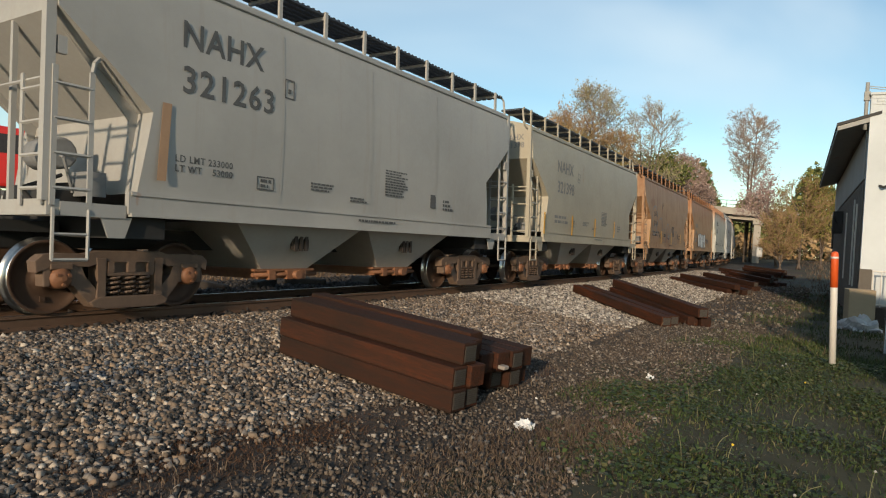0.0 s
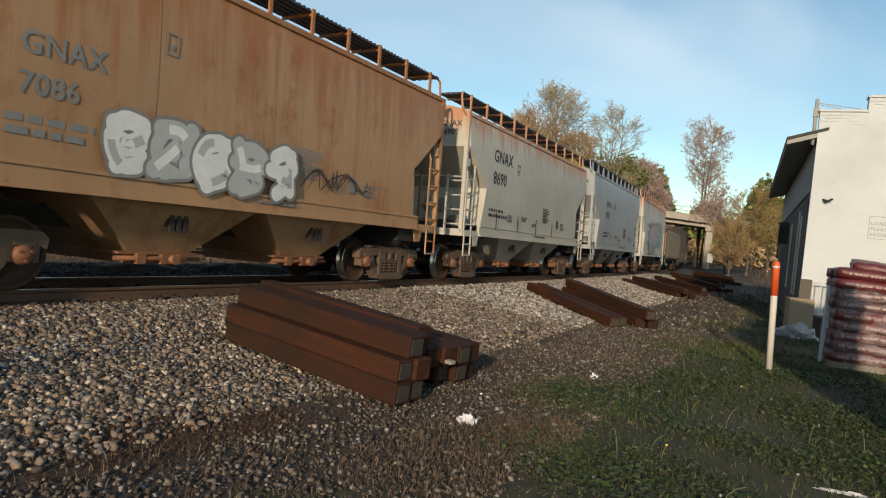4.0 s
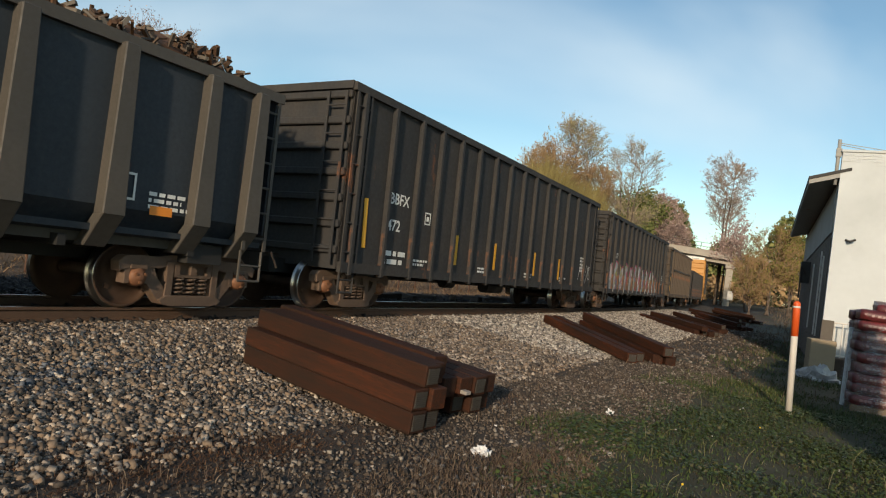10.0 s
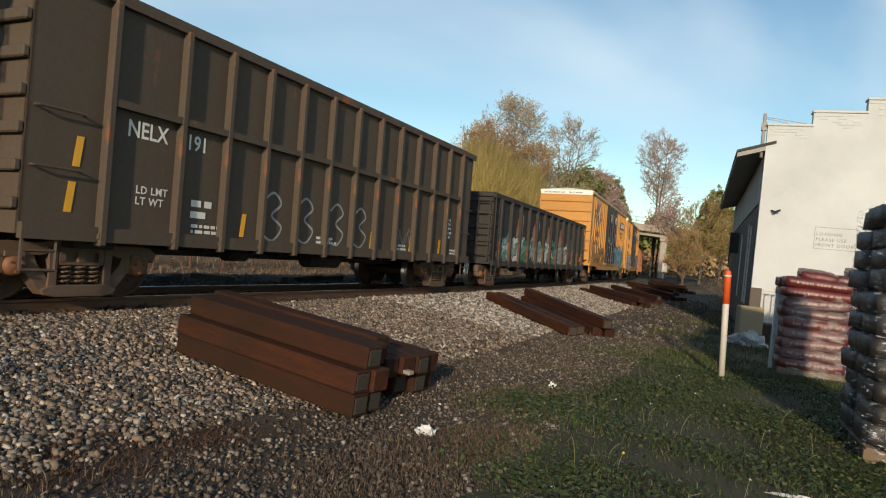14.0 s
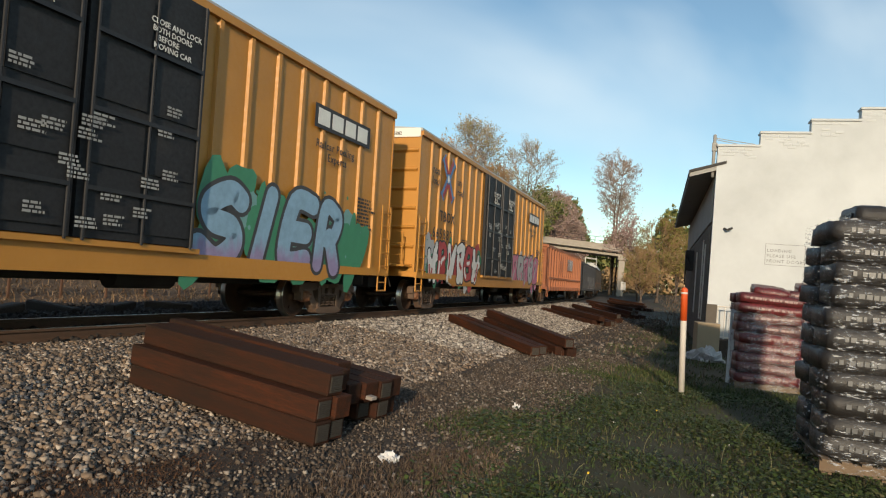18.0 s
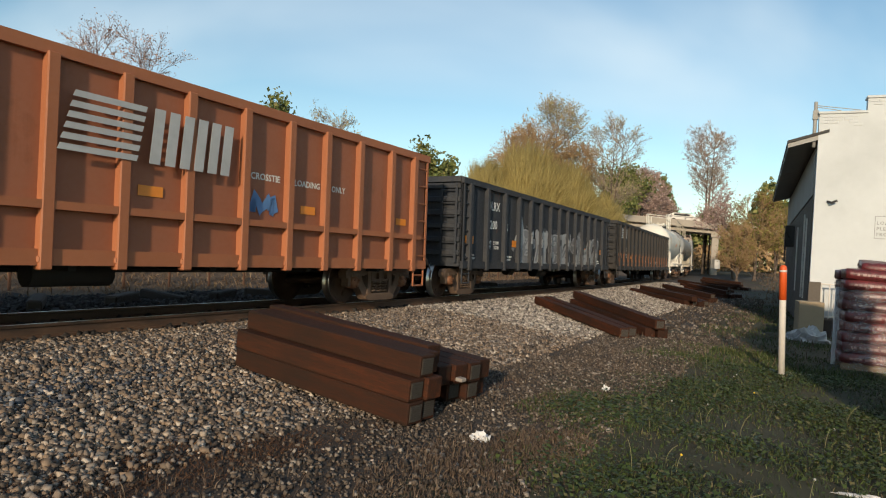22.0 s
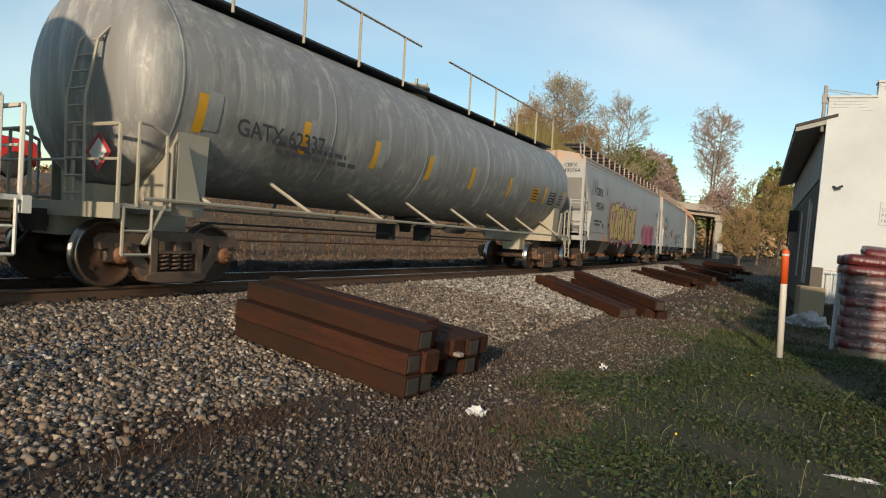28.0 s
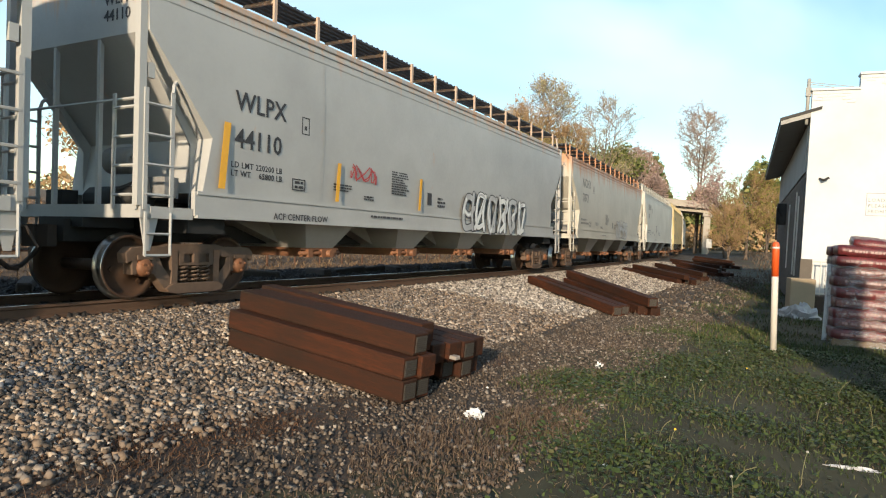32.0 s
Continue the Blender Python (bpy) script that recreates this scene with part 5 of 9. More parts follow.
P_TGREY = painted("tank_grimy_grey", (0.25, 0.245, 0.24), 0.06, 0.75, 0.5, 0.45, dirt_col=(0.09, 0.08, 0.07), seed=21, pale=(0.44, 0.42, 0.38))

# ---- the train, car by car ----
def side_y(z, rs=.07):
    return -(1.50 + rs * math.sin(math.pi * min(1, max(0, (z - 1.2) / 3.0)))) - .008


def hop(i, paint, label, mark, num, ink, size=.50, mx=2.55, mz=3.36, dz=.62, load="", nsp=1.0, square=(1.85, 3.2), **kw):
    car = covered_hopper(i, paint, label, round_side=.07, **kw)
    h = half_of(i)
    x = -h + mx
    ink_m = M[ink]
    lettering("reporting_mark", mark, size, car, x, side_y(mz), mz, ink_m, stretch=.95, spacing=1.06)
    lettering("car_number", num, size, car, x, side_y(mz - dz), mz - dz, ink_m, spacing=nsp)
    # the mark again, small, on the end panel
    Le = h - .72
    lettering("end_mark", mark + "\n" + num, .22, car, -Le + .052, -.62, 4.05, ink_m, side="end")
    x -= HOP_SHIFT
    rnd = random.Random(i)
    bm = bmesh.new()
    frame_mark(bm, x + square[0], square[1], .20, .30, side_y(3.2))
    box(bm, x + square[0] + .07, x + square[0] + .13, side_y(3.2) - .003, side_y(3.2), square[1] + .08, square[1] + .15)
    if load:
        lettering("load_limit", load, .13, car, x - .05 + HOP_SHIFT, side_y(1.85), 1.98, ink_m, spacing=1.1)
    else:
        bars(bm, x - .1, 2.04, 1.5, 2, .085, side_y(1.8), rnd)
    frame_mark(bm, x + 1.35, 1.74, .34, .20, side_y(1.8))
    bars(bm, x + 1.42, 1.90, .22, 2, .045, side_y(1.8), rnd)
    bars(bm, x + 2.5, 1.96, .6, 3, .03, side_y(1.85), rnd)
    bars(bm, x + 3.5, 1.80, .5, 2, .03, side_y(1.8), rnd)
    bars(bm, x + 4.5, 2.40, .75, 10, .03, side_y(2.1), rnd)
    box(bm, x + 6.1, x + 6.30, side_y(1.85) - .004, side_y(1.85), 1.78, 2.06)
    bars(bm, x + 6.6, 1.98, .45, 3, .05, side_y(1.85), rnd)
    bars(bm, x + 3.7, 1.42, 1.3, 1, .04, -1.592, rnd)
    tagged(part("stencil_print", bm, ink_m, car), kind="stuff")
    return car


c = hop(0, P_GREY, "light grey covered hopper car with faint rust stains", "NAHX", "321263", "inkslate", mz=3.50, dz=.60, nsp=1.12, load="LD LMT 233000\nLT WT    53000", hop_paint=P_GREY_HOP)
strips(c, [(-4.2, 1.70)], -1.585, "g_faded", .13, 1.0, .06)
c = hop(1, P_CREAM, "dusty cream covered hopper car, grimy at the ends", "NAHX", "321398", "inkgrey", mx=2.85, hop_paint=P_GREY_HOP)
strips(c, [(-half_of(1) + 1.75 + k * 2.35, 1.45 + .02 * k) for k in range(4)], -1.60, lean=.05)
c = hop(2, P_TAN, "brown dust-covered covered hopper car", "LAFX", "50149", "ink", size=.36, mx=2.75, mz=2.72, dz=.45, hop_paint=P_GREY_HOP)
strips(c, [(-half_of(2) + 1.75 + k * 2.6, 1.45) for k in range(4)], -1.60, lean=.05)
graffiti(c, -1.85, 2.3, 1.45, 2.3, side_y(2.2) - .01, 5, ["inkgrey"], "inkgrey", 3, weight=.12, over=1.05, label="faded grey graffiti outline")
for k, run in enumerate(([(-4.2, 2.0), (-4.25, 2.9), (-3.6, 3.2), (-3.1, 2.7), (-3.4, 2.0), (-4.0, 1.9), (-3.5, 2.35), (-2.9, 1.75)], [(-1.1, 1.6), (-.9, 2.3), (-.5, 2.5), (-.25, 2.2), (-.45, 1.75), (-.1, 1.95), (.3, 2.3)], [(-2.7, 2.6), (-2.2, 2.7), (-2.0, 2.2), (-2.2, 1.6)])):
    bm = bmesh.new()
    stroke(bm, rounded(run), .07, side_y(2.3) - .012 - .003 * k, 0)
    part("graffiti_stroke", bm, M["g_ash"], c, "faded grey spray line")
c = hop(3, P_RUST, "rust-stained tan covered hopper car with graffiti", "GNAX", "7086", "inkgrey", size=.36, mx=2.65, mz=2.72, dz=.45, hop_paint=P_TAN)
graffiti(c, -2.75, .75, 1.46, 2.36, -1.60, 5, ["g_white", "g_silver"], "inkgrey", 8, weight=.36, label="white bubble-letter graffiti with dark outline")
scrawl(c, 1.1, 2.9, 1.7, 2.2, -1.59, "ink", 4)
c = hop(4, P_WRUST, "white covered hopper car with rust runs below the roof", "GNAX", "8690", "ink", hop_paint=P_GREY_HOP)
strips(c, [(-half_of(4) + 2.9 + k * 1.7, 1.45) for k in range(4)], -1.60, "ink", .05, .5)
c = hop(5, P_BLUEG, "clean pale blue-grey covered hopper car", "GNAX", "4302", "ink", size=.42, mx=3.3, mz=3.2, dz=.5, wave=True, top=4.52, hop_paint=P_BLUEG)
for k in range(5):
    bm = bmesh.new()
    box(bm, -half_of(5) + 2.0 + k * 2.15, -half_of(5) + 2.9 + k * 2.15 - (.4 if 0 < k < 4 else 0), -1.545, -1.53, 1.42, 1.53)
    part("reflector", bm, M["orange"], c, "orange reflective strip")
# brown-black hop_paint puts the shade on the discharge hoppers into their colour
c = hop(6, P_OLDW, "old white covered hopper car with rust and blue graffiti", "GNAX", "7758", "inkgrey", size=.36, mx=3.1, mz=2.95, dz=.5, bays=2, top=4.60, sill_z=1.12, hop_paint=P_BRN)
lettering("builder_name", "ARI CENTER FLOW", .17, c, -2.4, -1.592, 1.20, M["ink"], spacing=1.08)
graffiti(c, -2.62, .92, 1.36, 3.38, -1.60, 4, ["f_bubble"], "g_ash", 21, weight=.56, lean=.08, word="OHAB", label="pinkish and teal bubble-letter graffiti with dark outline")
graffiti(c, .98, 3.6, 1.72, 2.72, -1.60, 4, ["f_cone"], "g_dark", 22, weight=.22, cloud=["g_teal", "g_mint"], word="CONE", label="pale green graffiti lettering")
for k in range(6):
    bm = bmesh.new()
    x = 1.0 + .46 * k - HOP_SHIFT
    prism(bm, [(x, 2.86 - .02 * k), (x + .30, 2.86 - .02 * k), (x + .26, 3.50), (x - .02, 3.52)], -1.604, -1.60)
    part("graffiti_block", bm, M["g_ash"], c, "faded grey block of sprayed paint")
strips(c, [(-half_of(6) + 1.65, 1.45), (-half_of(6) + 4.4, 1.3), (-half_of(6) + 7.0, 1.3), (half_of(6) - 2.0, 1.45)], -1.615)
scrawl(c, -4.2, 4.2, 1.12, 1.3, -1.60, "ink", 9, .02, 2)

# 7: black gondola heaped with scrap
c = gondola(7, P_BLUEBLK, "black gondola car with grey ribs, heaped with scrap metal", z0=.92, z1=3.45, ribs=11, rib_w=.20, rib_d=.18, rib_mat=P_RIBGREY, taper=True, chord_mat=P_RIBGREY, load=.86, end_bars=6, rib_label="dusty grey tapered rib", tr_in=1.85, rib_x=[-5.65, -4.25, -3.05, -1.9, -.65, .5, 1.65, 2.9, 4.1, 5.4, 6.3])
h = half_of(7)
yy = -1.535
lettering("reporting_mark", "MGPX", .35, c, -5.40, yy, 2.56, M["inkwhite"])
lettering("car_number", "640", .36, c, -5.18, yy, 2.10, M["inkwhite"])
lettering("load_limit", "LD LMT 228400\nLT WT    57600", .13, c, -5.38, yy, 1.68, M["inkwhite"])
for e in (0, 1):
    bm = bmesh.new()
    box(bm, -6.735, -6.40, -1.528, -1.49, 1.32, 3.12) if e == 0 else box(bm, -6.2, -5.82, yy - .004, yy, 1.25, 1.5)
    part("orange_patch", bm, M["rustor"], c, "rusty orange corner patch")
for k in range(4):
    bm = bmesh.new()
    box(bm, -2.82 + 2.5 * k, -2.48 + 2.5 * k, yy - .004, yy, 1.30, 1.42)
    part("reflector", bm, M["orange"], c, "orange reflective strip")
bm = bmesh.new()
bars(bm, -h + 2.2, 1.2, 1.0, 1, .05, yy, random.Random(2))
bars(bm, h - 3.0, 1.6, .8, 3, .05, yy, random.Random(3))
frame_mark(bm, h - 3.6, 1.45, .4, .35, yy, .03)
tagged(part("stencil_print", bm, M["inkwhite"], c), kind="stuff")


def dark_gondola(i, paint, label, mark, num, ink="inkwhite", lx=2.4, lz=2.3, size=.32, stretch=1.0, limits=False, **kw):
    car = gondola(i, paint, label, **kw)
    h = half_of(i)
    yy = -1.528
    if mark:
        lettering("reporting_mark", mark, size, car, -h + lx, yy, lz, M[ink], stretch=stretch)
        lettering("car_number", num, size, car, -h + lx, yy, lz - size * 1.7, M[ink])
    bm = bmesh.new()
    rnd = random.Random(i)
    if limits:
        lettering("load_limit", "LD LMT\nLT WT", .15, car, -h + lx + .2, yy, lz - size * 2.35, M[ink], spacing=1.1)
        bars(bm, -h + lx + 1.2, lz - size * 2.3, .5, 2, .10, yy, rnd)
    else:
        bars(bm, -h + lx - .1, lz - size * 3.0, 1.3, 2, .10, yy, rnd)
    for k in range(4):
        bars(bm, -h + 3.5 + k * 3.2, 1.15, .7, 2, .05, yy, rnd)
    bars(bm, h - 2.6, 2.0, .5, 5, .07, yy, rnd)
    tagged(part("stencil_print", bm, M[ink], car), kind="stuff")
    return car


c = dark_gondola(8, P_BLK, "tall black ribbed gondola car", "BBFX", "472", z0=.80, z1=4.22, rib_w=.11, rib_d=.10, end_bars=7, rib_x=[-7.75, -6.7, -5.65, -4.75, -3.8, -2.8, -1.8, -.8, .2, 1.15, 2.25, 3.25, 4.3, 5.4, 6.75], lx=2.38, lz=2.22, size=.32)
strips(c, [(-7.38, 1.25)], -1.535, h=.95, w=.12, lean=-.05)
strips(c, [(-3.6, 1.13), (-1.35, 1.13), (1.63, 1.1), (3.95, 1.05)], -1.531, h=.72, w=.13)
bm = bmesh.new()
frame_mark(bm, -5.13, 1.94, .24, .27, -1.528, .025)
box(bm, -5.06, -4.96, -1.532, -1.528, 2.02, 2.12)
part("data_frame", bm, M["inkwhite"], c)
scrawl(c, half_of(8) - 2.6, half_of(8) - 1.2, 1.0, 1.9, -1.53, "inkwhite", 6, .025)
c = dark_gondola(9, P_BLK, "tall black gondola car with bright graffiti along its base", "SAXX", "304", z0=.80, z1=4.15, rib_w=.13, rib_d=.11, end_bars=7, rib_x=[-7.5, -6.5, -5.4, -4.35, -3.3, -2.25, -1.2, -.15, .9, 1.9, 2.9, 3.85, 4.8, 5.75, 7.05], lx=2.52, lz=2.32, size=.33, stretch=.74)
mural(c, [(-7.15, 1.2), (-6.75, 2.0), (-5.85, 2.2), (-4.85, 1.9), (-3.85, 2.2), (-2.85, 1.95), (-1.85, 2.22), (-0.75, 2.15), (-0.47, 2.21), (-0.10, 2.09), (0.55, 1.86), (0.87, 2.14), (1.08, 2.12), (1.96, 1.93), (2.77, 2.12), (3.90, 1.81), (4.25, 1.1), (4.64, .80)], .78, -1.5285,
      ["g_silver", "g_white", "g_olive", "g_bluegrey", "g_ash", "g_pink", "g_silver", "g_tan", "g_rose"], "g_rose", 31, ([-6.5, -5.4, -4.35, -3.3, -2.25, -1.2, -.15, .9, 1.9, 2.9, 3.85], .062, -1.632), "multicoloured wildstyle graffiti with a rose outline")
scrawl(c, -7.45, -6.35, 1.1, 2.2, -1.535, "inkwhite", 7, .04, 4)
strips(c, [(-half_of(9) + 1.1, 1.5), (half_of(9) - 1.5, 1.4)], -1.531, h=.75)
c = dark_gondola(10, P_BRN, "brown-black gondola car with raised extension sides", "NELX", "", z0=.85, z1=4.02, rib_w=.10, rib_d=.12, rib_x=[-5.7, -4.5, -3.57, -2.64, -1.7, -.75, .2, 1.15, 2.1, 3.05, 4.0, 4.95, 5.85], band=2.62, band_in=1.02, end_bars=7, lz=2.25, lx=2.27, stretch=.86, limits=True, grabs=True)
lettering("car_number", "191", .32, c, -4.36, -1.528, 2.25, M["inkwhite"], stretch=.9)
for x in (-2.05, -1.1, -.05, .85):
    bm = bmesh.new()
    x -= .25
    stroke(bm, rounded([(x - .24, 1.68), (x, 1.84), (x + .22, 1.66), (x - .02, 1.44), (x + .26, 1.24), (x + .04, 1.0), (x - .26, 1.10)]), .045, -1.529, 0)
    part("graffiti_stroke", bm, M["plate"], c, "chalk-white sprayed figure three")
scrawl(c, 2.05, 3.35, 1.05, 1.7, -1.53, "inkgrey", 12, .03, 2, "chalk-white graffiti scrawl")
strips(c, [(-6.20, 1.15), (-6.13, 1.72), (-3.10, 1.02), (1.05, 1.0), (2.95, 1.0), (4.65, 1.0)], -1.527, h=.38, lean=.04)
c = dark_gondola(11, P_BLK, "low black gondola car with graffiti faces", "", "", z0=.80, z1=3.15, ribs=13, rib_w=.15, rib_d=.12, end_bars=5)
c["shift"] = .3
graffiti(c, -6.6, 4.2, .92, 1.85, -1.528, 8, ["g_mint", "g_white", "g_green"], "ink", 41, weight=.22, label="green and white graffiti", cloud=["g_teal", "g_silver"], lean=.5)
for k in range(4):
    bm = bmesh.new()
    flat(bm, blob(random.Random(k), -4.6 + k * 2.3, 2.15, .85, 1.0, .1, wob=.2), -1.536, 0)
    flat(bm, blob(random.Random(k + 9), -4.6 + k * 2.3, 2.35, .5, .5, .0, wob=.2), -1.540, 1)
    part("graffiti", bm, [M["g_skin"], M["g_red"]], c, "rust-coloured sprayed shapes")
scrawl(c, 4.2, 5.8, 1.0, 2.4, -1.54, "inkgrey", 13, .03, 4)
bm = bmesh.new()
box(bm, half_of(11) - 1.9, half_of(11) - 1.3, -1.535, -1.53, 1.15, 1.42)
frame_mark(bm, half_of(11) - 4.0, 1.35, .55, .35, -1.53, .03)
part("reflector", bm, M["orange"], c, "orange reflective square")


def ybox(i, num, seed):
    c = box_car(i, P_YBOX, "yellow box car with black double doors and graffiti", seed)
    h = half_of(i)
    Le = h - 1.12
    y = -1.565
    lettering("car_mark", "TBOX", .46, c, -Le + 1.74, y, 2.82, M["ink"], stretch=1.08, spacing=1.08)
    lettering("car_number", num, .44, c, -Le + 1.18, y, 2.27, M["ink"], spacing=1.42)
    lettering("slogan", "next\nload", .33, c, -Le + .97, y, 4.20, M["ink"])
    lettering("slogan", "any\nroad", .33, c, -Le + 3.3, y, 4.16, M["ink"])
    lettering("slogan", "Railcar Pooling\n      Experts", .24, c, Le - 3.2, y, 3.62, M["ink"], spacing=1.1)
    lettering("end_lettering", "EXCESS HEIGHT CAR      TBOX " + num, .13, c, -(h - .90) - .066, 1.30, 5.12, M["ink"], side="end")
    for dx in (-1.95, .35):
        lettering("door_lettering", "CLOSE AND LOCK\n BOTH DOORS\n    BEFORE\n  MOVING CAR", .12, c, dx + .5, -1.70, 4.45, M["inkwhite"])
    bm = bmesh.new()
    rnd = random.Random(seed)
    for k in range(26):
        bars(bm, -2.40 + rnd.uniform(0, 3.5), rnd.uniform(1.5, 3.4), .36, 3, .032, -1.70, rnd)
    tagged(part("stencil_print", bm, M["plate"], c), kind="stuff")
    bm = bmesh.new()
    for k in range(4):
        bars(bm, -Le + 3.75 + .1 * k, 2.4 - .2 * k, .6, 2, .04, y, rnd)
    bars(bm, Le - 1.55, 2.8, .9, 9, .05, y, rnd)
    tagged(part("stencil_print", bm, M["ink"], c), kind="stuff")
    return c, Le, y


c, Le, y = ybox(12, "665740", 5)
graffiti(c, -Le + .55, -2.4, 1.02, 2.14, y - .01, 6, ["g_ochre"], "g_umber", 51, weight=.22, over=1.6, label="grey outline graffiti")
graffiti(c, 2.2, 6.7, .86, 2.66, y - .01, 4, ["f_sky"], "g_dark", 52, cloud=["g_green", "g_green", "g_teal"], weight=.38, lean=.22, spread=1.2, word="SIER", label="blue and violet graffiti on a green cloud")
c, Le, y = ybox(13, "665882", 6)
graffiti(c, -Le + .78, -2.7, .88, 2.18, y - .01, 6, ["g_white", "g_red", "g_white"], "ink", 53, cloud=["g_silver", "g_green", "g_red"], weight=.32, label="red and white graffiti lettering")
graffiti(c, 2.4, Le - 1.0, .95, 2.35, y - .01, 5, ["g_pink", "g_silver"], "ink", 54, cloud=["g_silver", "g_pink"], weight=.30, label="pink and silver graffiti lettering")

# 14: oxide-orange gondola
c = gondola(14, P_ORG, "rust-orange steel gondola car with pale painted emblem", z0=.80, z1=3.30, ribs=15, rib_w=.15, rib_d=.12, rib_mat=P_ORGRIB, chord_mat=P_ORGRIB, end_bars=5, rib_label="oxide-orange rib", rib_x=[-7.3, -6.3, -5.25, -4.25, -3.25, -2.3, -1.35, -.45, .5, 1.5, 2.55, 3.55, 4.5, 5.5, 6.6, 7.5], band=1.45)
h = half_of(14)
lettering("car_number", "997", .30, c, -6.12, -1.528, 2.18, M["inkwhite"])
lettering("car_number", "293", .30, c, -5.08, -1.528, 2.18, M["inkwhite"])
lettering("car_mark", "MW", .30, c, -4.05, -1.528, 2.18, M["inkwhite"])
for k, word in enumerate(("CROSSTIE", "LOADING", "ONLY")):
    lettering("side_note", word, .15, c, 2.72 + 1.0 * k, -1.528, 2.15, M["inkwhite"])


def emblem(c, x, z, s, y, mat="inkwhite"):
    """Pale worn emblem: slanting stripes and two slanting blocks, each a piece of its own."""
    first = None
    for k in range(6):
        bm = bmesh.new()
        zz = z + k * s * .12
        prism(bm, [(x + k * .03 * s, zz), (x + .95 * s + k * .02 * s, zz), (x + .97 * s + k * .02 * s, zz + s * .07), (x + .03 * s + k * .03 * s, zz + s * .07)], y - .004, y)
        first = part("stripe", bm, M[mat], first, "") if first else part("emblem", bm, M[mat], c, "pale striped emblem")
        first = first.parent if first.name.startswith("stripe") else first
    for k in range(2):
        xx = x + 1.12 * s + k * .66 * s
        bm = bmesh.new()
        for a in (0, .22, .44):
            prism(bm, [(xx + a * s, z), (xx + (a + .15) * s, z), (xx + (a + .21) * s, z + s * .68), (xx + (a + .06) * s, z + s * .68)], y - .004, y)
        part("block", bm, M[mat], first)
    return first


emblem(c, -.40, 2.10, 1.08, -1.655, "g_silver")
scrawl(c, -h + 1.1, -h + 1.8, 1.9, 2.9, -1.53, "ink", 15, .02, 3)
scrawl(c, -3.9, -2.3, 1.5, 2.9, -1.65, "ink", 16, .03, 2)
scrawl(c, 2.75, 3.4, 1.55, 2.0, -1.53, "g_blue", 17, .10, 2)
bm = bmesh.new()
for x in (-7.0, -3.0, .75, 3.9, 6.9):
    box(bm, x, x + .38, -1.534, -1.528, 1.68, 1.95 if x < -5 else 1.82)
part("reflector", bm, M["orange"], c, "orange reflective patches")
bm = bmesh.new()
box(bm, -1.1, -1.0, -.05, .05, 3.33, 3.38)
part("top_latch", bm, M["truck"], c)

# 15: faded navy gondola with silver graffiti
c = gondola(15, P_NAVY, "faded navy gondola car with silver graffiti", z0=.82, z1=3.07, rib_w=.16, rib_d=.12, rib_mat=P_NAVY, end_bars=6, rib_x=[-7.3, -6.2, -4.93, -3.8, -2.75, -1.75, -.75, .25, 1.25, 2.25, 3.2, 4.2, 5.2, 6.45])
h = half_of(15)
lettering("car_mark", "DLRX", .34, c, -6.08, -1.528, 2.40, M["inkwhite"])
lettering("car_number", "5200", .34, c, -6.05, -1.528, 1.88, M["inkwhite"])
lettering("car_number", "01", .34, c, -4.85, -1.528, 1.86, M["inkwhite"])
lettering("load_limit", "LD LMT  211300\nLT WT     74700", .14, c, -6.2, -1.528, 1.45, M["inkwhite"])
lettering("end_lettering", "DLRX   520001", .26, c, -h + .5 - .10, 1.0, 2.72, M["inkwhite"], side="end")
graffiti(c, -3.6, 5.8, .88, 2.05, -1.528, 7, ["g_ash", "g_silver"], "g_silver", 61, weight=.24, cloud=["g_dark", "g_ash"], over=1.25, ribs=([-3.8, -2.75, -1.75, -.75, .25, 1.25, 2.25, 3.2, 4.2, 5.2], .075, -1.642), label="silver graffiti lettering")
bm = bmesh.new()
prism(bm, [(-4.0, 1.6), (-3.5, 2.5), (-3.1, 1.7), (-3.6, 1.2)], -1.535, -1.53)
part("graffiti", bm, M["g_silver"], c, "silver sprayed diamond")
for x in (-h + 1.15, -4.2, .2, 3.6, 6.2):
    bm = bmesh.new()
    box(bm, x, x + .5, -1.536, -1.53, 1.42, 1.62 if x > -8 else 1.75)
    part("reflector", bm, M["orange"], c, "orange reflective patch")
bm = bmesh.new()
rnd = random.Random(8)
for k in range(6):
    bars(bm, -h + 1.2 + k * 2.6, 1.15, .8, 2, .05, -1.53, rnd)
tagged(part("stencil_print", bm, M["inkwhite"], c), kind="stuff")

# 16: black gondola with pale emblem
c = gondola(16, P_BLK, "black ribbed gondola car with white emblem and numbers", z0=.82, z1=3.13, rib_w=.17, rib_d=.12, end_bars=6, rib_x=[-9.0, -7.8, -6.6, -5.5, -4.3, -3.1, -1.95, -.85, .3, 1.45, 2.65, 3.9, 5.05, 6.25, 7.45, 8.65])
h = half_of(16)
emblem(c, -8.68, 2.38, .70, -1.528)
lettering("car_number", "202261", .26, c, -7.70, -1.528, 1.72, M["inkwhite"])
lettering("load_limit", "LMT   217200\nWT      68400", .12, c, -7.65, -1.528, 1.50, M["inkwhite"])
for x in (-8.7, -5.98, -2.73, -.43, 1.92, 4.3, 6.6):
    bm = bmesh.new()
    box(bm, x, x + .38, -1.536, -1.53, 1.35, 1.48 if x > -8 else 1.62)
    part("reflector", bm, M["orange"], c, "orange reflective patch")
scrawl(c, -2.2, -1.7, 1.5, 2.0, -1.53, "inkgrey", 18, .02, 2)
bm = bmesh.new()
rnd = random.Random(9)
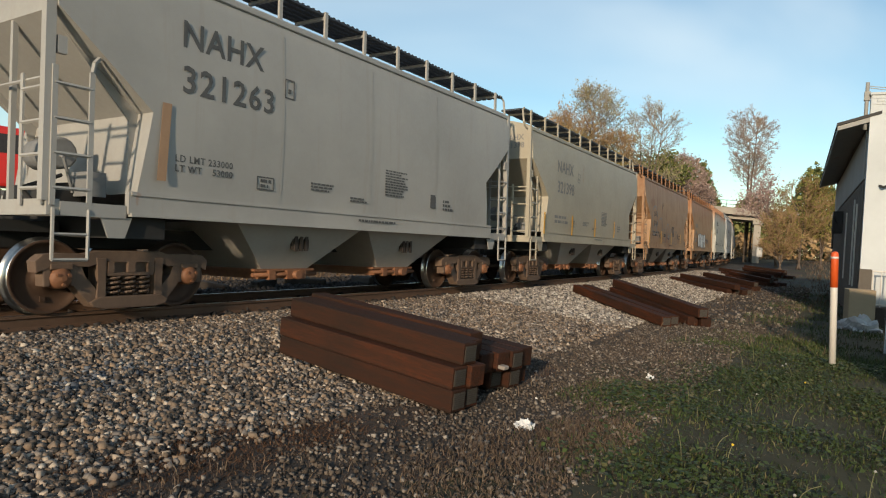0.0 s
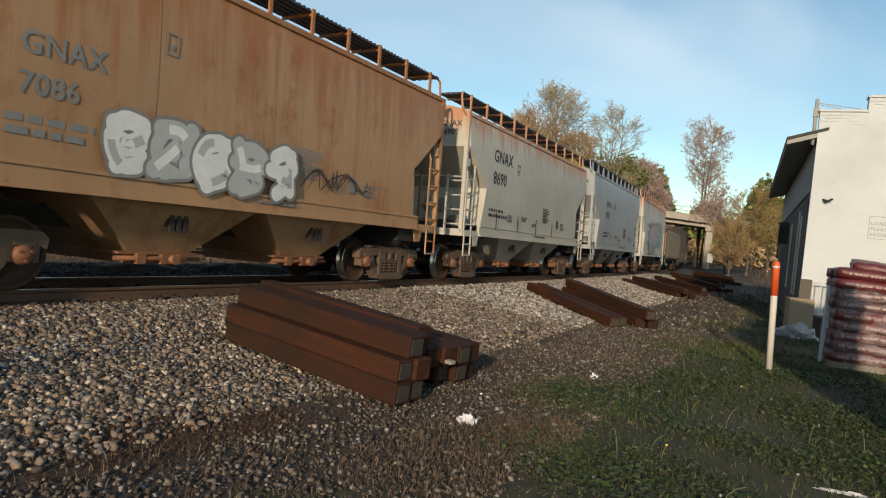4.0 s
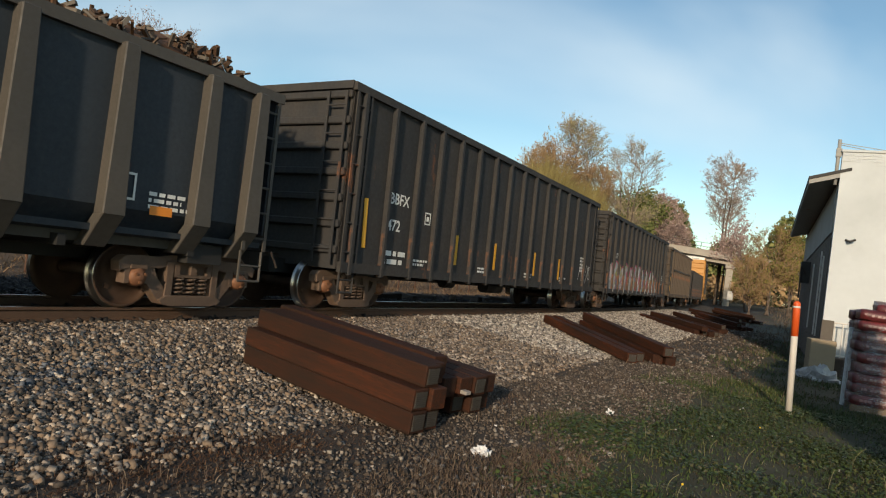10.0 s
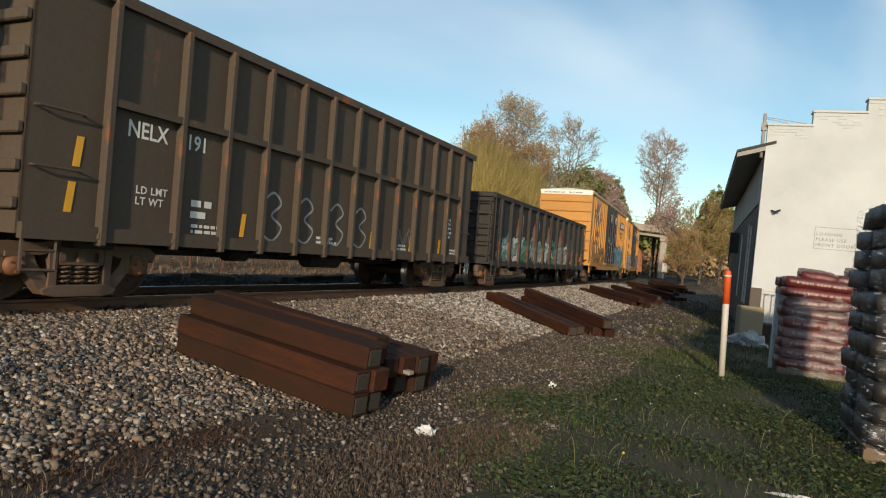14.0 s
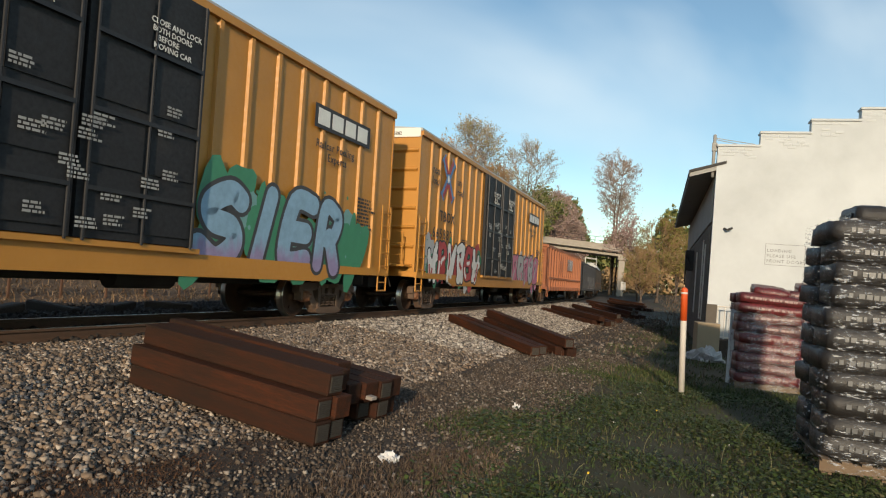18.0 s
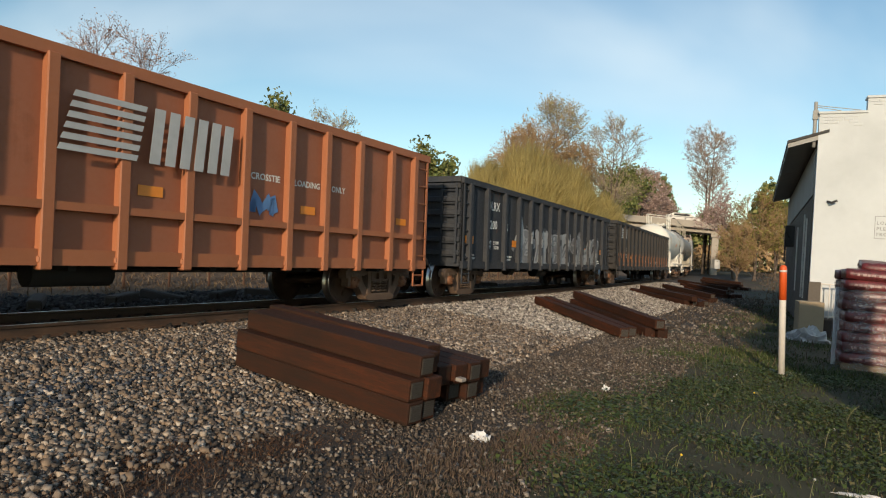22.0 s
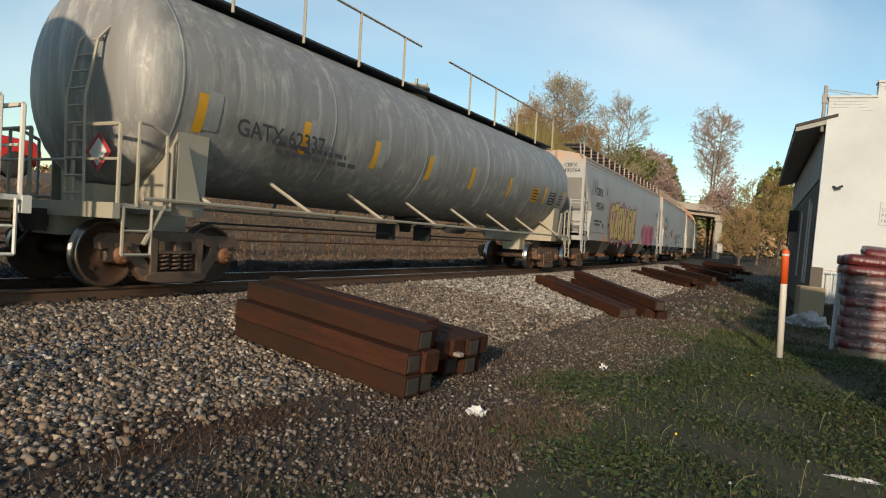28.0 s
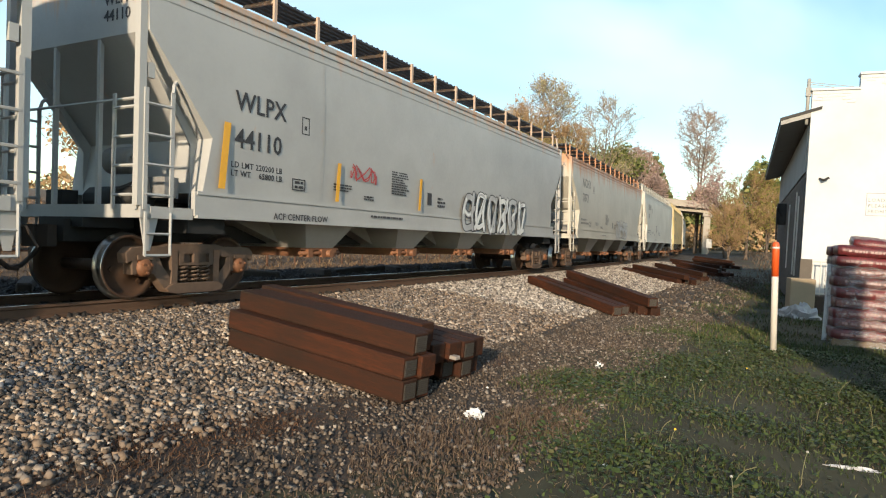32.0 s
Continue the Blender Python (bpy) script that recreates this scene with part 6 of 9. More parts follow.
for k in range(6):
    bars(bm, -h + 5.2 + k * 2.2, 1.28, .5, 2, .05, -1.53, rnd)
tagged(part("stencil_print", bm, M["inkwhite"], c), kind="stuff")

# 17: white tank car
R1, Z1 = 1.48, 2.85
c = tank_car(17, P_TWHITE, "clean white acid tank car with hazard diamonds", R1, Z1, 4, long_rail=False, head=.68, inset=1.9)
h = half_of(17)
bm = bmesh.new()
for x in (-h + 2.4, 1.0, h - 3.3):
    tank_patch(bm, R1, Z1, x, x + .14, -2, 22)
part("reflector", bm, M["yellow"], c, "yellow reflective strips")
bm = bmesh.new()
tank_patch(bm, R1, Z1, -.6, .1, -8, 2, lift=.008)
part("orange_panel", bm, M["orange"], c, "orange panel on the tank")
bm = bmesh.new()
for x in (1.2, 1.85):
    cx, cz = x, 1.80
    prism(bm, [(cx - .27, cz), (cx, cz - .27), (cx + .27, cz), (cx, cz + .27)], -1.52, -1.51)
hz = part("hazard_placard", bm, M["inkwhite"], c, "white diamond hazard placards")
bm = bmesh.new()
for x in (1.2, 1.85):
    for k in range(3):
        box(bm, x - .08, x + .08, -1.526, -1.52, 1.70 + .08 * k, 1.73 + .08 * k)
part("placard_mark", bm, M["ink"], hz)
bm = bmesh.new()
rnd = random.Random(12)
bars(bm, 2.75, 2.95, 1.2, 9, .045, -R1 - .03, rnd)
bars(bm, .9, 3.65, .7, 2, .05, -R1 - .0, rnd)
bars(bm, 2.3, 2.05, .8, 3, .05, -R1 + .04, rnd)
tagged(part("stencil_print", bm, M["ink"], c), kind="stuff")
lettering("contents", "NITRIC ACID", .17, c, 2.9, -R1 + .03, 2.05, M["ink"])
bm = bmesh.new()
box(bm, h - 2.15, h - 1.75, -1.52, -1.48, 1.1, 2.75)
part("side_panel", bm, P_TWHITE, c)

# 18: long grimy grey tank car
R2, Z2 = 1.55, 2.95
c = tank_car(18, P_TGREY, "long grimy grey tank car with yellow strips", R2, Z2, 8, long_rail=True, dome_x=-.3, frame_mat=P_CREAM, head=.68, inset=1.8)
h = half_of(18)
lettering("car_mark", "GATX 62337", .38, c, -7.45, -R2 - .012, 2.30, M["ink"])
bm = bmesh.new()
rnd = random.Random(13)
bars(bm, -h + 3.3, 2.35, 2.6, 2, .08, -R2 + .0, rnd)
tagged(part("stencil_print", bm, M["ink"], c), kind="stuff")
for k in range(8):
    bm = bmesh.new()
    x = (-8.15, -5.9, -3.75, -1.55, .70, 3.2, 6.25, 8.08)[k]
    tank_patch(bm, R2, Z2, x, x + .17, -27, -6)
    tank_patch(bm, R2, Z2, x + .17, x + .44, -25, -4, 1, .006)
    part("reflector", bm, [M["yellow"], M["plate"]], c, "yellow reflective strip beside a pale plate")
for x0, x1, mt, lb in ((5.15, 5.75, "yellow", "yellow notice plate"), (6.75, 7.35, "ink", "dark notice plate"), (7.65, 8.2, "plate", "pale notice plate")):
    bm = bmesh.new()
    tank_patch(bm, R2, Z2, x0, x1, -26, -10, lift=.010)
    plate = part("notice_plate", bm, M[mt], c, lb)
    bm = bmesh.new()
    for k in range(4):
        tank_patch(bm, R2, Z2, x0 + .06, x1 - .06 - .1 * (k % 2), -24 + 3.6 * k, -22.4 + 3.6 * k, lift=.014, n=1)
    tagged(part("notice_print", bm, M["ink"] if mt != "ink" else M["plate"], plate), kind="stuff")
bm = bmesh.new()
X = -h + 1.0
prism(bm, [(-.75, 1.55), (-.48, 1.82), (-.75, 2.09), (-1.02, 1.82)], X - .25, X - .24, "x", 0)
prism(bm, [(-.75, 1.63), (-.56, 1.82), (-.75, 2.01), (-.94, 1.82)], X - .255, X - .25, "x", 1)
part("hazard_placard", bm, [M["g_red"], M["inkwhite"]], c, "red-bordered diamond hazard placard")
lettering("end_lettering", "GATX 62337", .26, c, -h + .98, 1.1, 3.0, M["ink"], side="end")

# 19 to 24: long covered hoppers
c = hop(19, P_LGREY, "light grey long covered hopper car with yellow graffiti", "CBFX", "490764", "ink", bays=3, size=.46, mx=2.72, mz=3.08, dz=.60, top=4.42, cut=1.2, sill_z=1.2, hop_paint=P_GREY_HOP)
graffiti(c, -4.85, 1.05, 1.22, 3.0, -1.61, 7, ["g_gold"], "g_dark", 71, cloud=["g_rose", "g_pink", "g_pink", "g_pink"], weight=.38, lean=.05, spread=1.05, label="yellow block-letter graffiti with pink cloud")
graffiti(c, 3.75, 7.1, 1.22, 2.25, -1.61, 5, ["g_pink", "g_rose"], "g_rose", 72, cloud=["g_pink", "g_pink", "g_rose"], weight=.26, label="pink graffiti lettering")
scrawl(c, 8.0, 8.7, 2.9, 3.3, -1.58, "ink", 20, .02)
scrawl(c, -8.3, -7.3, 2.9, 3.9, -1.60, "inkgrey", 25, .025, 3, "thin grey sprayed tag")
for x in (-6.4, -1.2, 2.4, 5.6):
    bm = bmesh.new()
    box(bm, x, x + .5, -1.622, -1.618, 1.15, 1.35)
    part("reflector", bm, M["orange"], c, "orange reflective patch")
c = hop(20, P_LGREY, "light grey long covered hopper car with small tags", "WLPX", "44110", "ink", load="LD LMT 220200 LB\nLT WT    65800 LB", bays=4, size=.42, mx=2.5, mz=2.86, dz=.57, top=4.42, cut=1.15, sill_z=1.2, square=(1.55, 2.72), hop_paint=P_GREY_HOP)
graffiti(c, .7, 5.3, 1.15, 2.3, -1.605, 6, ["g_silver", "g_white"], "ink", 81, weight=.2, label="black and silver graffiti lettering")
scrawl(c, -4.2, -3.1, 2.0, 2.4, -1.58, "g_red", 21, .03, 3, "red sprayed tag")
strips(c, [(-7.48, 1.63)], -1.592, h=1.0, lean=.1, w=.13)
strips(c, [(-4.65, 1.62), (-1.55, 1.62)], -1.60, h=.72, lean=.06)
lettering("builder_name", "ACF CENTER FLOW", .15, c, -6.28, -1.592, 1.22, M["ink"], spacing=1.08)
c = hop(21, P_WRUST, "off-white covered hopper car with brown stains", "NCHX", "7873", "inkgrey", bays=3, hop_paint=P_GREY_HOP)
graffiti(c, .5, 3.5, 1.3, 2.2, -1.60, 4, ["g_silver"], "inkgrey", 91, weight=.2, label="faded grey graffiti")
c = hop(22, P_LWHITE, "off-white covered hopper car", "NAHX", "471", "inkgrey", bays=3, hop_paint=P_GREY_HOP)
c = hop(23, P_YELL, "pale yellow covered hopper car", "NAHX", "480", "inkgrey", bays=3, hop_paint=P_GREY_HOP)
c = hop(24, P_LWHITE, "white covered hopper car at the far end", "NAHX", "512", "inkgrey", bays=3, hop_paint=P_GREY_HOP)

# ---- ground ----
RAD = 1 / CURVE
MID = L0 * (TRACK_D + RAD)


def line_coords(x, y):
    """s and offset to the right of the line, for arrays of plan points."""
    dx, dy = x - MID.x, y - MID.y
    off = np.hypot(dx, dy) - RAD
    ax, ay = -L0.x, -L0.y
    s = np.arctan2(dx * F0.x + dy * F0.y, dx * ax + dy * ay) * RAD
    return s, off


def smooth(a, b, x):
    t = np.clip((x - a) / (b - a), 0, 1)
    return t * t * (3 - 2 * t)


def ground_z(x, y):
    s, off = line_coords(x, y)
    near = np.abs(s) < 400
    z = 0.20 * (1 - smooth(2.3, 5.4, off)) * smooth(-4.4, -2.6, off)
    z = z + np.clip(off, -2.4, 2.4) * math.sin(radians(CANT)) * (1 - smooth(1.7, 3.6, np.abs(off)))
    z = z + 1.9 * smooth(6.3, 13.5, -off) + 1.5 * smooth(16, 50, -off)
    z = z + 1.1 * smooth(45, 105, s) * smooth(3.5, 9, off)
    z = z + 0.035 * np.sin(x * 1.7 + 0.6 * y) * np.sin(y * 1.3) * smooth(4.8, 6.5, off)
    return np.where(near, z, 0.0)


def axis_steps(lo, hi, fine0, fine1, step):
    a = list(np.arange(fine0, fine1 + 1e-6, step))
    d, v = step, fine1
    while v < hi:
        d *= 1.28
        v += d
        a.append(min(v, hi))
    d, v = step, fine0
    while v > lo:
        d *= 1.28
        v -= d
        a.insert(0, max(v, lo))
    return np.array(sorted(set(a)))


M["ballast_bed"] = plain("ballast_bed", (0.062, 0.050, 0.041), 0.9, 0, 0.6, 22, 0.9)
# near-black: oil staining, with the train's shade put into the colour
M["oily_shade_bed"] = plain("oily_shade_ballast_bed", (0.018, 0.016, 0.014), 0.9, 0, 0.5, 22, 0.9)
M["dirt"] = plain("gravelly_dirt", (0.050, 0.037, 0.028), 0.95, 0, 0.6, 30, 1.0)
M["soil"] = plain("grassy_soil", (0.042, 0.039, 0.018), 0.95, 0, 0.5, 6, 0.7)
M["bank"] = plain("dry_bank", (0.13, 0.088, 0.055), 0.95, 0, 0.5, 5, 0.8)
gx, gy = axis_steps(-900, 900, -12, 18, 0.3), axis_steps(-500, 1500, -1, 32, 0.3)
GX, GY = np.meshgrid(gx, gy)
GZ = ground_z(GX, GY)
nxg, nyg = len(gx), len(gy)
idx = np.arange(nxg * nyg).reshape(nyg, nxg)
quads = np.stack([idx[:-1, :-1], idx[:-1, 1:], idx[1:, 1:], idx[1:, :-1]], -1).reshape(-1, 4)
me = bpy.data.meshes.new("ground")
me.from_pydata(np.stack([GX, GY, GZ], -1).reshape(-1, 3).tolist(), [], quads.tolist())
cx, cy = (GX[:-1, :-1] + GX[1:, 1:]) / 2, (GY[:-1, :-1] + GY[1:, 1:]) / 2
cs, co = line_coords(cx, cy)
wob = co + 0.35 * np.sin(cs * 0.9) + 0.25 * np.sin(cs * 2.3 + 1) + 0.2 * np.sin(cx * 3.1)
# 4 is the bed darkened as train shade, out to the far bank
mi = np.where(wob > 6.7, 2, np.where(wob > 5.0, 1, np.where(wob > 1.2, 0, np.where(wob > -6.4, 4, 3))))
mi = np.where((wob > 5.6) & (wob < 6.9) & (cs > 26), 1, mi)
me.polygons.foreach_set("material_index", mi.reshape(-1).astype(np.int32))
me.polygons.foreach_set("use_smooth", np.ones(len(me.polygons), dtype=bool))
for n in ("ballast_bed", "dirt", "soil", "bank", "oily_shade_bed"):
    me.materials.append(M[n])
tagged(new("ground", me), "ground of ballast, gravelly dirt and grass", "ground", kind="structure")

CHIP = np.array([(a, b, c) for a in (-.62, .62) for b in (-.62, .62) for c in (-.62, .62)])
CHIPF = np.array([(0, 1, 3), (0, 3, 2), (4, 6, 7), (4, 7, 5), (0, 4, 5), (0, 5, 1), (2, 3, 7), (2, 7, 6), (0, 2, 6), (0, 6, 4), (1, 5, 7), (1, 7, 3)])


def mesh_from(name, verts, faces, mat):
    me = bpy.data.meshes.new(name)
    me.vertices.add(len(verts))
    me.vertices.foreach_set("co", np.asarray(verts, dtype=np.float32).reshape(-1))
    k = faces.shape[1]
    me.loops.add(faces.size)
    me.loops.foreach_set("vertex_index", faces.reshape(-1).astype(np.int32))
    me.polygons.add(len(faces))
    me.polygons.foreach_set("loop_start", np.arange(0, faces.size, k, dtype=np.int32))
    me.update(calc_edges=True)
    me.materials.append(mat)
    return me


def stones(name, n, s0, s1, o0, o1, r0, r1, mat, seed, label, lift=0.35, power=1.0, bare=True, only=None):
    rg = np.random.default_rng(seed)
    s = s0 + (s1 - s0) * rg.random(n) ** power
    off = o0 + (o1 - o0) * rg.random(n)
    th = CURVE * s
    px = L0.x * TRACK_D + F0.x * np.sin(th) / CURVE + L0.x * (1 - np.cos(th)) / CURVE
    py = L0.y * TRACK_D + F0.y * np.sin(th) / CURVE + L0.y * (1 - np.cos(th)) / CURVE
    a = H0 - th
    x, y = px + off * np.cos(a), py - off * np.sin(a)
    if bare:
        keep = ~in_patch(x, y) | (rg.random(n) < .24)
        x, y = x[keep], y[keep]
        n = len(x)
    if only:
        keep = in_patch(x, y, 1.0, only)
        x, y = x[keep], y[keep]
        n = len(x)
    z = ground_z(x, y)
    r = r0 + (r1 - r0) * rg.random(n) ** 1.6
    v = CHIP[None] * (0.55 + 0.9 * rg.random((n, 8, 3))) * r[:, None, None]
    v = v * (0.65 + 0.7 * rg.random((n, 1, 3)))
    ang = rg.random((n, 3)) * 6.28
    for ax in range(3):
        c, sn = np.cos(ang[:, ax])[:, None], np.sin(ang[:, ax])[:, None]
        i, j = (ax + 1) % 3, (ax + 2) % 3
        vi, vj = v[..., i] * c - v[..., j] * sn, v[..., i] * sn + v[..., j] * c
        v[..., i], v[..., j] = vi, vj
    v = v + np.stack([x, y, z + r * lift * (2 * rg.random(n) - 0.2)], -1)[:, None]
    f = (CHIPF[None] + 8 * np.arange(n)[:, None, None]).reshape(-1, 3)
    return tagged(new(name, mesh_from(name, v.reshape(-1, 3), f, mat)), label, "ballast", kind="stuff")


# bare dirt and leaf-litter patches at the foot of the ballast: x, y, half-length, half-width, turn
PATCHES = [(-.70, 5.60, .85, .30, 52), (-1.75, 4.15, .6, .2, 35), (2.65, 11.9, 2.6, .36, 56), (-1.50, 4.92, .75, .36, 45), (.9, 7.9, .9, .22, 54), (6.2, 17.5, 2.5, .4, 58)]


BLUE_STONE = [(-2.95, 6.55, .75, .26, 60), (-3.1, 5.7, .35, .25, 20), (-1.5, 7.6, .3, .15, 50)]


def in_patch(x, y, grow=1.0, spots=None):
    inside = np.zeros(np.shape(x), dtype=bool)
    for px, py, a, b, turn in (spots or PATCHES):
        c, sn = math.cos(radians(turn)), math.sin(radians(turn))
        u, w = (x - px) * c + (y - py) * sn, -(x - px) * sn + (y - py) * c
        wobble = 1 + .25 * np.sin(5 * x + 3 * y) + .2 * np.sin(9 * y - 4 * x)
        inside |= (u / a) ** 2 + (w / b) ** 2 < grow * wobble
    return inside


M["stone"] = per_island("ballast_stone", [(0, (0.030, 0.027, 0.028)), (0.22, (0.11, 0.085, 0.065)), (0.5, (0.28, 0.195, 0.13)), (0.72, (0.16, 0.145, 0.135)), (0.9, (0.42, 0.33, 0.25)), (1, (0.58, 0.50, 0.41))], 0.85, 0.3)
M["stone5"] = per_island("clean_ballast_stone", [(0, (0.07, 0.062, 0.058)), (0.25, (0.22, 0.185, 0.155)), (0.55, (0.38, 0.32, 0.26)), (0.8, (0.50, 0.44, 0.37)), (1, (0.64, 0.58, 0.50))], 0.85, 0.25)
# oil-dark stones whose colour also carries the shade under and behind the train
M["stone4"] = per_island("oily_shade_ballast", [(0, (0.012, 0.011, 0.011)), (0.7, (0.030, 0.026, 0.024)), (1, (0.06, 0.05, 0.045))], 0.8, 0.3)
M["stone2"] = per_island("path_stone", [(0, (0.035, 0.028, 0.023)), (0.5, (0.10, 0.075, 0.057)), (0.85, (0.18, 0.145, 0.115)), (1, (0.36, 0.31, 0.26))], 0.9, 0.4)
stones("ballast", 88000, -1, 14, 0.95, 5.35, 0.011, 0.036, M["stone"], 1, "coarse grey and tan crushed-stone ballast", power=0.9)
stones("ballast", 76000, 13, 50, 0.95, 5.3, 0.020, 0.050, M["stone5"], 2, "coarse grey and tan crushed-stone ballast", power=1.2)
stones("ballast", 36000, -2, 50, -6.2, 0.95, 0.03, 0.065, M["stone4"], 3, "ballast between and beyond the rails, darkened as train shade")
M["stone3"] = per_island("slate_stone", [(0, (0.025, 0.028, 0.036)), (0.6, (0.075, 0.085, 0.105)), (1, (0.18, 0.19, 0.21))], 0.8, 0.3)
stones("slate_ballast", 14000, -1, 10, 2.0, 5.0, 0.011, 0.034, M["stone3"], 7, "patch of dark slate-blue ballast stones", lift=0.6, bare=False, only=BLUE_STONE)
stones("path_stone", 40000, -1, 16, 4.7, 7.6, 0.005, 0.024, M["stone2"], 4, "small stones strewn over the dirt path")
stones("path_stone", 4000, 14, 40, 4.9, 8.0, 0.01, 0.05, M["stone2"], 5, "small stones strewn over the dirt path")

# ---- grass, dry grass, weeds ----
def blades(name, n, pick, h0, h1, w, mat, seed, label, lean=0.5):
    rg = np.random.default_rng(seed)
    x, y = pick(rg, n)
    n = len(x)
    z = ground_z(x, y) - 0.01
    h = h0 + (h1 - h0) * rg.random(n) ** 1.8
    a = rg.random(n) * 6.28
    dx, dy = np.cos(a), np.sin(a)
    b = rg.random(n) * 6.28
    l = lean * h * rg.random(n)
    base = np.stack([x, y, z], -1)
    wv = np.stack([dx, dy, 0 * x], -1) * (w * (0.6 + 0.8 * rg.random(n)))[:, None]
    mid = base + np.stack([np.cos(b) * l * .35, np.sin(b) * l * .35, h * .6], -1)
    tip = base + np.stack([np.cos(b) * l, np.sin(b) * l, h], -1)
    v = np.stack([base - wv, base + wv, mid + wv * .7, mid - wv * .7, tip], 1).reshape(-1, 3)
    k = 5 * np.arange(n)[:, None]
    f = np.concatenate([k + np.array([[0, 1, 2]]), k + np.array([[0, 2, 3]]), k + np.array([[3, 2, 4]])], 0)
    return tagged(new(name, mesh_from(name, v, f, mat)), label, "grass", kind="stuff")


def in_band(o0, o1, s0, s1, soft=0.5, patch=0.0, sp=1.0):
    def pick(rg, n):
        s = s0 + (s1 - s0) * rg.random(n) ** sp
        off = o0 + (o1 - o0) * rg.random(n)
        th = CURVE * s
        px = L0.x * TRACK_D + F0.x * np.sin(th) / CURVE + L0.x * (1 - np.cos(th)) / CURVE
        py = L0.y * TRACK_D + F0.y * np.sin(th) / CURVE + L0.y * (1 - np.cos(th)) / CURVE
        a = H0 - th
        x, y = px + off * np.cos(a), py - off * np.sin(a)
        edge = off - o0 + soft * (np.sin(s * 1.1) * .6 + np.sin(s * 2.7 + 1) * .4)
        keep = rg.random(n) < np.clip(edge / (soft + 1e-6), 0, 1)
        if patch:
            q = np.sin(x * 1.9 + 1.3 * np.sin(y * 1.1)) * np.sin(y * 1.6 + 0.8 * np.sin(x * 2.3))
            keep &= rg.random(n) < np.clip(0.55 + patch * q, 0.05, 1)
        return x[keep], y[keep]
    return pick


M["grass"] = per_island("grass_blade", [(0, (0.022, 0.037, 0.009)), (0.5, (0.042, 0.065, 0.014)), (0.8, (0.070, 0.094, 0.022)), (1, (0.13, 0.11, 0.05))], 0.6, 0.1)
M["drygrass"] = per_island("dry_grass_blade", [(0, (0.055, 0.035, 0.026)), (0.5, (0.10, 0.068, 0.048)), (1, (0.18, 0.13, 0.085))], 0.8, 0.1)
M["brush"] = per_island("bank_brush", [(0, (0.10, 0.06, 0.035)), (0.5, (0.20, 0.125, 0.07)), (1, (0.32, 0.22, 0.13))], 0.85, 0.1)
blades("grass", 170000, in_band(6.4, 12.0, 1.0, 14, 1.5, 0.50, 0.9), 0.015, 0.075, 0.005, M["grass"], 11, "short green grass and clover", 0.9)
blades("grass", 45000, in_band(6.8, 12.5, 12, 34, 1.2, 0.6, 1.3), 0.02, 0.10, 0.009, M["grass"], 12, "short green grass further off", 0.9)
blades("dry_grass", 9000, in_band(5.3, 7.2, 0.5, 12, 0.5, 0.8), 0.02, 0.10, 0.004, M["drygrass"], 13, "thin dead grass on the dirt", 1.1)
blades("dry_grass", 6000, in_band(5.0, 9.5, 12, 60, 0.5, 0.7), 0.04, 0.22, 0.008, M["drygrass"], 14, "dead grass beside the path", 0.9)
blades("bank_brush", 40000, in_band(-14, -6.4, -2, 60, 0.01), 0.04, 0.26, 0.012, M["brush"], 15, "dry brown brush on the far bank", 3.0)
blades("weeds", 5000, in_band(8.0, 14, 26, 100, 0.5, 0.6), 0.1, 0.45, 0.020, M["drygrass"], 16, "tall dead weeds along the line", 0.8)


def in_spots(spots):
    def pick(rg, n):
        k = rg.integers(0, len(spots), n)
        q = np.array(spots)[k]
        a, r = rg.random(n) * 6.28, np.sqrt(rg.random(n)) * 1.15
        u, w = q[:, 2] * r * np.cos(a), q[:, 3] * r * np.sin(a)
        c, sn = np.cos(np.radians(q[:, 4])), np.sin(np.radians(q[:, 4]))
        return q[:, 0] + u * c - w * sn, q[:, 1] + u * sn + w * c
    return pick


M["litter"] = per_island("dead_leaf_litter", [(0, (0.035, 0.018, 0.011)), (0.6, (0.085, 0.040, 0.020)), (1, (0.15, 0.085, 0.045))], 0.85, 0.1)
blades("leaf_litter", 5000, in_spots([(-1.50, 4.92, .95, .5, 45), (-1.50, 4.92, .8, .4, 45), (-2.2, 4.5, .5, .3, 40)]), 0.01, 0.05, 0.006, M["litter"], 17, "reddish dead leaves and needles", 2.5)
blades("dry_grass", 7000, in_spots([(.75, 5.4, .75, .45, 50), (1.25, 5.7, .5, .35, 50), (.3, 4.6, .6, .5, 50)]), 0.02, 0.085, 0.004, M["drygrass"], 18, "patch of purplish dead grass", 1.2)


blades("leaf_litter", 16000, in_spots(PATCHES + [(-.70, 5.60, 1.1, .5, 52), (.1, 5.0, 1.2, .5, 45)]), 0.006, 0.03, 0.005, M["litter"], 23, "dead leaves and needles on the bare dirt", 3.5)
M["thatch"] = per_island("dead_straw", [(0, (0.05, 0.035, 0.022)), (0.6, (0.11, 0.08, 0.046)), (1, (0.22, 0.175, 0.11))], 0.85, 0.1)


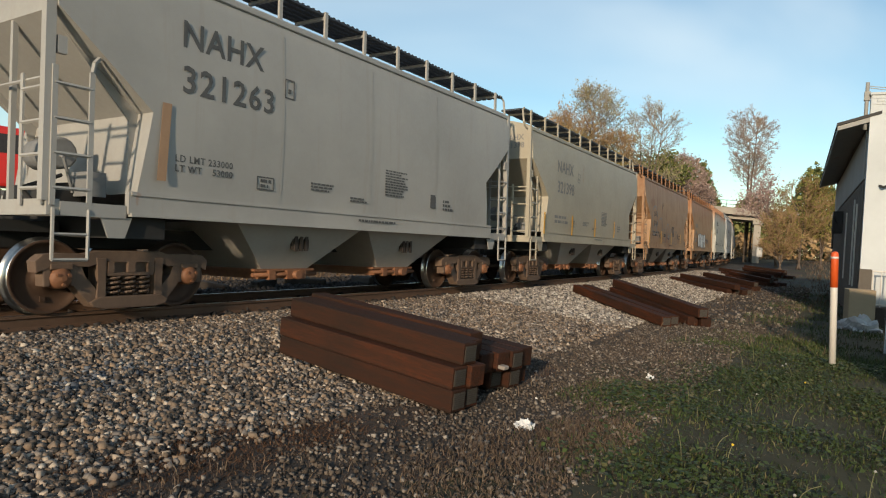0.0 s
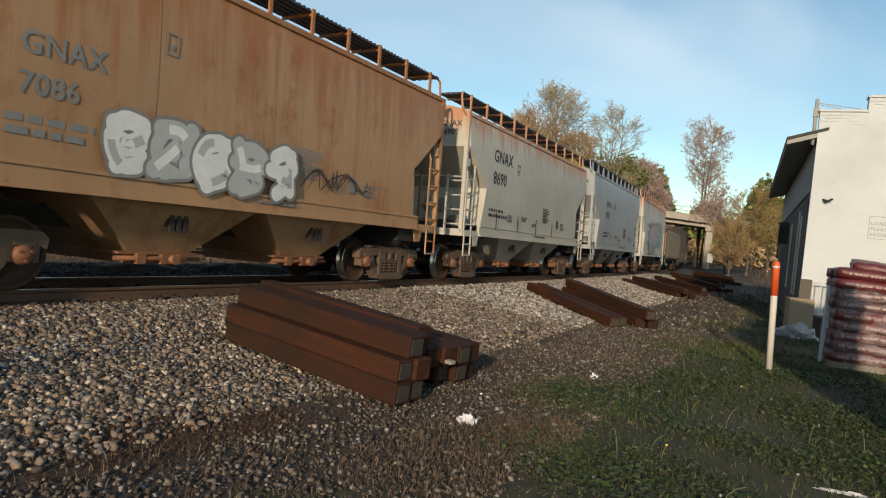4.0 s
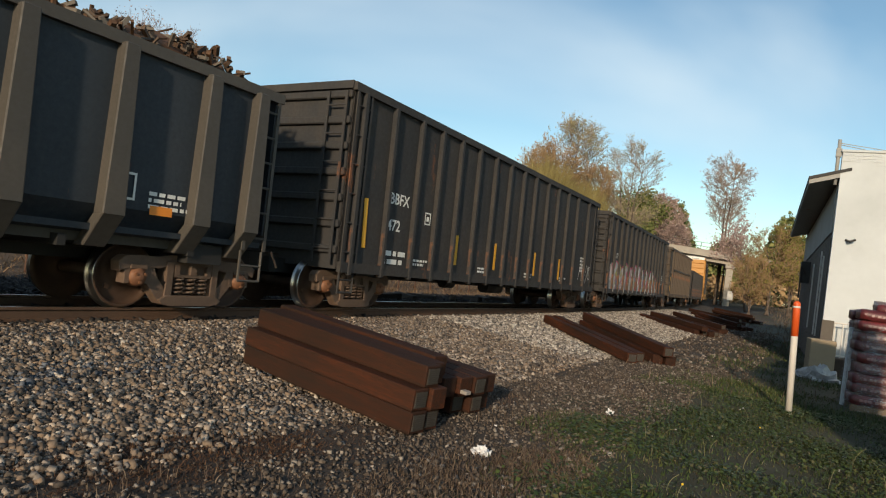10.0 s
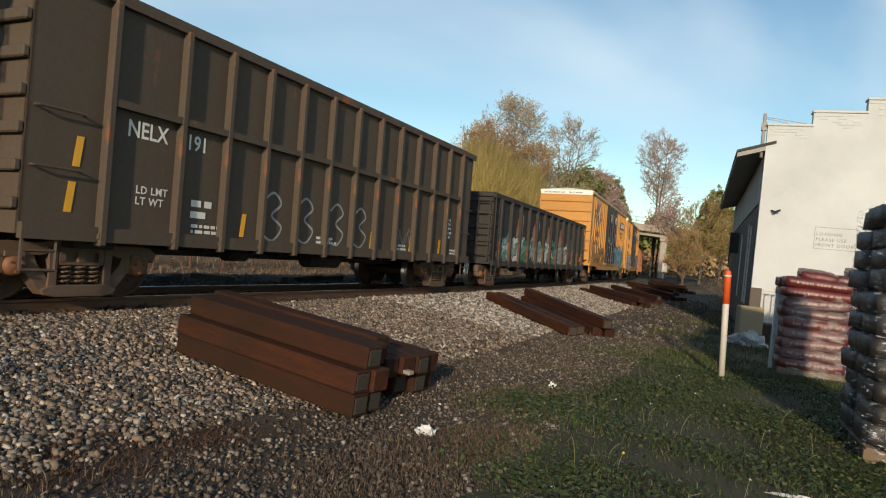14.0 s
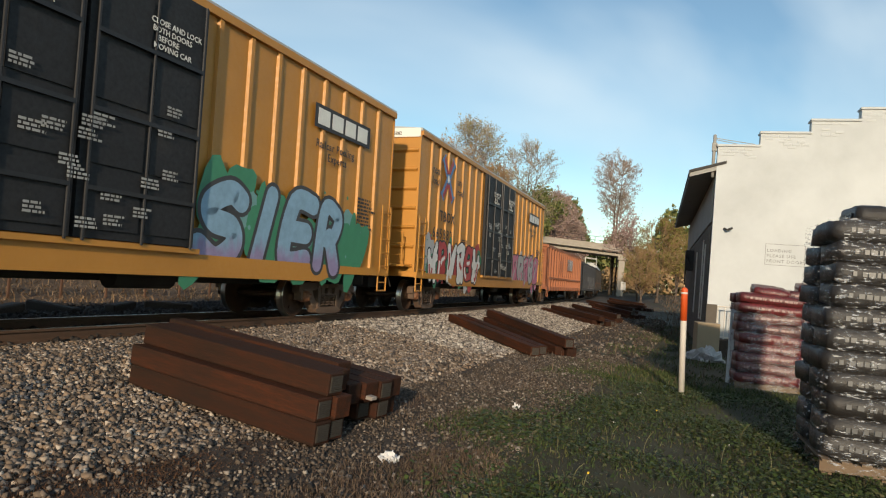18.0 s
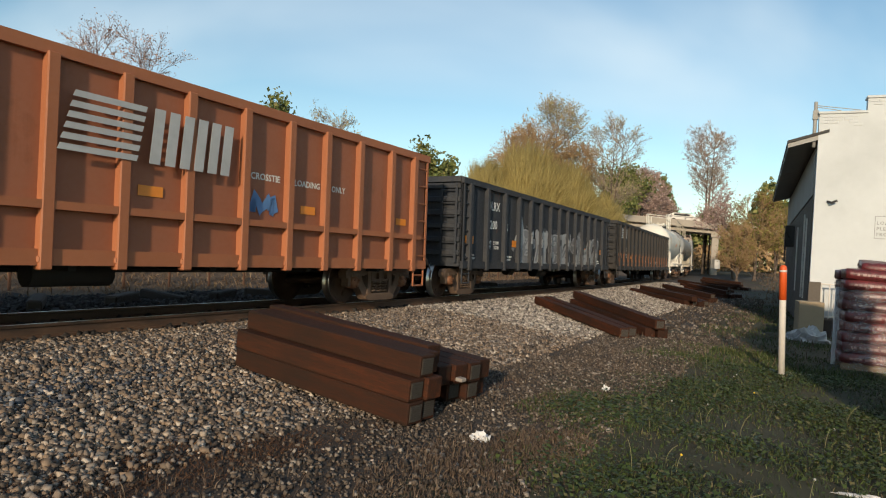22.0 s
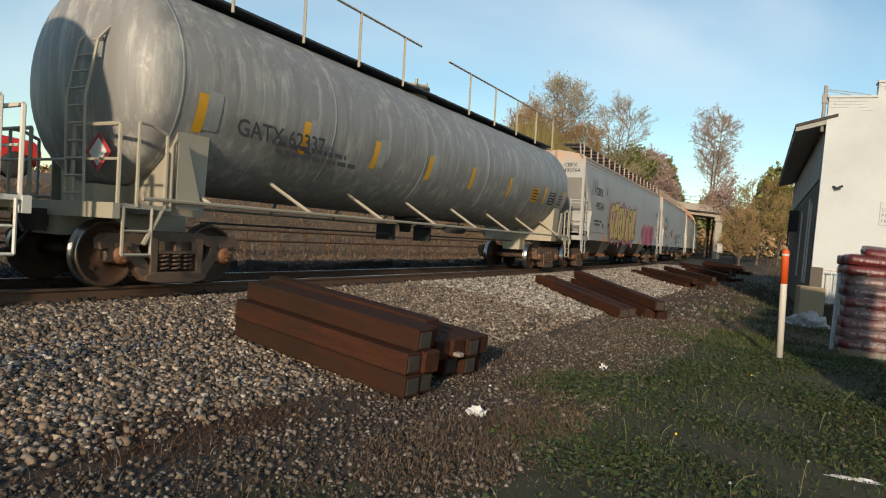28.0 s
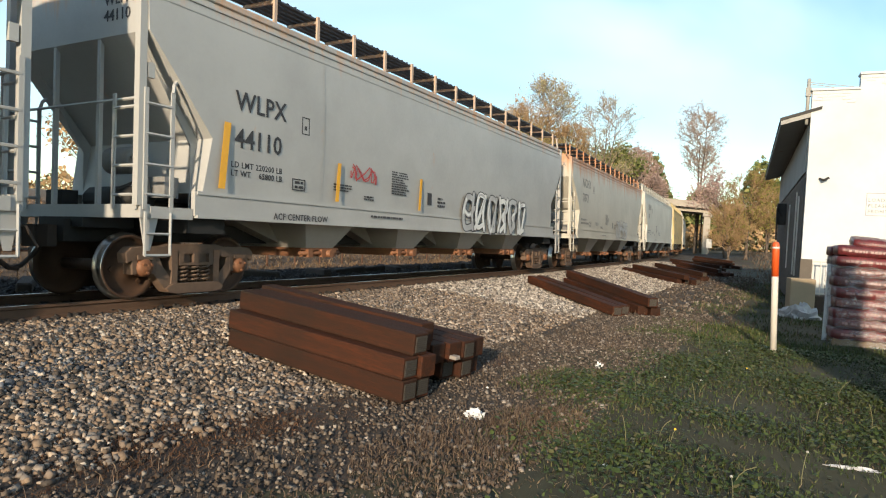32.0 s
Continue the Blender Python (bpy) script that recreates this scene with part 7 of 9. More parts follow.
# clover leaves: little flat rosettes among the grass
def clover(n, seed):
    rg = np.random.default_rng(seed)
    x, y = in_band(6.7, 11.5, 1.0, 12, 1.2, 0.65)(rg, n)
    n = len(x)
    z = ground_z(x, y) + 0.02 + 0.05 * rg.random(n)
    a = rg.random(n) * 6.28
    r = 0.010 + 0.016 * rg.random(n)
    t = 0.5 * rg.random(n)
    u = np.stack([np.cos(a), np.sin(a), t], -1) * r[:, None]
    w = np.stack([-np.sin(a), np.cos(a), -t], -1) * r[:, None]
    c = np.stack([x, y, z], -1)
    v = np.stack([c - u, c + w * .9 - u * .2, c + u, c - w * .9 - u * .2], 1).reshape(-1, 3)
    f = 4 * np.arange(n)[:, None] + np.array([[0, 1, 2, 3]])
    return tagged(new("clover", mesh_from("clover", v, f, M["grass"])), "small clover and weed leaves", "weeds", kind="stuff")


clover(60000, 21)
blades("thatch", 90000, in_band(6.2, 12.0, 1.0, 16, 0.6, 0.5, 0.9), 0.010, 0.045, 0.004, M["thatch"], 19, "dead straw among the grass", 2.4)


def weed_stalk(x, y, h, bend, head, seed):
    rnd = random.Random(seed)
    root = tagged(new("dandelion_stalk"), "thin dandelion stalk with a %s head" % head, "weed", "dandelion stalks")
    z = float(ground_z(np.array(x), np.array(y)))
    root.matrix_world = pose(x, y, z)
    bm = bmesh.new()
    a = rnd.uniform(0, 6.28)
    pts = [(math.cos(a) * bend * u * u, math.sin(a) * bend * u * u, h * u - bend * .35 * u ** 3) for u in (0, .25, .5, .75, 1)]
    pipe(bm, pts, .0028, 4)
    part("stem", bm, M["stem"], root)
    bm = bmesh.new()
    e = Vector(pts[-1])
    r = .011 if head != "bare" else .005
    bmesh.ops.create_icosphere(bm, subdivisions=1, radius=r, matrix=Matrix.Translation(e))
    part("flower_head", bm, M["seedhead"] if head == "white" else M["flower"] if head == "yellow" else M["stem"], root)


M["stem"] = plain("weed_stem", (0.16, 0.15, 0.07), 0.8, 0, 0.3, 10, 0)
M["seedhead"] = plain("seed_head", (0.36, 0.35, 0.32), 0.9, 0, 0.2, 30, 0)
M["flower"] = plain("dandelion_flower", (0.75, 0.50, 0.03), 0.7, 0, 0.2, 30, 0)
rnd = random.Random(77)
for k in range(40):
    s, o = rnd.uniform(3.0, 11), rnd.uniform(7.6, 10.2)
    p = beside(s, o)
    weed_stalk(p.x, p.y, rnd.uniform(.08, .27), rnd.uniform(.03, .16), rnd.choice(["white", "bare", "bare", "bare", "bare", "white", "bare", "yellow"]), 100 + k)

# ---- rails and ties ----
M["rail_top"] = plain("rail_head_bright", (0.35, 0.34, 0.33), 0.3, 1.0, 0.25, 12, 0.02)
M["rail_side"] = plain("rail_rusty_side", (0.105, 0.058, 0.034), 0.8, 0.1, 0.3, 9, 0.2)
for off in (-0.753, 0.753):
    prof = [(-.036, 0), (.036, 0), (.036, -.035), (.012, -.05), (.010, -.14), (.072, -.165), (.072, -.18), (-.072, -.18), (-.072, -.165), (-.010, -.14), (-.012, -.05), (-.036, -.035)]
    vs, fs, ms = [], [], []
    n = len(prof)
    for k in range(171):
        s = -30 + 1.25 * k
        vs += [on_track(s, off + a, b) for a, b in prof]
        if k:
            q = n * k
            for j in range(n):
                fs.append((q - n + j, q - n + (j + 1) % n, q + (j + 1) % n, q + j))
                ms.append(0 if j == 0 else 1)
    me = bpy.data.meshes.new("rail")
    me.from_pydata(vs, [], fs)
    me.materials.append(M["rail_top"])
    me.materials.append(M["rail_side"])
    me.polygons.foreach_set("material_index", np.array(ms, dtype=np.int32))
    tagged(new("rail", me), "steel running rail, rusty sides and bright head", "rail", kind="structure")
M["tie"] = per_object("weathered_tie", [(0, (0.035, 0.026, 0.02)), (1, (0.085, 0.065, 0.05))], 0.9, 5, (1, 8, 8))
bm = bmesh.new()
box(bm, -1.30, 1.30, -.115, .115, -.16, 0.0)
bevel(bm, .012)
for sg in (-.753, .753):
    box(bm, sg - .18, sg + .18, -.09, .09, 0.0, .012)
tie_me = to_mesh("tie", bm, M["tie"])
bed = tagged(new("track_bed"), "row of creosoted ties under the rails", "track", kind="structure")
for k in range(110):
    s = -4 + k * .52
    p, a = centre(s)
    o = on_track(s, 0, -.185)
    put("tie", tie_me, bed, Matrix.Translation(o) @ Matrix.Rotation(-a, 4, 'Z') @ Matrix.Rotation(radians(-CANT), 4, 'Y'))

# ---- stacks of new ties beside the track ----
M["creosote"] = per_object("creosoted_timber", [(0, (0.058, 0.018, 0.008)), (0.4, (0.082, 0.023, 0.009)), (0.75, (0.112, 0.030, 0.010)), (1, (0.062, 0.019, 0.008))], 0.75, 1.0, (.45, 4, 4), 0.85, grime=.6, spec=.15)
M["endplate"] = plain("galvanised_end_plate", (0.085, 0.075, 0.065), 0.55, 0.5, 0.4, 20, 0.2)
M["endgrain"] = plain("tie_end_grain", (0.045, 0.028, 0.02), 0.85, 0, 0.4, 25, 0.4)


def tie_mesh(length, w=.225, h=.21, plate=True):
    bm = bmesh.new()
    box(bm, 0, length, -w / 2, w / 2, 0, h)
    bevel(bm, .010)
    for x, d in ((0, -1), (length, 1)):
        if plate:
            box(bm, min(x, x + d * .006), max(x, x + d * .006), -w / 2 + .03, w / 2 - .03, .03, h - .03, 1)
            for k in range(7):
                z = .045 + k * (h - .09) / 6
                box(bm, min(x + d * .006, x + d * .012), max(x + d * .006, x + d * .012), -w / 2 + .035, w / 2 - .035, z - .005, z + .005, 1)
    return to_mesh("tie", bm, [M["creosote"], M["endplate"]])


TIE = {2.6: tie_mesh(2.6), 2.61: tie_mesh(2.6, plate=False), 5.0: tie_mesh(4.9), 5.01: tie_mesh(4.6, .23, .2, False)}


def stack(label, ax, ay, bx, by, za, zb, lay, group="stacks of ties"):
    """Ties laid from the foot (ax, ay) towards (bx, by); lay: (mesh, across, up, along, turn)."""
    d = Vector((bx - ax, by - ay, zb - za)).normalized()
    across = d.cross(Vector((0, 0, 1))).normalized()
    up = across.cross(d)
    m = Matrix((d, -across, up)).transposed().to_4x4()
    m.translation = (ax, ay, za)
    root = tagged(new("tie_stack"), label, "tie stack", group)
    root.matrix_world = m
    for k, a, u, l, t in lay:
        put("tie", TIE[k], root, pose(l, -a, u, t * .2, 0, t))


near_lay = [(2.6, .115, 0, 0, 0), (2.6, .345, 0, .03, 0), (2.6, .12, .212, .02, .2), (2.61, .35, .212, -.02, -.2), (2.6, .26, .424, .03, .3), (2.61, .49, .405, .16, -.3),
            (2.6, .66, .0, .34, 0), (2.61, .90, .0, .42, -1), (2.6, 1.14, .0, .30, -.6), (2.6, 1.38, .0, .22, -.8), (2.61, 1.62, .0, .30, -1),
            (2.6, .62, .212, .30, -.3), (2.61, .86, .212, .24, -.6), (2.61, 1.10, .212, .20, -.8), (2.6, 1.34, .212, .18, -.9), (2.61, 1.58, .212, .22, -1), (2.61, .76, .422, .34, -.8)]
stack("stack of new reddish-brown creosoted ties on the ballast slope", .03, 6.04, -1.92, 7.65, .01, .17, near_lay)
stack("low stack of long dark ties lying across the ballast slope", 4.50, 13.75, 3.55, 18.6, .02, .30, [(5.0, .12, 0, 0, 0), (5.0, .38, 0, .15, -1), (5.01, .85, 0, .2, -4), (5.01, 1.10, 0, .1, -4), (5.0, .95, .205, .0, -4)])
rnd = random.Random(5)
for (s, o, n, ang) in ((27.5, 5.3, 5, 0), (31.5, 5.6, 4, 3), (37.5, 5.9, 6, -3), (44, 5.8, 4, 5), (52, 6.2, 5, 0), (60, 6.2, 4, 0)):
    a, b = beside(s, o), beside(s + 4.2, o - 3.1)
    lay = [(5.0 if k % 2 else 5.01, .12 + .30 * k + rnd.uniform(0, .1), .205 if k == n - 1 else 0, rnd.uniform(-.3, .4), rnd.uniform(-6, 5) + ang) for k in range(n)]
    lay = [(q, (.3 if u else al), u, l, t) for q, al, u, l, t in lay]
    za = float(ground_z(np.array(a.x), np.array(a.y)))
    stack("scattered pile of rusty-brown ties on the ballast", a.x, a.y, b.x, b.y, za + .01, za + .20, lay)

# plank coloured pale to paint the sun glint on the stack's top edge
M["glinttimber"] = plain("sun_glint_timber", (0.30, 0.26, 0.23), 0.6, 0, 0.3, 6, 0.2)
bm = bmesh.new()
box(bm, 0, 1.35, -.045, .045, 0, .04)
bevel(bm, .006)
_d = Vector((-1.95, 1.61, .16)).normalized()
tagged(put("plank", to_mesh("plank", bm, M["glinttimber"]), None, Matrix.Translation((.62, 6.92, .27)) @ Matrix.Rotation(math.atan2(_d.y, _d.x), 4, 'Z') @ Matrix.Rotation(-.065, 4, 'Y')), "plank lying on the tie stack, made pale for a sun glint", "plank")
rnd = random.Random(31)
bm = bmesh.new()
box(bm, -.12, .12, -.55, .55, 0, .2)
bevel(bm, .03)
chunk = to_mesh("old_tie", bm, M["tie"])
for k in range(16):
    p = beside(4 + k * 1.5 + rnd.uniform(-.4, .4), -3.0 + rnd.uniform(-.3, .2))
    tagged(put("old_tie", chunk, None, pose(p.x, p.y, float(ground_z(np.array(p.x), np.array(p.y))) + .01, rnd.uniform(-6, 6), 0, rnd.uniform(0, 180))), "broken black tie end beyond the rails", "tie", "broken ties beyond the rails")

# ---- marker post ----
M["postwhite"] = plain("white_plastic_post", (0.62, 0.58, 0.53), 0.5, 0, 0.15, 6, 0.05)
M["postorange"] = plain("orange_plastic_cap", (0.62, 0.09, 0.015), 0.5, 0, 0.15, 6, 0.05)
post = tagged(new("marker_post"), "white marker post with an orange top", "marker post")
post.matrix_world = pose(5.86, 9.98, -.02, -1.0, -2.0, 20)
bm = bmesh.new()
lathe(bm, [(.048, 0), (.05, 1.20), (.05, 1.26)], 14, axis="z")
part("shaft", bm, M["postwhite"], post)
bm = bmesh.new()
lathe(bm, [(.0535, 1.22), (.0535, 1.70), (.050, 1.735), (.03, 1.76), (.008, 1.765)], 14, axis="z")
cap = part("orange_top", bm, M["postorange"], post, "orange plastic sleeve")
bm = bmesh.new()
lathe(bm, [(.0545, 1.655), (.0545, 1.685)], 14, axis="z")
part("band", bm, M["postwhite"], cap)

# ---- bagged pallets ----
M["bagred"] = per_object("bag_red_printed", [(0, (0.14, 0.018, 0.024)), (0.6, (0.19, 0.026, 0.032)), (1, (0.11, 0.024, 0.028))], 0.35, 5, (1, 1, 1), 0.4)
M["bagdark"] = per_object("bag_black_printed", [(0, (0.012, 0.013, 0.015)), (0.7, (0.020, 0.021, 0.024)), (1, (0.035, 0.036, 0.040))], 0.5, 5, (1, 1, 1), 0.3)
M["bagprint"] = plain("bag_pale_print", (0.28, 0.15, 0.145), 0.4, 0, 0.3, 14, 0)
M["bagprint2"] = plain("bag_grey_print", (0.11, 0.112, 0.115), 0.4, 0, 0.3, 14, 0)
M["palletwood"] = plain("pallet_wood", (0.17, 0.115, 0.07), 0.85, 0, 0.35, 8, 0.3)
m, nt, b = nodes_of("stretch_wrap")
wv = noise_tex(nt, coords(nt, (2.0, 2.0, 7)), 2.2, 6, 0.7)
b.inputs["Base Color"].default_value = (0.75, 0.76, 0.78, 1)
b.inputs["Roughness"].default_value = 0.22
nt.links.new(ramp(nt, wv, [(0.42, (0.03, 0.03, 0.03)), (0.72, (0.34, 0.34, 0.34))]), b.inputs["Alpha"])
bumped(nt, b, wv, 0.8, 0.03)
M["wrap"] = m
m, nt, b = nodes_of("glint_streak_stretch_wrap")
wv = noise_tex(nt, coords(nt, (1.5, 1.5, 5.5)), 6.5, 6, 0.66)
fold = noise_tex(nt, coords(nt, (9, 9, 2.2)), 2.0, 5, 0.7)
b.inputs["Base Color"].default_value = (0.72, 0.75, 0.80, 1)
b.inputs["Roughness"].default_value = 0.18
# opaque white streaks paint the highlights of the crinkled film
nt.links.new(ramp(nt, wv, [(0.50, (0.01, 0.01, 0.01)), (0.56, (0.07, 0.07, 0.07)), (0.64, (0.62, 0.62, 0.62))]), b.inputs["Alpha"])
bumped(nt, b, fold, 0.9, 0.05)
M["glintwrap"] = m


def bag_mesh(lx, ly, h, mat, pm, seed):
    rnd = random.Random(seed)
    bm = bmesh.new()
    nx, ny = 14, 10
    grids = []
    for top in (1, -1):
        g = []
        for a in range(nx + 1):
            row = []
            for c in range(ny + 1):
                u, w = 2 * a / nx - 1, 2 * c / ny - 1
                t = .70 + .30 * max(0, (1 - abs(u) ** 5) * (1 - abs(w) ** 5)) ** .5
                k = 1 - .05 * (abs(u * w)) ** 3
                k += rnd.uniform(-.012, .012)
                row.append(bm.verts.new((u * k * lx / 2, w * k * ly / 2, h / 2 + top * h / 2 * t + rnd.uniform(-.014, .014))))
            g.append(row)
        for a in range(nx):
            for c in range(ny):
                f = bm.faces.new((g[a][c], g[a + 1][c], g[a + 1][c + 1], g[a][c + 1]))
                f.smooth = True
        grids.append(g)
    p, q = grids
    rim = [(a, 0) for a in range(nx)] + [(nx, c) for c in range(ny)] + [(a, ny) for a in range(nx, 0, -1)] + [(0, c) for c in range(ny, 0, -1)]
    for k, (a, c) in enumerate(rim):
        b, d = rim[(k + 1) % len(rim)]
        f = bm.faces.new((p[a][c], p[b][d], q[b][d], q[a][c]))
        f.smooth = True
    # a broken printed line along each long edge
    for sg in (-1, 1):
        x = -.36 * lx
        while x < .34 * lx:
            w = rnd.uniform(.02, .06)
            box(bm, x, x + w, sg * ly * .508 - .004, sg * ly * .508 + .004, h * .40, h * .60, mi=1)
            x += w + rnd.choice((.012, .015, .05))
    return to_mesh("bag", bm, [mat, pm])


def bag_pallet(label, m, lx, ly, height, layers, mat, pm, cols, rows, seed, wrap_h, lean=0.0, film="wrap"):
    rnd = random.Random(seed)
    root = tagged(new("bag_pallet"), label, "pallet", "wrapped pallets of bags")
    root.matrix_world = m
    base = tagged(new("wooden_pallet"), "worn wooden pallet")
    base.parent = root
    for k in range(7):
        x = -lx / 2 + .06 + (lx - .12) * k / 6
        for za, zb in ((.12, .14), (.0, .02)) if k % 3 == 0 else ((.12, .14),):
            bm = bmesh.new()
            box(bm, x - .045, x + .045, -ly / 2, ly / 2, za, zb)
            part("board", bm, M["palletwood"], base)
    for y in (-ly / 2 + .05, 0, ly / 2 - .05):
        bm = bmesh.new()
        box(bm, -lx / 2, lx / 2, y - .03, y + .03, .02, .12)
        part("stringer", bm, M["palletwood"], base)
    h = (height - .14) / layers
    meshes = [bag_mesh(lx / cols * 1.03, ly / rows * 1.06, h * 1.12, mat, pm, seed + q) for q in range(3)]
    for L in range(layers):
        for a in range(cols):
            for c in range(rows):
                x = -lx / 2 + (a + .5) * lx / cols + rnd.uniform(-.035, .035) + lean * L / layers
                y = -ly / 2 + (c + .5) * ly / rows + rnd.uniform(-.03, .03)
                if L == layers - 1 and c == rows - 1:
                    y -= .10
                put("bag", rnd.choice(meshes), root, pose(x, y, .14 + L * h - .01, rnd.uniform(-2, 2), rnd.uniform(-2, 2), rnd.uniform(-3, 3) + 180 * rnd.randrange(2)))
    # one more bag thrown across the top, sagging to one side
    put("bag", meshes[0], root, pose(.04, .06, height - .03, 5, -4, 84))
    bm = bmesh.new()
    n, rings = 150, 80
    prev = None
    for r in range(rings + 1):
        z = .03 + (wrap_h - .03) * r / rings
        ring = []
        for k in range(n):
            a = 2 * math.pi * k / n
            c, s = math.cos(a), math.sin(a)
            q = (abs(c) ** 7 + abs(s) ** 7) ** (-1 / 7)
            at = Vector((c * 2.2, s * 2.2, z * 2.0 + seed))
            j = .026 * noise.noise(at * 1.5) + .020 * noise.noise(at * 4.5) + .012 * noise.noise(Vector((c * 14, s * 14, z * 26 + seed))) + rnd.uniform(-.004, .004)
            ring.append(bm.verts.new((q * c * (lx / 2 + .035 + j) + lean * r / rings, q * s * (ly / 2 + .035 + j), z + rnd.uniform(-.008, .008))))
        if prev:
            for k in range(n):
                bm.faces.new((prev[k], prev[(k + 1) % n], ring[(k + 1) % n], ring[k]))
        prev = ring
    part("stretch_wrap", bm, M[film], root, "torn clear stretch wrap")
    return root


WALL_A = -28.2       # the building's heading, clockwise from +Y
bag_pallet("pallet of red mulch bags under torn stretch wrap", pose(8.22, 11.25, 0, 0, 0, -26), 1.08, 1.15, 1.74, 9, M["bagred"], M["bagprint"], 1, 2, 3, 1.5)
bag_pallet("second pallet of red bags behind the first", pose(9.35, 11.5, 0, 0, 0, -28), 1.05, 1.1, 1.85, 10, M["bagred"], M["bagprint"], 1, 2, 9, 1.7)
bag_pallet("tall wrapped pallet of black mulch bags", pose(5.76, 6.16, 0, 0, 0, -28), 1.15, 1.35, 2.50, 11, M["bagdark"], M["bagprint2"], 1, 2, 6, 2.52, film="glintwrap")
bm = bmesh.new()
box(bm, 0, .22, -.03, .03, 0, 1.42)
bevel(bm, .008)
M["board"] = plain("pale_blue_white_board", (0.55, 0.58, 0.62), 0.6, 0, 0.12, 4, 0.03)
tagged(put("board", to_mesh("board", bm, M["board"]), None, pose(7.72, 11.6, 0, 4, 0, -26)), "pale upright plastic board leaning by the pallet", "board")


# crumpled white sheets and litter
def crumple(name, x, y, r, h, mat, seed, label, flatf=1.0):
    rnd = random.Random(seed)
    bm = bmesh.new()
    bmesh.ops.create_icosphere(bm, subdivisions=3, radius=1)
    for v in bm.verts:
        n = noise.noise(v.co * 2.2 + Vector((seed * 3.1, 0, 0))) * .55 + noise.noise(v.co * 5 + Vector((0, seed, 0))) * .3
        v.co = Vector((v.co.x * r * (1 + n), v.co.y * r * flatf * (1 + n), max(0, v.co.z + .25) * h * (1 + 1.5 * n)))
    ob = put(name, to_mesh(name, bm, mat), None, pose(x, y, float(ground_z(np.array(x), np.array(y))) - .01, 0, 0, seed * 40))
    return tagged(ob, label, "litter", "litter on the ground")


M["film"] = plain("dirty_plastic_film", (0.46, 0.46, 0.47), 0.5, 0, 0.5, 30, 0.3)
M["paper"] = plain("white_paper", (0.62, 0.61, 0.60), 0.7, 0, 0.08, 12, 0.05)
crumple("paper_scrap", .70, 5.86, .085, .06, M["paper"], 1, "crumpled white paper on the dirt")
crumple("paper_scrap", 2.55, 8.21, .045, .05, M["paper"], 2, "small white scrap in the grass")
crumple("plastic_sheet", 9.6, 15.3, .42, .24, M["film"], 3, "heap of crumpled pale plastic sheet", .7)
crumple("plastic_sheet", 3.45, 4.75, .20, .018, M["film"], 4, "torn white plastic strip in the grass", .16)
crumple("plastic_sheet", 3.9, 4.55, .17, .018, M["film"], 5, "torn white plastic strip in the grass", .16)
for k, (px, py) in enumerate(((.95, 6.9), (3.6, 7.6), (5.2, 8.9), (1.5, 4.6), (4.6, 6.8))):
    crumple("paper_scrap", px, py, .018, .018, M["paper"], 7 + k, "tiny pale scrap on the ground")

# ---- the white building ----
M["whitewall"] = painted("whitewashed_brick", (0.50, 0.52, 0.53), 0.02, 0.15, 0.10, 0.75, dirt_col=(0.32, 0.29, 0.25), seed=31)
M["greywall"] = painted("weathered_dark_siding", (0.10, 0.085, 0.07), 0.08, 0.5, 0.5, 0.85, seed=32)
M["greylight"] = painted("faded_grey_fascia", (0.30, 0.29, 0.27), 0.05, 0.4, 0.4, 0.8, seed=33)
M["roofing"] = plain("dark_roofing", (0.045, 0.042, 0.04), 0.85, 0, 0.3, 6, 0.3)
BLD = Matrix.Translation((10.575, 16.94, 0)) @ Matrix.Rotation(radians(WALL_A), 4, 'Z')
# local x runs along the white front, away to the right; local y back along the line
bld = tagged(new("warehouse"), "white-fronted brick warehouse with stepped parapet and dark side wall", "building")
bld.matrix_world = BLD
STEPS = ((0, 1.08, 5.86), (1.08, 2.32, 6.24), (2.32, 3.49, 6.60), (3.49, 9.0, 6.92))
bm = bmesh.new()
prism(bm, [(0, 0), (9.0, 0), (9.0, 6.92), (3.49, 6.92), (3.49, 6.60), (2.32, 6.60), (2.32, 6.24), (1.08, 6.24), (1.08, 5.86), (0, 5.86)], 0, .30)
front = part("front_wall", bm, M["whitewall"], bld, "white painted stepped brick front")
for a, b2, z in STEPS:
    bm = bmesh.new()
    box(bm, a - .03, b2 + .02, -.04, .34, z + .003, z + .07)
    bevel(bm, .012)
    part("coping", bm, M["whitewall"], front)
# the painted brick courses that show through under the coping
bm = bmesh.new()
box(bm, -.1, .1, -.012, -.002, -.033, .033)
bevel(bm, .004)
brick_me = to_mesh("brick", bm, M["whitewall"])
rnd = random.Random(3)
for a, b2, z in STEPS:
    for r in range(5):
        x = a + .12 + (r % 2) * .11
        while x < min(b2, 5.2) - .1:
            if rnd.random() < .8 - .12 * r:
                put("brick", brick_me, front, pose(x, 0, z - .06 - r * .078))
            x += .222
bm = bmesh.new()
box(bm, 0, .28, .30, 16.0, 0, 5.25)
side = part("side_wall", bm, M["greywall"], bld, "dark weathered side wall")
for k in range(26):
    bm = bmesh.new()
    y = .5 + k * .6
    box(bm, -.03, -.002, y - .27, y + .27, .1, 3.6)
    part("siding_board", bm, M["greywall"], side)
bm = bmesh.new()
box(bm, -.035, -.003, .32, 15.8, 3.75, 5.0)
part("fascia", bm, M["greylight"], side)
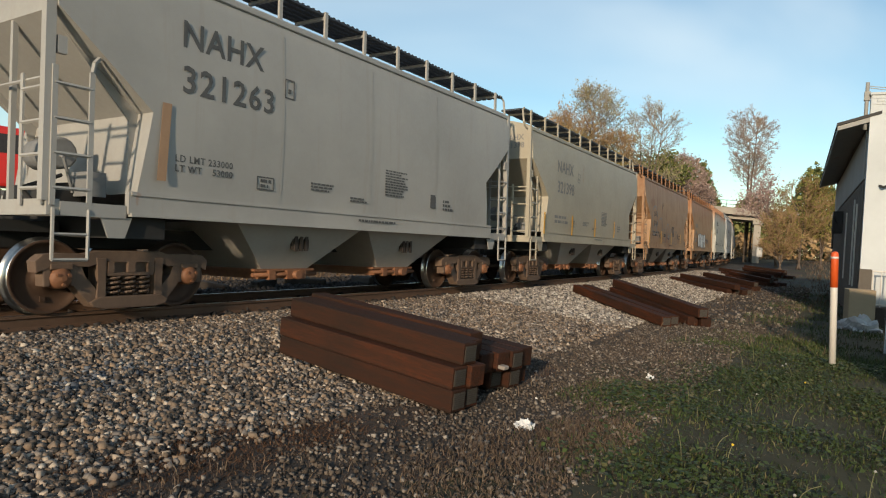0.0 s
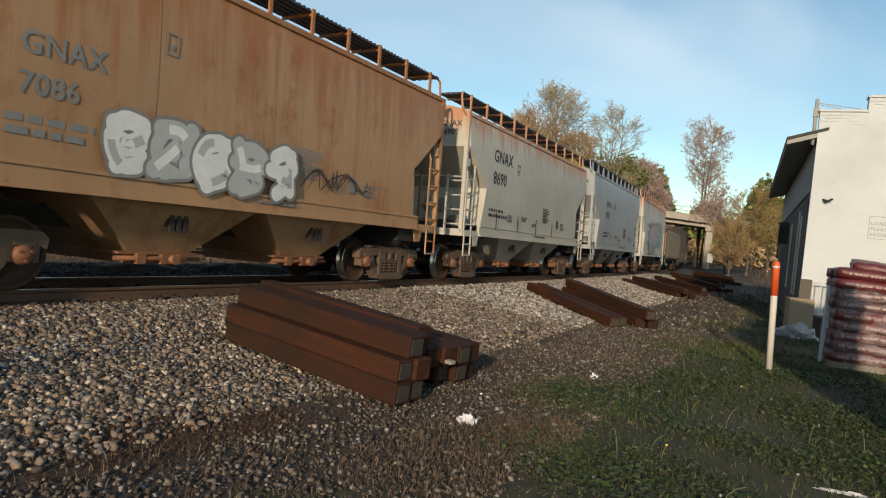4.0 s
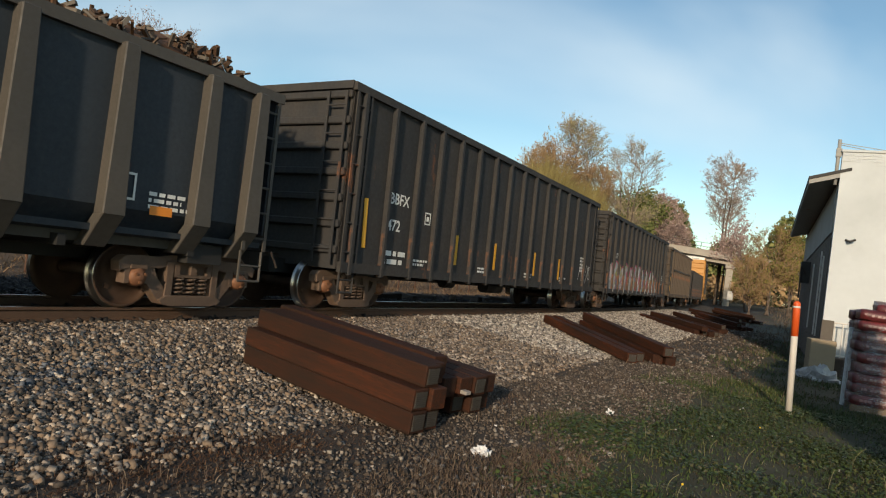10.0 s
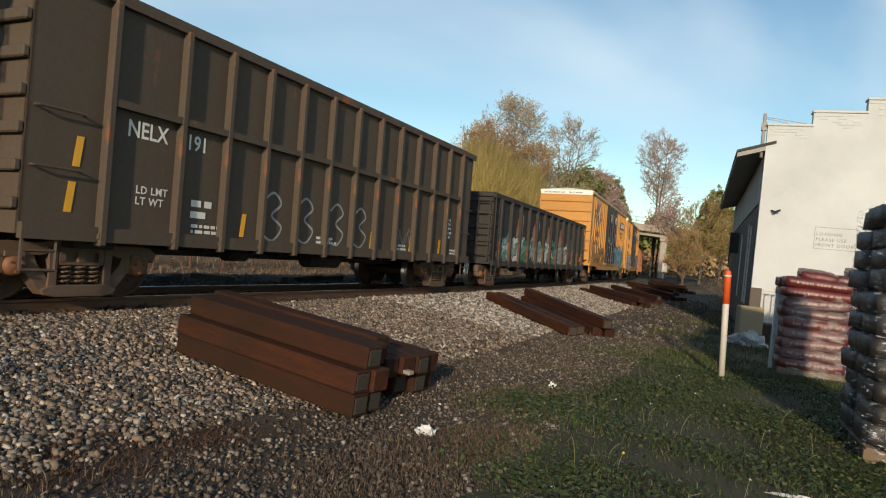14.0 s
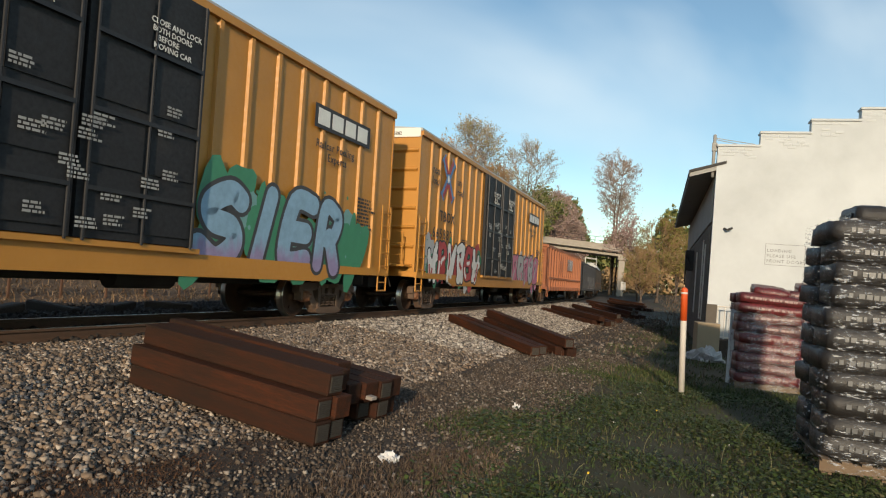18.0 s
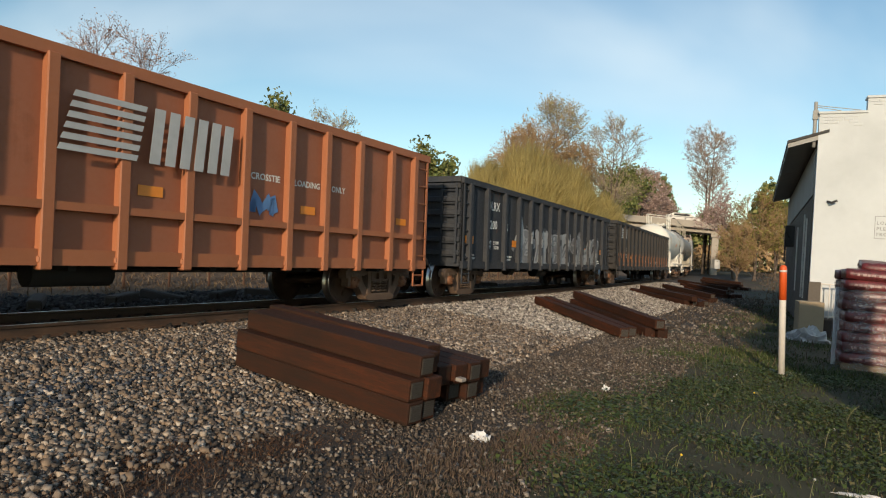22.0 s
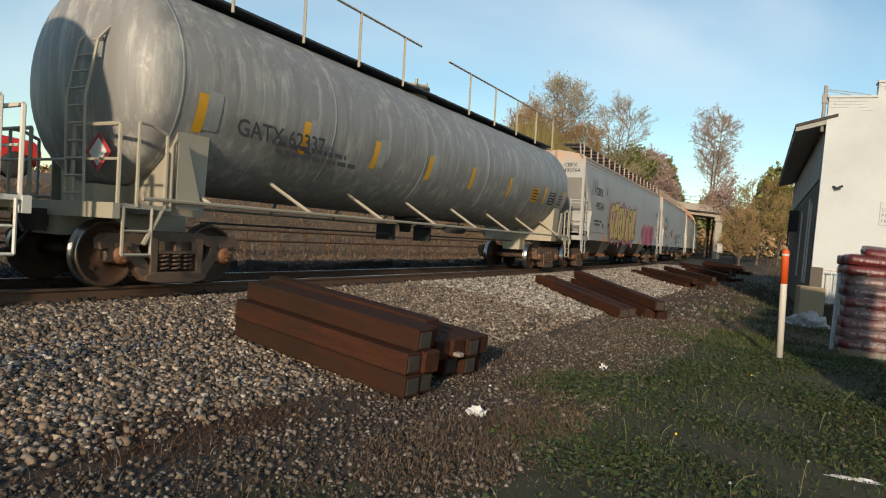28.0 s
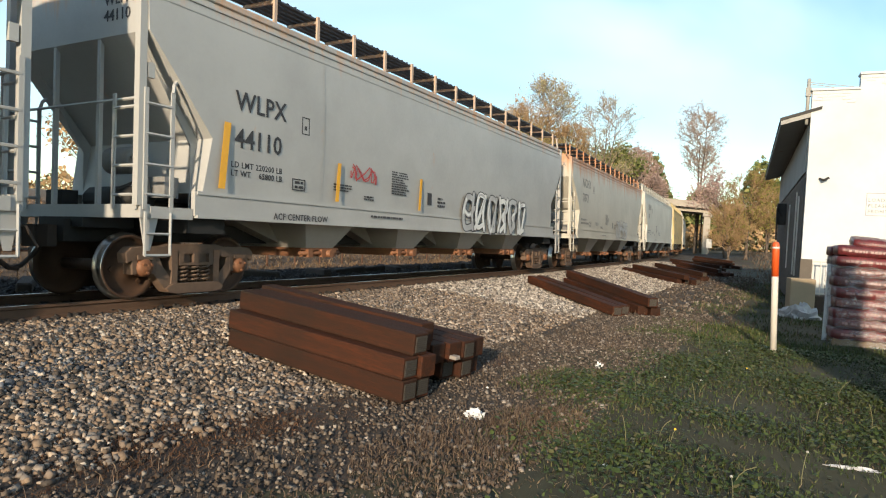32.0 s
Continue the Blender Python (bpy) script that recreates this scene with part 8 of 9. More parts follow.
for y, z0, z1 in ((1.6, .9, 3.2), (2.6, .9, 3.4), (6.0, 1.0, 3.2)):
    bm = bmesh.new()
    box(bm, -.07, -.032, y, y + .07, z0, z1)
    part("downpipe", bm, M["postwhite"], side)
bm = bmesh.new()
prism(bm, [(.25, 5.46), (-.72, 5.17), (-.72, 5.10), (.25, 5.38)], -.03, 16.1)
eave = part("eave_roof", bm, M["roofing"], bld, "dark overhanging eave")
bm = bmesh.new()
prism(bm, [(-.003, 5.30), (-.003, 5.18), (-.70, 4.98), (-.70, 5.09)], .0, 16.05)
part("soffit", bm, M["greylight"], eave, "grey boarded soffit")
bm = bmesh.new()
box(bm, .28, 9.0, .30, 16.0, 5.15, 5.3)
part("roof", bm, M["roofing"], bld)
bm = bmesh.new()
box(bm, 8.7, 9.0, .30, 16.0, 0, 5.25)
box(bm, 0, 9.0, 16.0, 16.3, 0, 5.25)
part("rear_wall", bm, M["greywall"], bld)
bm = bmesh.new()
box(bm, -.35, -.05, 8.4, 9.2, 2.6, 3.4)
pipe(bm, [(-.2, 8.3, 2.9), (-.35, 8.1, 3.2), (-.35, 8.0, 2.0)], .03, 6)
part("wall_unit", bm, M["roofing"], bld)
# mast and wires at the corner
bm = bmesh.new()
tube(bm, (-.09, .12, 5.0), (-.09, .12, 6.22), .045, 8)
box(bm, -.15, -.02, .06, .20, 5.75, 5.98)
pipe(bm, [(-.08, .1, 6.12), (.35, .08, 6.05), (.95, .05, 5.95)], .012, 4)
pipe(bm, [(-.08, .1, 6.08), (.5, .05, 5.95)], .012, 4)
part("service_mast", bm, M["greylight"], bld)
bm = bmesh.new()
pipe(bm, [(.30, -.02, 3.55), (.38, -.16, 3.50), (.50, -.20, 3.56)], .03, 6)
part("wall_lamp", bm, M["roofing"], bld)
# faint painted notice
for k, txt in enumerate(("LOADING", "PLEASE USE", "FRONT DOOR")):
    ob = lettering("notice", txt, .12, bld, 1.42, -.006, 2.98 - k * .145, M["inkgrey"], spacing=1.2, bold=0.0)
bm = bmesh.new()
frame_mark(bm, 1.38, 2.62, .98, .58, -.004, .01)
part("notice_frame", bm, M["inkgrey"], bld)
# railing, post and box at the foot of the front wall
rail_ob = tagged(new("stair_railing"), "white metal railing beside a loading step", "railing")
rail_ob.matrix_world = BLD
for k in range(9):
    bm = bmesh.new()
    tube(bm, (.25 + .18 * k, -.45, .5), (.25 + .18 * k, -.45, 1.38), .014, 5)
    part("baluster", bm, M["postwhite"], rail_ob)
for z in (.55, 1.38):
    bm = bmesh.new()
    tube(bm, (.2, -.45, z), (1.75, -.45, z), .02, 6)
    part("rail", bm, M["postwhite"], rail_ob)
bm = bmesh.new()
box(bm, -.05, .22, -.55, -.30, 0, 1.42)
part("newel", bm, M["greywall"], rail_ob)
bm = bmesh.new()
box(bm, -.1, 1.9, -.75, -.06, 0, .5)
bevel(bm, .02)
part("step", bm, M["dirt"], rail_ob)
bm = bmesh.new()
box(bm, 0, .55, -.25, .25, 0, .95)
bevel(bm, .015)
M["card"] = plain("tan_cardboard", (0.33, 0.25, 0.16), 0.85, 0, 0.2, 4, 0.05)
tagged(put("carton", to_mesh("carton", bm, M["card"]), None, BLD @ pose(-.35, -1.6, 0, 0, 0, 8)), "tan cardboard carton by the wall", "carton")

# ---- road bridge ----
M["concrete"] = plain("bridge_concrete", (0.34, 0.30, 0.25), 0.85, 0, 0.25, 2.5, 0.2)
BR = Matrix.Translation((42.2, 91.0, 0)) @ Matrix.Rotation(radians(-24.5), 4, 'Z') @ Matrix.Rotation(radians(3.2), 4, 'Y')
bridge = tagged(new("road_bridge"), "concrete road bridge on square columns over the line", "bridge")
bridge.matrix_world = BR
bm = bmesh.new()
box(bm, -60, 26, 0, 9, 7.1, 7.5)
part("deck", bm, M["concrete"], bridge)
for y in (-.15, 9.0):
    bm = bmesh.new()
    box(bm, -60, 26, y, y + .15, 6.95, 7.9)
    part("edge_beam", bm, M["concrete"], bridge)
for k in range(4):
    bm = bmesh.new()
    box(bm, -60, 26, .8 + 2.3 * k, 1.3 + 2.3 * k, 6.35, 7.095)
    part("girder", bm, M["concrete"], bridge)
for x in (-14.5, .2, 13):
    bm = bmesh.new()
    box(bm, x - .6, x + .6, -.1, 9.2, 5.8, 6.34)
    bevel(bm, .05)
    bent = part("cap_beam", bm, M["concrete"], bridge)
    bent.matrix_basis = Matrix.Translation((x, 0, 6.3)) @ Matrix.Rotation(radians(-3.2), 4, 'Y') @ Matrix.Translation((-x, 0, -6.3))
    for y in (.6, 4.5, 8.4):
        bm = bmesh.new()
        box(bm, x - .45, x + .45, y - .45, y + .45, -.2, 5.79)
        bevel(bm, .04)
        part("column", bm, M["concrete"], bent)
bm = bmesh.new()
for k in range(44):
    tube(bm, (-60 + 2 * k, -.05, 7.85), (-60 + 2 * k, -.05, 8.85), .035, 5)
for z in (8.3, 8.85):
    tube(bm, (-60, -.05, z), (26, -.05, z), .03, 5)
part("railing", bm, M["rod"], bridge)
bm = bmesh.new()
prism(bm, [(13.5, -.2), (26, -.2), (26, 7.05), (20, 7.05)], .2, 8.8)
part("abutment", bm, M["concrete"], bridge)

# a small white sign and a white van on the bridge
sign = tagged(new("trackside_sign"), "small white sign on a post beside the line", "sign")
sign.matrix_world = pose(41.4, 87.0, 1.1, 0, 0, -24)
bm = bmesh.new()
box(bm, -.05, .05, -.05, .05, 0, 1.2)
part("post", bm, M["greywall"], sign)
bm = bmesh.new()
box(bm, -.35, .35, -.08, -.05, .3, 1.5)
part("board", bm, M["postwhite"], sign)
van = tagged(new("white_car"), "white car crossing the road bridge", "car")
bm = bmesh.new()
prism(bm, [(-2.3, .45), (2.3, .45), (2.35, .95), (1.5, 1.0), (.8, 1.42), (-1.5, 1.46), (-2.25, 1.05)], -.9, .9)
bevel(bm, .06)
part("body", bm, M["postwhite"], van)
bm = bmesh.new()
box(bm, -1.4, .75, -.915, -.902, 1.05, 1.34)
part("window", bm, M["door"], van)
for x in (-1.4, 1.45):
    for y in (-.85, .85):
        bm = bmesh.new()
        lathe(bm, [(.2, y - .1), (.33, y - .1), (.33, y + .1), (.2, y + .1)], 14, c=(x, 0, .33))
        part("wheel", bm, M["black"], van)

# ---- trees ----
def tree(name, x, y, height, spread, label, seed, twig_mat, leaf_mat=None, leaves=0, levels=5, leaf_size=.12, trunks=1, first=.30, up=.55, trunk_r=None, tag="trees beyond the line", base=None):
    rnd = random.Random(seed)
    root = tagged(new(name), label, "tree", tag)
    z = float(ground_z(np.array(x), np.array(y))) - .1 if base is None else base
    root.matrix_world = pose(x, y, z)
    segs, tips = [], []

    def grow(p, d, length, r, lev):
        n = 3
        q = p
        for k in range(n):
            d2 = (d + Vector((rnd.uniform(-1, 1), rnd.uniform(-1, 1), rnd.uniform(-.3, .6))) * .16).normalized()
            e = q + d2 * length / n
            ra, rb = r * (1 - .28 * k / n), r * (1 - .28 * (k + 1) / n)
            segs.append((q, e, ra, rb, lev))
            q, d = e, d2
            if lev <= levels - 1 and (k > 0 or lev > 0):
                for _ in range(1 if lev < 2 else rnd.choice((1, 1, 2))):
                    a = rnd.uniform(0, 6.28)
                    o = d.orthogonal().normalized()
                    o = (o * math.cos(a) + d.cross(o) * math.sin(a)) * spread
                    grow(q, (d + o + Vector((0, 0, up * .4))).normalized(), length * rnd.uniform(.48, .68), max(.012, rb * .55), lev + 1)
        if lev < levels:
            grow(q, d, length * rnd.uniform(.55, .75), max(.012, rb * .8), lev + 1)
        if lev >= levels - 1:
            tips.append((q, d))
    r0 = trunk_r or height * .016
    for k in range(trunks):
        a = 6.28 * k / max(1, trunks) + .4
        lean = Vector((math.cos(a), math.sin(a), 0)) * (.10 if trunks > 1 else .02)
        grow(lean * 3 * (trunks > 1), (Vector((0, 0, 1)) + lean).normalized(), height * first, r0, 0)
    top = max(s[1].z for s in segs)
    k = height / top
    bm_t, tv, tf = bmesh.new(), [], []
    for a, b2, ra, rb, lev in segs:
        a, b2 = a * k, b2 * k
        if lev <= 1:
            tube(bm_t, a, b2, ra, 7, 0, rb)
        else:
            d = (b2 - a).normalized()
            u = d.orthogonal().normalized()
            w = d.cross(u)
            i = len(tv)
            for c, rr in ((a, max(ra, .016)), (b2, max(rb, .012))):
                for j in range(3):
                    tv.append(c + (u * math.cos(2.09 * j) + w * math.sin(2.09 * j)) * rr)
            for j in range(3):
                tf.append((i + j, i + (j + 1) % 3, i + 3 + (j + 1) % 3, i + 3 + j))
    part("trunk", bm_t, M["bark"], root)
    me = bpy.data.meshes.new("twigs")
    me.from_pydata(tv, [], tf)
    me.materials.append(twig_mat)
    tagged(put("branchwork", me, root), kind="stuff")
    if leaves and tips:
        rg = np.random.default_rng(seed)
        c = np.array([(t[0] * k)[:] for t in tips])
        c = c[rg.integers(0, len(c), leaves)] + rg.normal(0, .5 * height / 14, (leaves, 3))
        u = rg.normal(0, 1, (leaves, 3))
        u /= np.linalg.norm(u, axis=1)[:, None]
        w = np.cross(u, rg.normal(0, 1, (leaves, 3)))
        w /= np.linalg.norm(w, axis=1)[:, None]
        s = leaf_size * (.5 + rg.random((leaves, 1)))
        v = np.stack([c - u * s, c + w * s * .6, c + u * s, c - w * s * .6], 1).reshape(-1, 3)
        f = 4 * np.arange(leaves)[:, None] + np.array([[0, 1, 2, 3]])
        tagged(put("crown", mesh_from("crown", v, f, leaf_mat), root), kind="stuff")
    return root


def airy_tree(name, x, y, height, width, label, seed, twig_mat, leaf_mat, leaves, stems=2, low=.28, limbs=26, leaf_size=.09, tag="trees beyond the line", fat=.55, thick=.014):
    """Open tree: forking stems, curved limbs that reach out to a lumpy rounded crown, and sprays of fine twigs along them."""
    rnd = random.Random(seed)
    root = tagged(new(name), label, "tree", tag)
    z = float(ground_z(np.array(x), np.array(y))) - .1
    root.matrix_world = pose(x, y, z)
    bm_t, tv, tf, tips = bmesh.new(), [], [], []

    def twig(a, b2, ra, rb):
        d = (b2 - a).normalized()
        u = d.orthogonal().normalized()
        w = d.cross(u)
        i = len(tv)
        for c, rr in ((a, ra), (b2, rb)):
            for j in range(3):
                tv.append(c + (u * math.cos(2.09 * j) + w * math.sin(2.09 * j)) * rr)
        for j in range(3):
            tf.append((i + j, i + (j + 1) % 3, i + 3 + (j + 1) % 3, i + 3 + j))

    zl = height * low
    mid, rz, rx = zl + (height - zl) * .52, (height - zl) * .5, width * .5
    lumps = [(rnd.uniform(0, 6.28), rnd.uniform(-.6, .9), rnd.uniform(.06, .16)) for _ in range(7)]

    def shell(a, e):
        """Point of the crown's uneven outline in a direction."""
        k = 1.0
        for la, le, g in lumps:
            c = math.cos(e) * math.cos(le) * math.cos(a - la) + math.sin(e) * math.sin(le)
            k += g * (max(0, c) ** 6 - .35)
        return Vector((math.cos(a) * math.cos(e) * rx * k, math.sin(a) * math.cos(e) * rx * k, mid + math.sin(e) * rz * min(1.0, k)))

    def wander(d, g):
        return (d + Vector((rnd.uniform(-1, 1), rnd.uniform(-1, 1), rnd.uniform(-.6, .9))) * g).normalized()

    def spray(q, d, length):
        for _ in range(3):
            d2 = wander(d, .75)
            m = q + d2 * length * rnd.uniform(.35, .55)
            e = m + wander(d2, .45) * length * rnd.uniform(.35, .6)
            twig(q, m, thick, thick * .8)
            twig(m, e, thick * .8, thick * .45)
            f = m + wander(d2, .9) * length * rnd.uniform(.3, .5)
            twig(m, f, thick * .7, thick * .4)
            tips.extend((m, e, f))

    r0 = height * .011
    spine = []
    for k in range(stems):
        a = 6.28 * k / stems + rnd.uniform(0, 1)
        reach = width * (.04 if stems == 1 else .20) * rnd.uniform(.6, 1.2)
        q, top = Vector((.2 * math.cos(a), .2 * math.sin(a), 0)), height * (.93 if k == 0 else rnd.uniform(.72, .90))
        n = 14
        for j in range(n):
            u = (j + 1) / n
            e = Vector((math.cos(a) * reach * u ** 1.4 + rnd.uniform(-.16, .16) * u, math.sin(a) * reach * u ** 1.4 + rnd.uniform(-.16, .16) * u, top * u))
            tube(bm_t, q, e, r0 * (1 - .93 * j / n), 7, 0, r0 * (1 - .93 * (j + 1) / n))
            spine.append((q.copy(), u))
            q = e
    for k in range(max(18, limbs)):
        a, e = rnd.uniform(0, 6.28), math.asin(rnd.uniform(-.72, 1.0))
        goal = shell(a, e)
        start = min((p for p, u in spine if u > low * .7), key=lambda p: (Vector((p.x - goal.x, p.y - goal.y, 0))).length * .6 + abs(p.z - (goal.z - .45 * (Vector((goal.x, goal.y, 0)).length + .3 * rz))) + rnd.uniform(0, 1.2))
        n = 8
        q = start
        bend = Vector((rnd.uniform(-1, 1), rnd.uniform(-1, 1), rnd.uniform(-.6, .1))) * .10 * (goal - start).length
        r = max(thick * 1.6, r0 * .30)
        for j in range(n):
            u = (j + 1) / n
            nx = start.lerp(goal, u) + bend * math.sin(math.pi * u) + Vector((rnd.uniform(-1, 1), rnd.uniform(-1, 1), rnd.uniform(-1, 1))) * .05 * width / 6
            twig(q, nx, max(thick, r * (1 - .8 * j / n)), max(thick, r * (1 - .8 * u)))
            if u > .3:
                d = (goal - start).normalized()
                for _ in range(2):
                    o = wander(d, .95)
                    b2 = nx + o * rx * rnd.uniform(.14, .30)
                    twig(nx, b2, thick * 1.15, thick)
                    spray(b2, o, rx * rnd.uniform(.13, .24))
            q = nx
        spray(q, (goal - start).normalized(), rx * .2)
    part("trunk", bm_t, M["bark"], root)
    me = bpy.data.meshes.new("twigs")
    me.from_pydata(tv, [], tf)
    me.materials.append(twig_mat)
    tagged(put("branchwork", me, root), kind="stuff")
    rg = np.random.default_rng(seed)
    c = np.array([t[:] for t in tips])
    c = c[rg.integers(0, len(c), leaves)] + rg.normal(0, .16, (leaves, 3))
    u = rg.normal(0, 1, (leaves, 3))
    u /= np.linalg.norm(u, axis=1)[:, None]
    w = np.cross(u, rg.normal(0, 1, (leaves, 3)))
    w /= np.linalg.norm(w, axis=1)[:, None]
    s = leaf_size * (.5 + rg.random((leaves, 1)))
    v = np.stack([c - u * s, c + w * s * .6, c + u * s, c - w * s * .6], 1).reshape(-1, 3)
    f = 4 * np.arange(leaves)[:, None] + np.array([[0, 1, 2, 3]])
    tagged(put("crown", mesh_from("crown", v, f, leaf_mat), root), kind="stuff")
    return root


def willow(x, y, height, width, seed):
    """Dense dome of fine upright withies fanning out from a clump of low stems."""
    rnd = random.Random(seed)
    root = tagged(new("willow_tree"), "yellow-olive budding willow thicket", "tree", "trees beyond the line")
    root.matrix_world = pose(x, y, float(ground_z(np.array(x), np.array(y))) - .1)
    bm = bmesh.new()
    for k in range(9):
        a = rnd.uniform(0, 6.28)
        d = Vector((math.cos(a) * .35, math.sin(a) * .35, 1)).normalized()
        tube(bm, d * .1, d * height * .45, .07, 5, 0, .03)
    part("trunk", bm, M["bark"], root)
    rg = np.random.default_rng(seed)
    n = 16000
    az, u = rg.random(n) * 6.283, rg.random(n) ** .8
    el = 1.5 * (1 - u) + .06
    surf = np.stack([np.cos(az) * np.cos(el) * width * .5, np.sin(az) * np.cos(el) * width * .5, np.sin(el) * height * .62 + height * .38], -1)
    surf *= (1 + .05 * np.sin(az * 5 + seed) + .05 * np.sin(el * 9 + az * 3))[:, None] * (.72 + .33 * rg.random((n, 1)) ** .5)
    base = surf * np.array([.30, .30, .42]) + rg.normal(0, .25, (n, 3))
    t0 = .55 + .3 * rg.random((n, 1))
    p = base + (surf - base) * t0 + np.array([0, 0, .25]) * rg.random((n, 1))
    q = surf + rg.normal(0, .22, (n, 3))
    d = q - p
    side = np.cross(d, rg.normal(0, 1, (n, 3)))
    side /= np.linalg.norm(side, axis=1)[:, None] + 1e-9
    up = np.cross(d, side)
    up /= np.linalg.norm(up, axis=1)[:, None] + 1e-9
    r = .012 + .012 * rg.random((n, 1))
    v = np.stack([p + side * r, p - side * r * .5 + up * r * .87, p - side * r * .5 - up * r * .87, q], 1).reshape(-1, 3)
    f = (4 * np.arange(n)[:, None, None] + np.array([[(0, 1, 3), (1, 2, 3), (2, 0, 3)]])).reshape(-1, 3)
    tagged(put("crown", mesh_from("crown", v, f, M["withy"]), root), kind="stuff")


M["bark"] = plain("grey_brown_bark", (0.12, 0.09, 0.07), 0.9, 0, 0.4, 4, 0.5)
M["twig"] = plain("bare_twigs", (0.312, 0.247, 0.189), 0.9, 0, 0.3, 2, 0)
M["twigred"] = plain("reddish_twigs", (0.338, 0.240, 0.208), 0.9, 0, 0.3, 2, 0)
M["twigolive"] = plain("olive_twigs", (0.30, 0.25, 0.09), 0.9, 0, 0.3, 2, 0)
M["twigbrown"] = plain("brown_twigs", (0.30, 0.19, 0.10), 0.9, 0, 0.3, 2, 0)
M["leafolive"] = per_island("olive_leaf", [(0, (0.10, 0.11, 0.02)), (0.6, (0.20, 0.19, 0.04)), (1, (0.30, 0.25, 0.08))], 0.8, 0.1)
M["withy"] = per_island("willow_withy", [(0, (0.19, 0.145, 0.05)), (0.5, (0.32, 0.25, 0.085)), (1, (0.42, 0.34, 0.13))], 0.85, 0.1)
M["leafbud"] = per_island("spring_buds", [(0, (0.224, 0.224, 0.098)), (0.6, (0.336, 0.294, 0.140)), (1, (0.448, 0.364, 0.224))], 0.8, 0.1)
M["leafwillow"] = per_island("willow_leaf", [(0, (0.20, 0.165, 0.035)), (0.6, (0.30, 0.235, 0.055)), (1, (0.38, 0.28, 0.09))], 0.8, 0.1)
M["leafbrown"] = per_island("brown_buds", [(0, (0.280, 0.182, 0.084)), (0.6, (0.406, 0.266, 0.133)), (1, (0.476, 0.322, 0.182))], 0.8, 0.1)
M["leafpink"] = per_island("pinkish_buds", [(0, (0.270, 0.189, 0.169)), (0.6, (0.378, 0.270, 0.243)), (1, (0.486, 0.365, 0.324))], 0.8, 0.1)
M["leafgreen"] = per_island("evergreen_leaf", [(0, (0.061, 0.081, 0.024)), (0.6, (0.121, 0.142, 0.041)), (1, (0.216, 0.203, 0.068))], 0.75, 0.1)

airy_tree("bare_tree", -18.2, 41, 11.7, 7.0, "leafless tree with reddish buds behind the train", 1, M["twigred"], M["leafpink"], 2200, 2, .42, 30, .06, thick=.010)
tree("pine_tree", -13.5, 60, 12.6, .6, "dark green pine behind the train", 2, M["twig"], M["leafgreen"], 5000, 4, .22)
airy_tree("bare_tree", -8.5, 60, 11.6, 7.0, "leafless tree with a few buds", 3, M["twig"], M["leafbud"], 2000, 2, .35, 28, .08, thick=.012)
tree("pine_tree", 1.5, 62, 9.6, .6, "small round evergreen tree", 4, M["twig"], M["leafgreen"], 4000, 4, .2)
for k, (x, y, h, w) in enumerate(((5.4, 49, 6.9, 5.5), (8.4, 49.5, 9.3, 7.5), (11.4, 50, 8.6, 7.0), (14.4, 51, 6.6, 5.5))):
    willow(x, y, h, w, 10 + k)
airy_tree("oak_tree", 11.6, 69, 14.2, 8.5, "brown budding tree behind the willows", 20, M["twigbrown"], M["leafbrown"], 7000, 4, .2, 80, .085, thick=.017)
airy_tree("oak_tree", 16.6, 70, 13.4, 7.0, "brown budding tree behind the willows", 27, M["twigbrown"], M["leafbrown"], 5000, 3, .2, 64, .085, thick=.017)
airy_tree("bare_tree", 14.6, 72, 17.4, 8.6, "leafless tree with pale green buds", 21, M["twig"], M["leafbud"], 5200, 3, .42, 56, .085, thick=.013)
airy_tree("bare_tree", 22.3, 74.5, 18.2, 7.6, "tall leafless tree with pale green buds", 22, M["twig"], M["leafbud"], 3400, 3, .34, 54, .075, thick=.013)
airy_tree("bare_tree", 18.9, 73.0, 14.4, 5.5, "leafless tree with pale green buds", 26, M["twig"], M["leafbud"], 1800, 3, .3, 36, .08, thick=.013)
tree("evergreen_tree", 34.0, 104, 16.6, .7, "dense dark evergreen tree", 23, M["twig"], M["leafgreen"], 16000, 4, .22)
airy_tree("maple_tree", 38.6, 110, 18.0, 10.5, "pinkish budding maple tree behind the bridge", 24, M["twigred"], M["leafpink"], 9000, 5, .16, 84, .13, thick=.022)
airy_tree("maple_tree", 42.6, 113.5, 13.6, 8.0, "pinkish budding maple tree behind the bridge", 25, M["twigred"], M["leafpink"], 6000, 4, .16, 60, .13, thick=.022)
airy_tree("poplar_tree", 44.7, 98.5, 24.4, 6.8, "tall slender leafless poplar", 30, M["twig"], M["leafpink"], 1800, 2, .40, 60, .09, thick=.019)
airy_tree("poplar_tree", 46.6, 101, 18.0, 4.6, "tall slender leafless poplar", 31, M["twigred"], M["leafpink"], 700, 1, .40, 26, .08, thick=.019)
airy_tree("bush_tree", 33.0, 65.0, 6.4, 4.2, "dry brown bush with a few green vines", 40, M["twigbrown"], M["leafolive"], 1600, 6, .06, 70, .07, thick=.015)
airy_tree("bush_tree", 35.4, 66.0, 9.4, 5.0, "bushy tree with yellow-green leaves", 41, M["twigbrown"], M["leafolive"], 4200, 4, .2, 56, .08, thick=.015)
airy_tree("bush_tree", 38.4, 67.5, 9.2, 4.6, "bushy tree with yellow-green leaves", 42, M["twigbrown"], M["leafolive"], 6500, 4, .2, 56, .08, thick=.015)
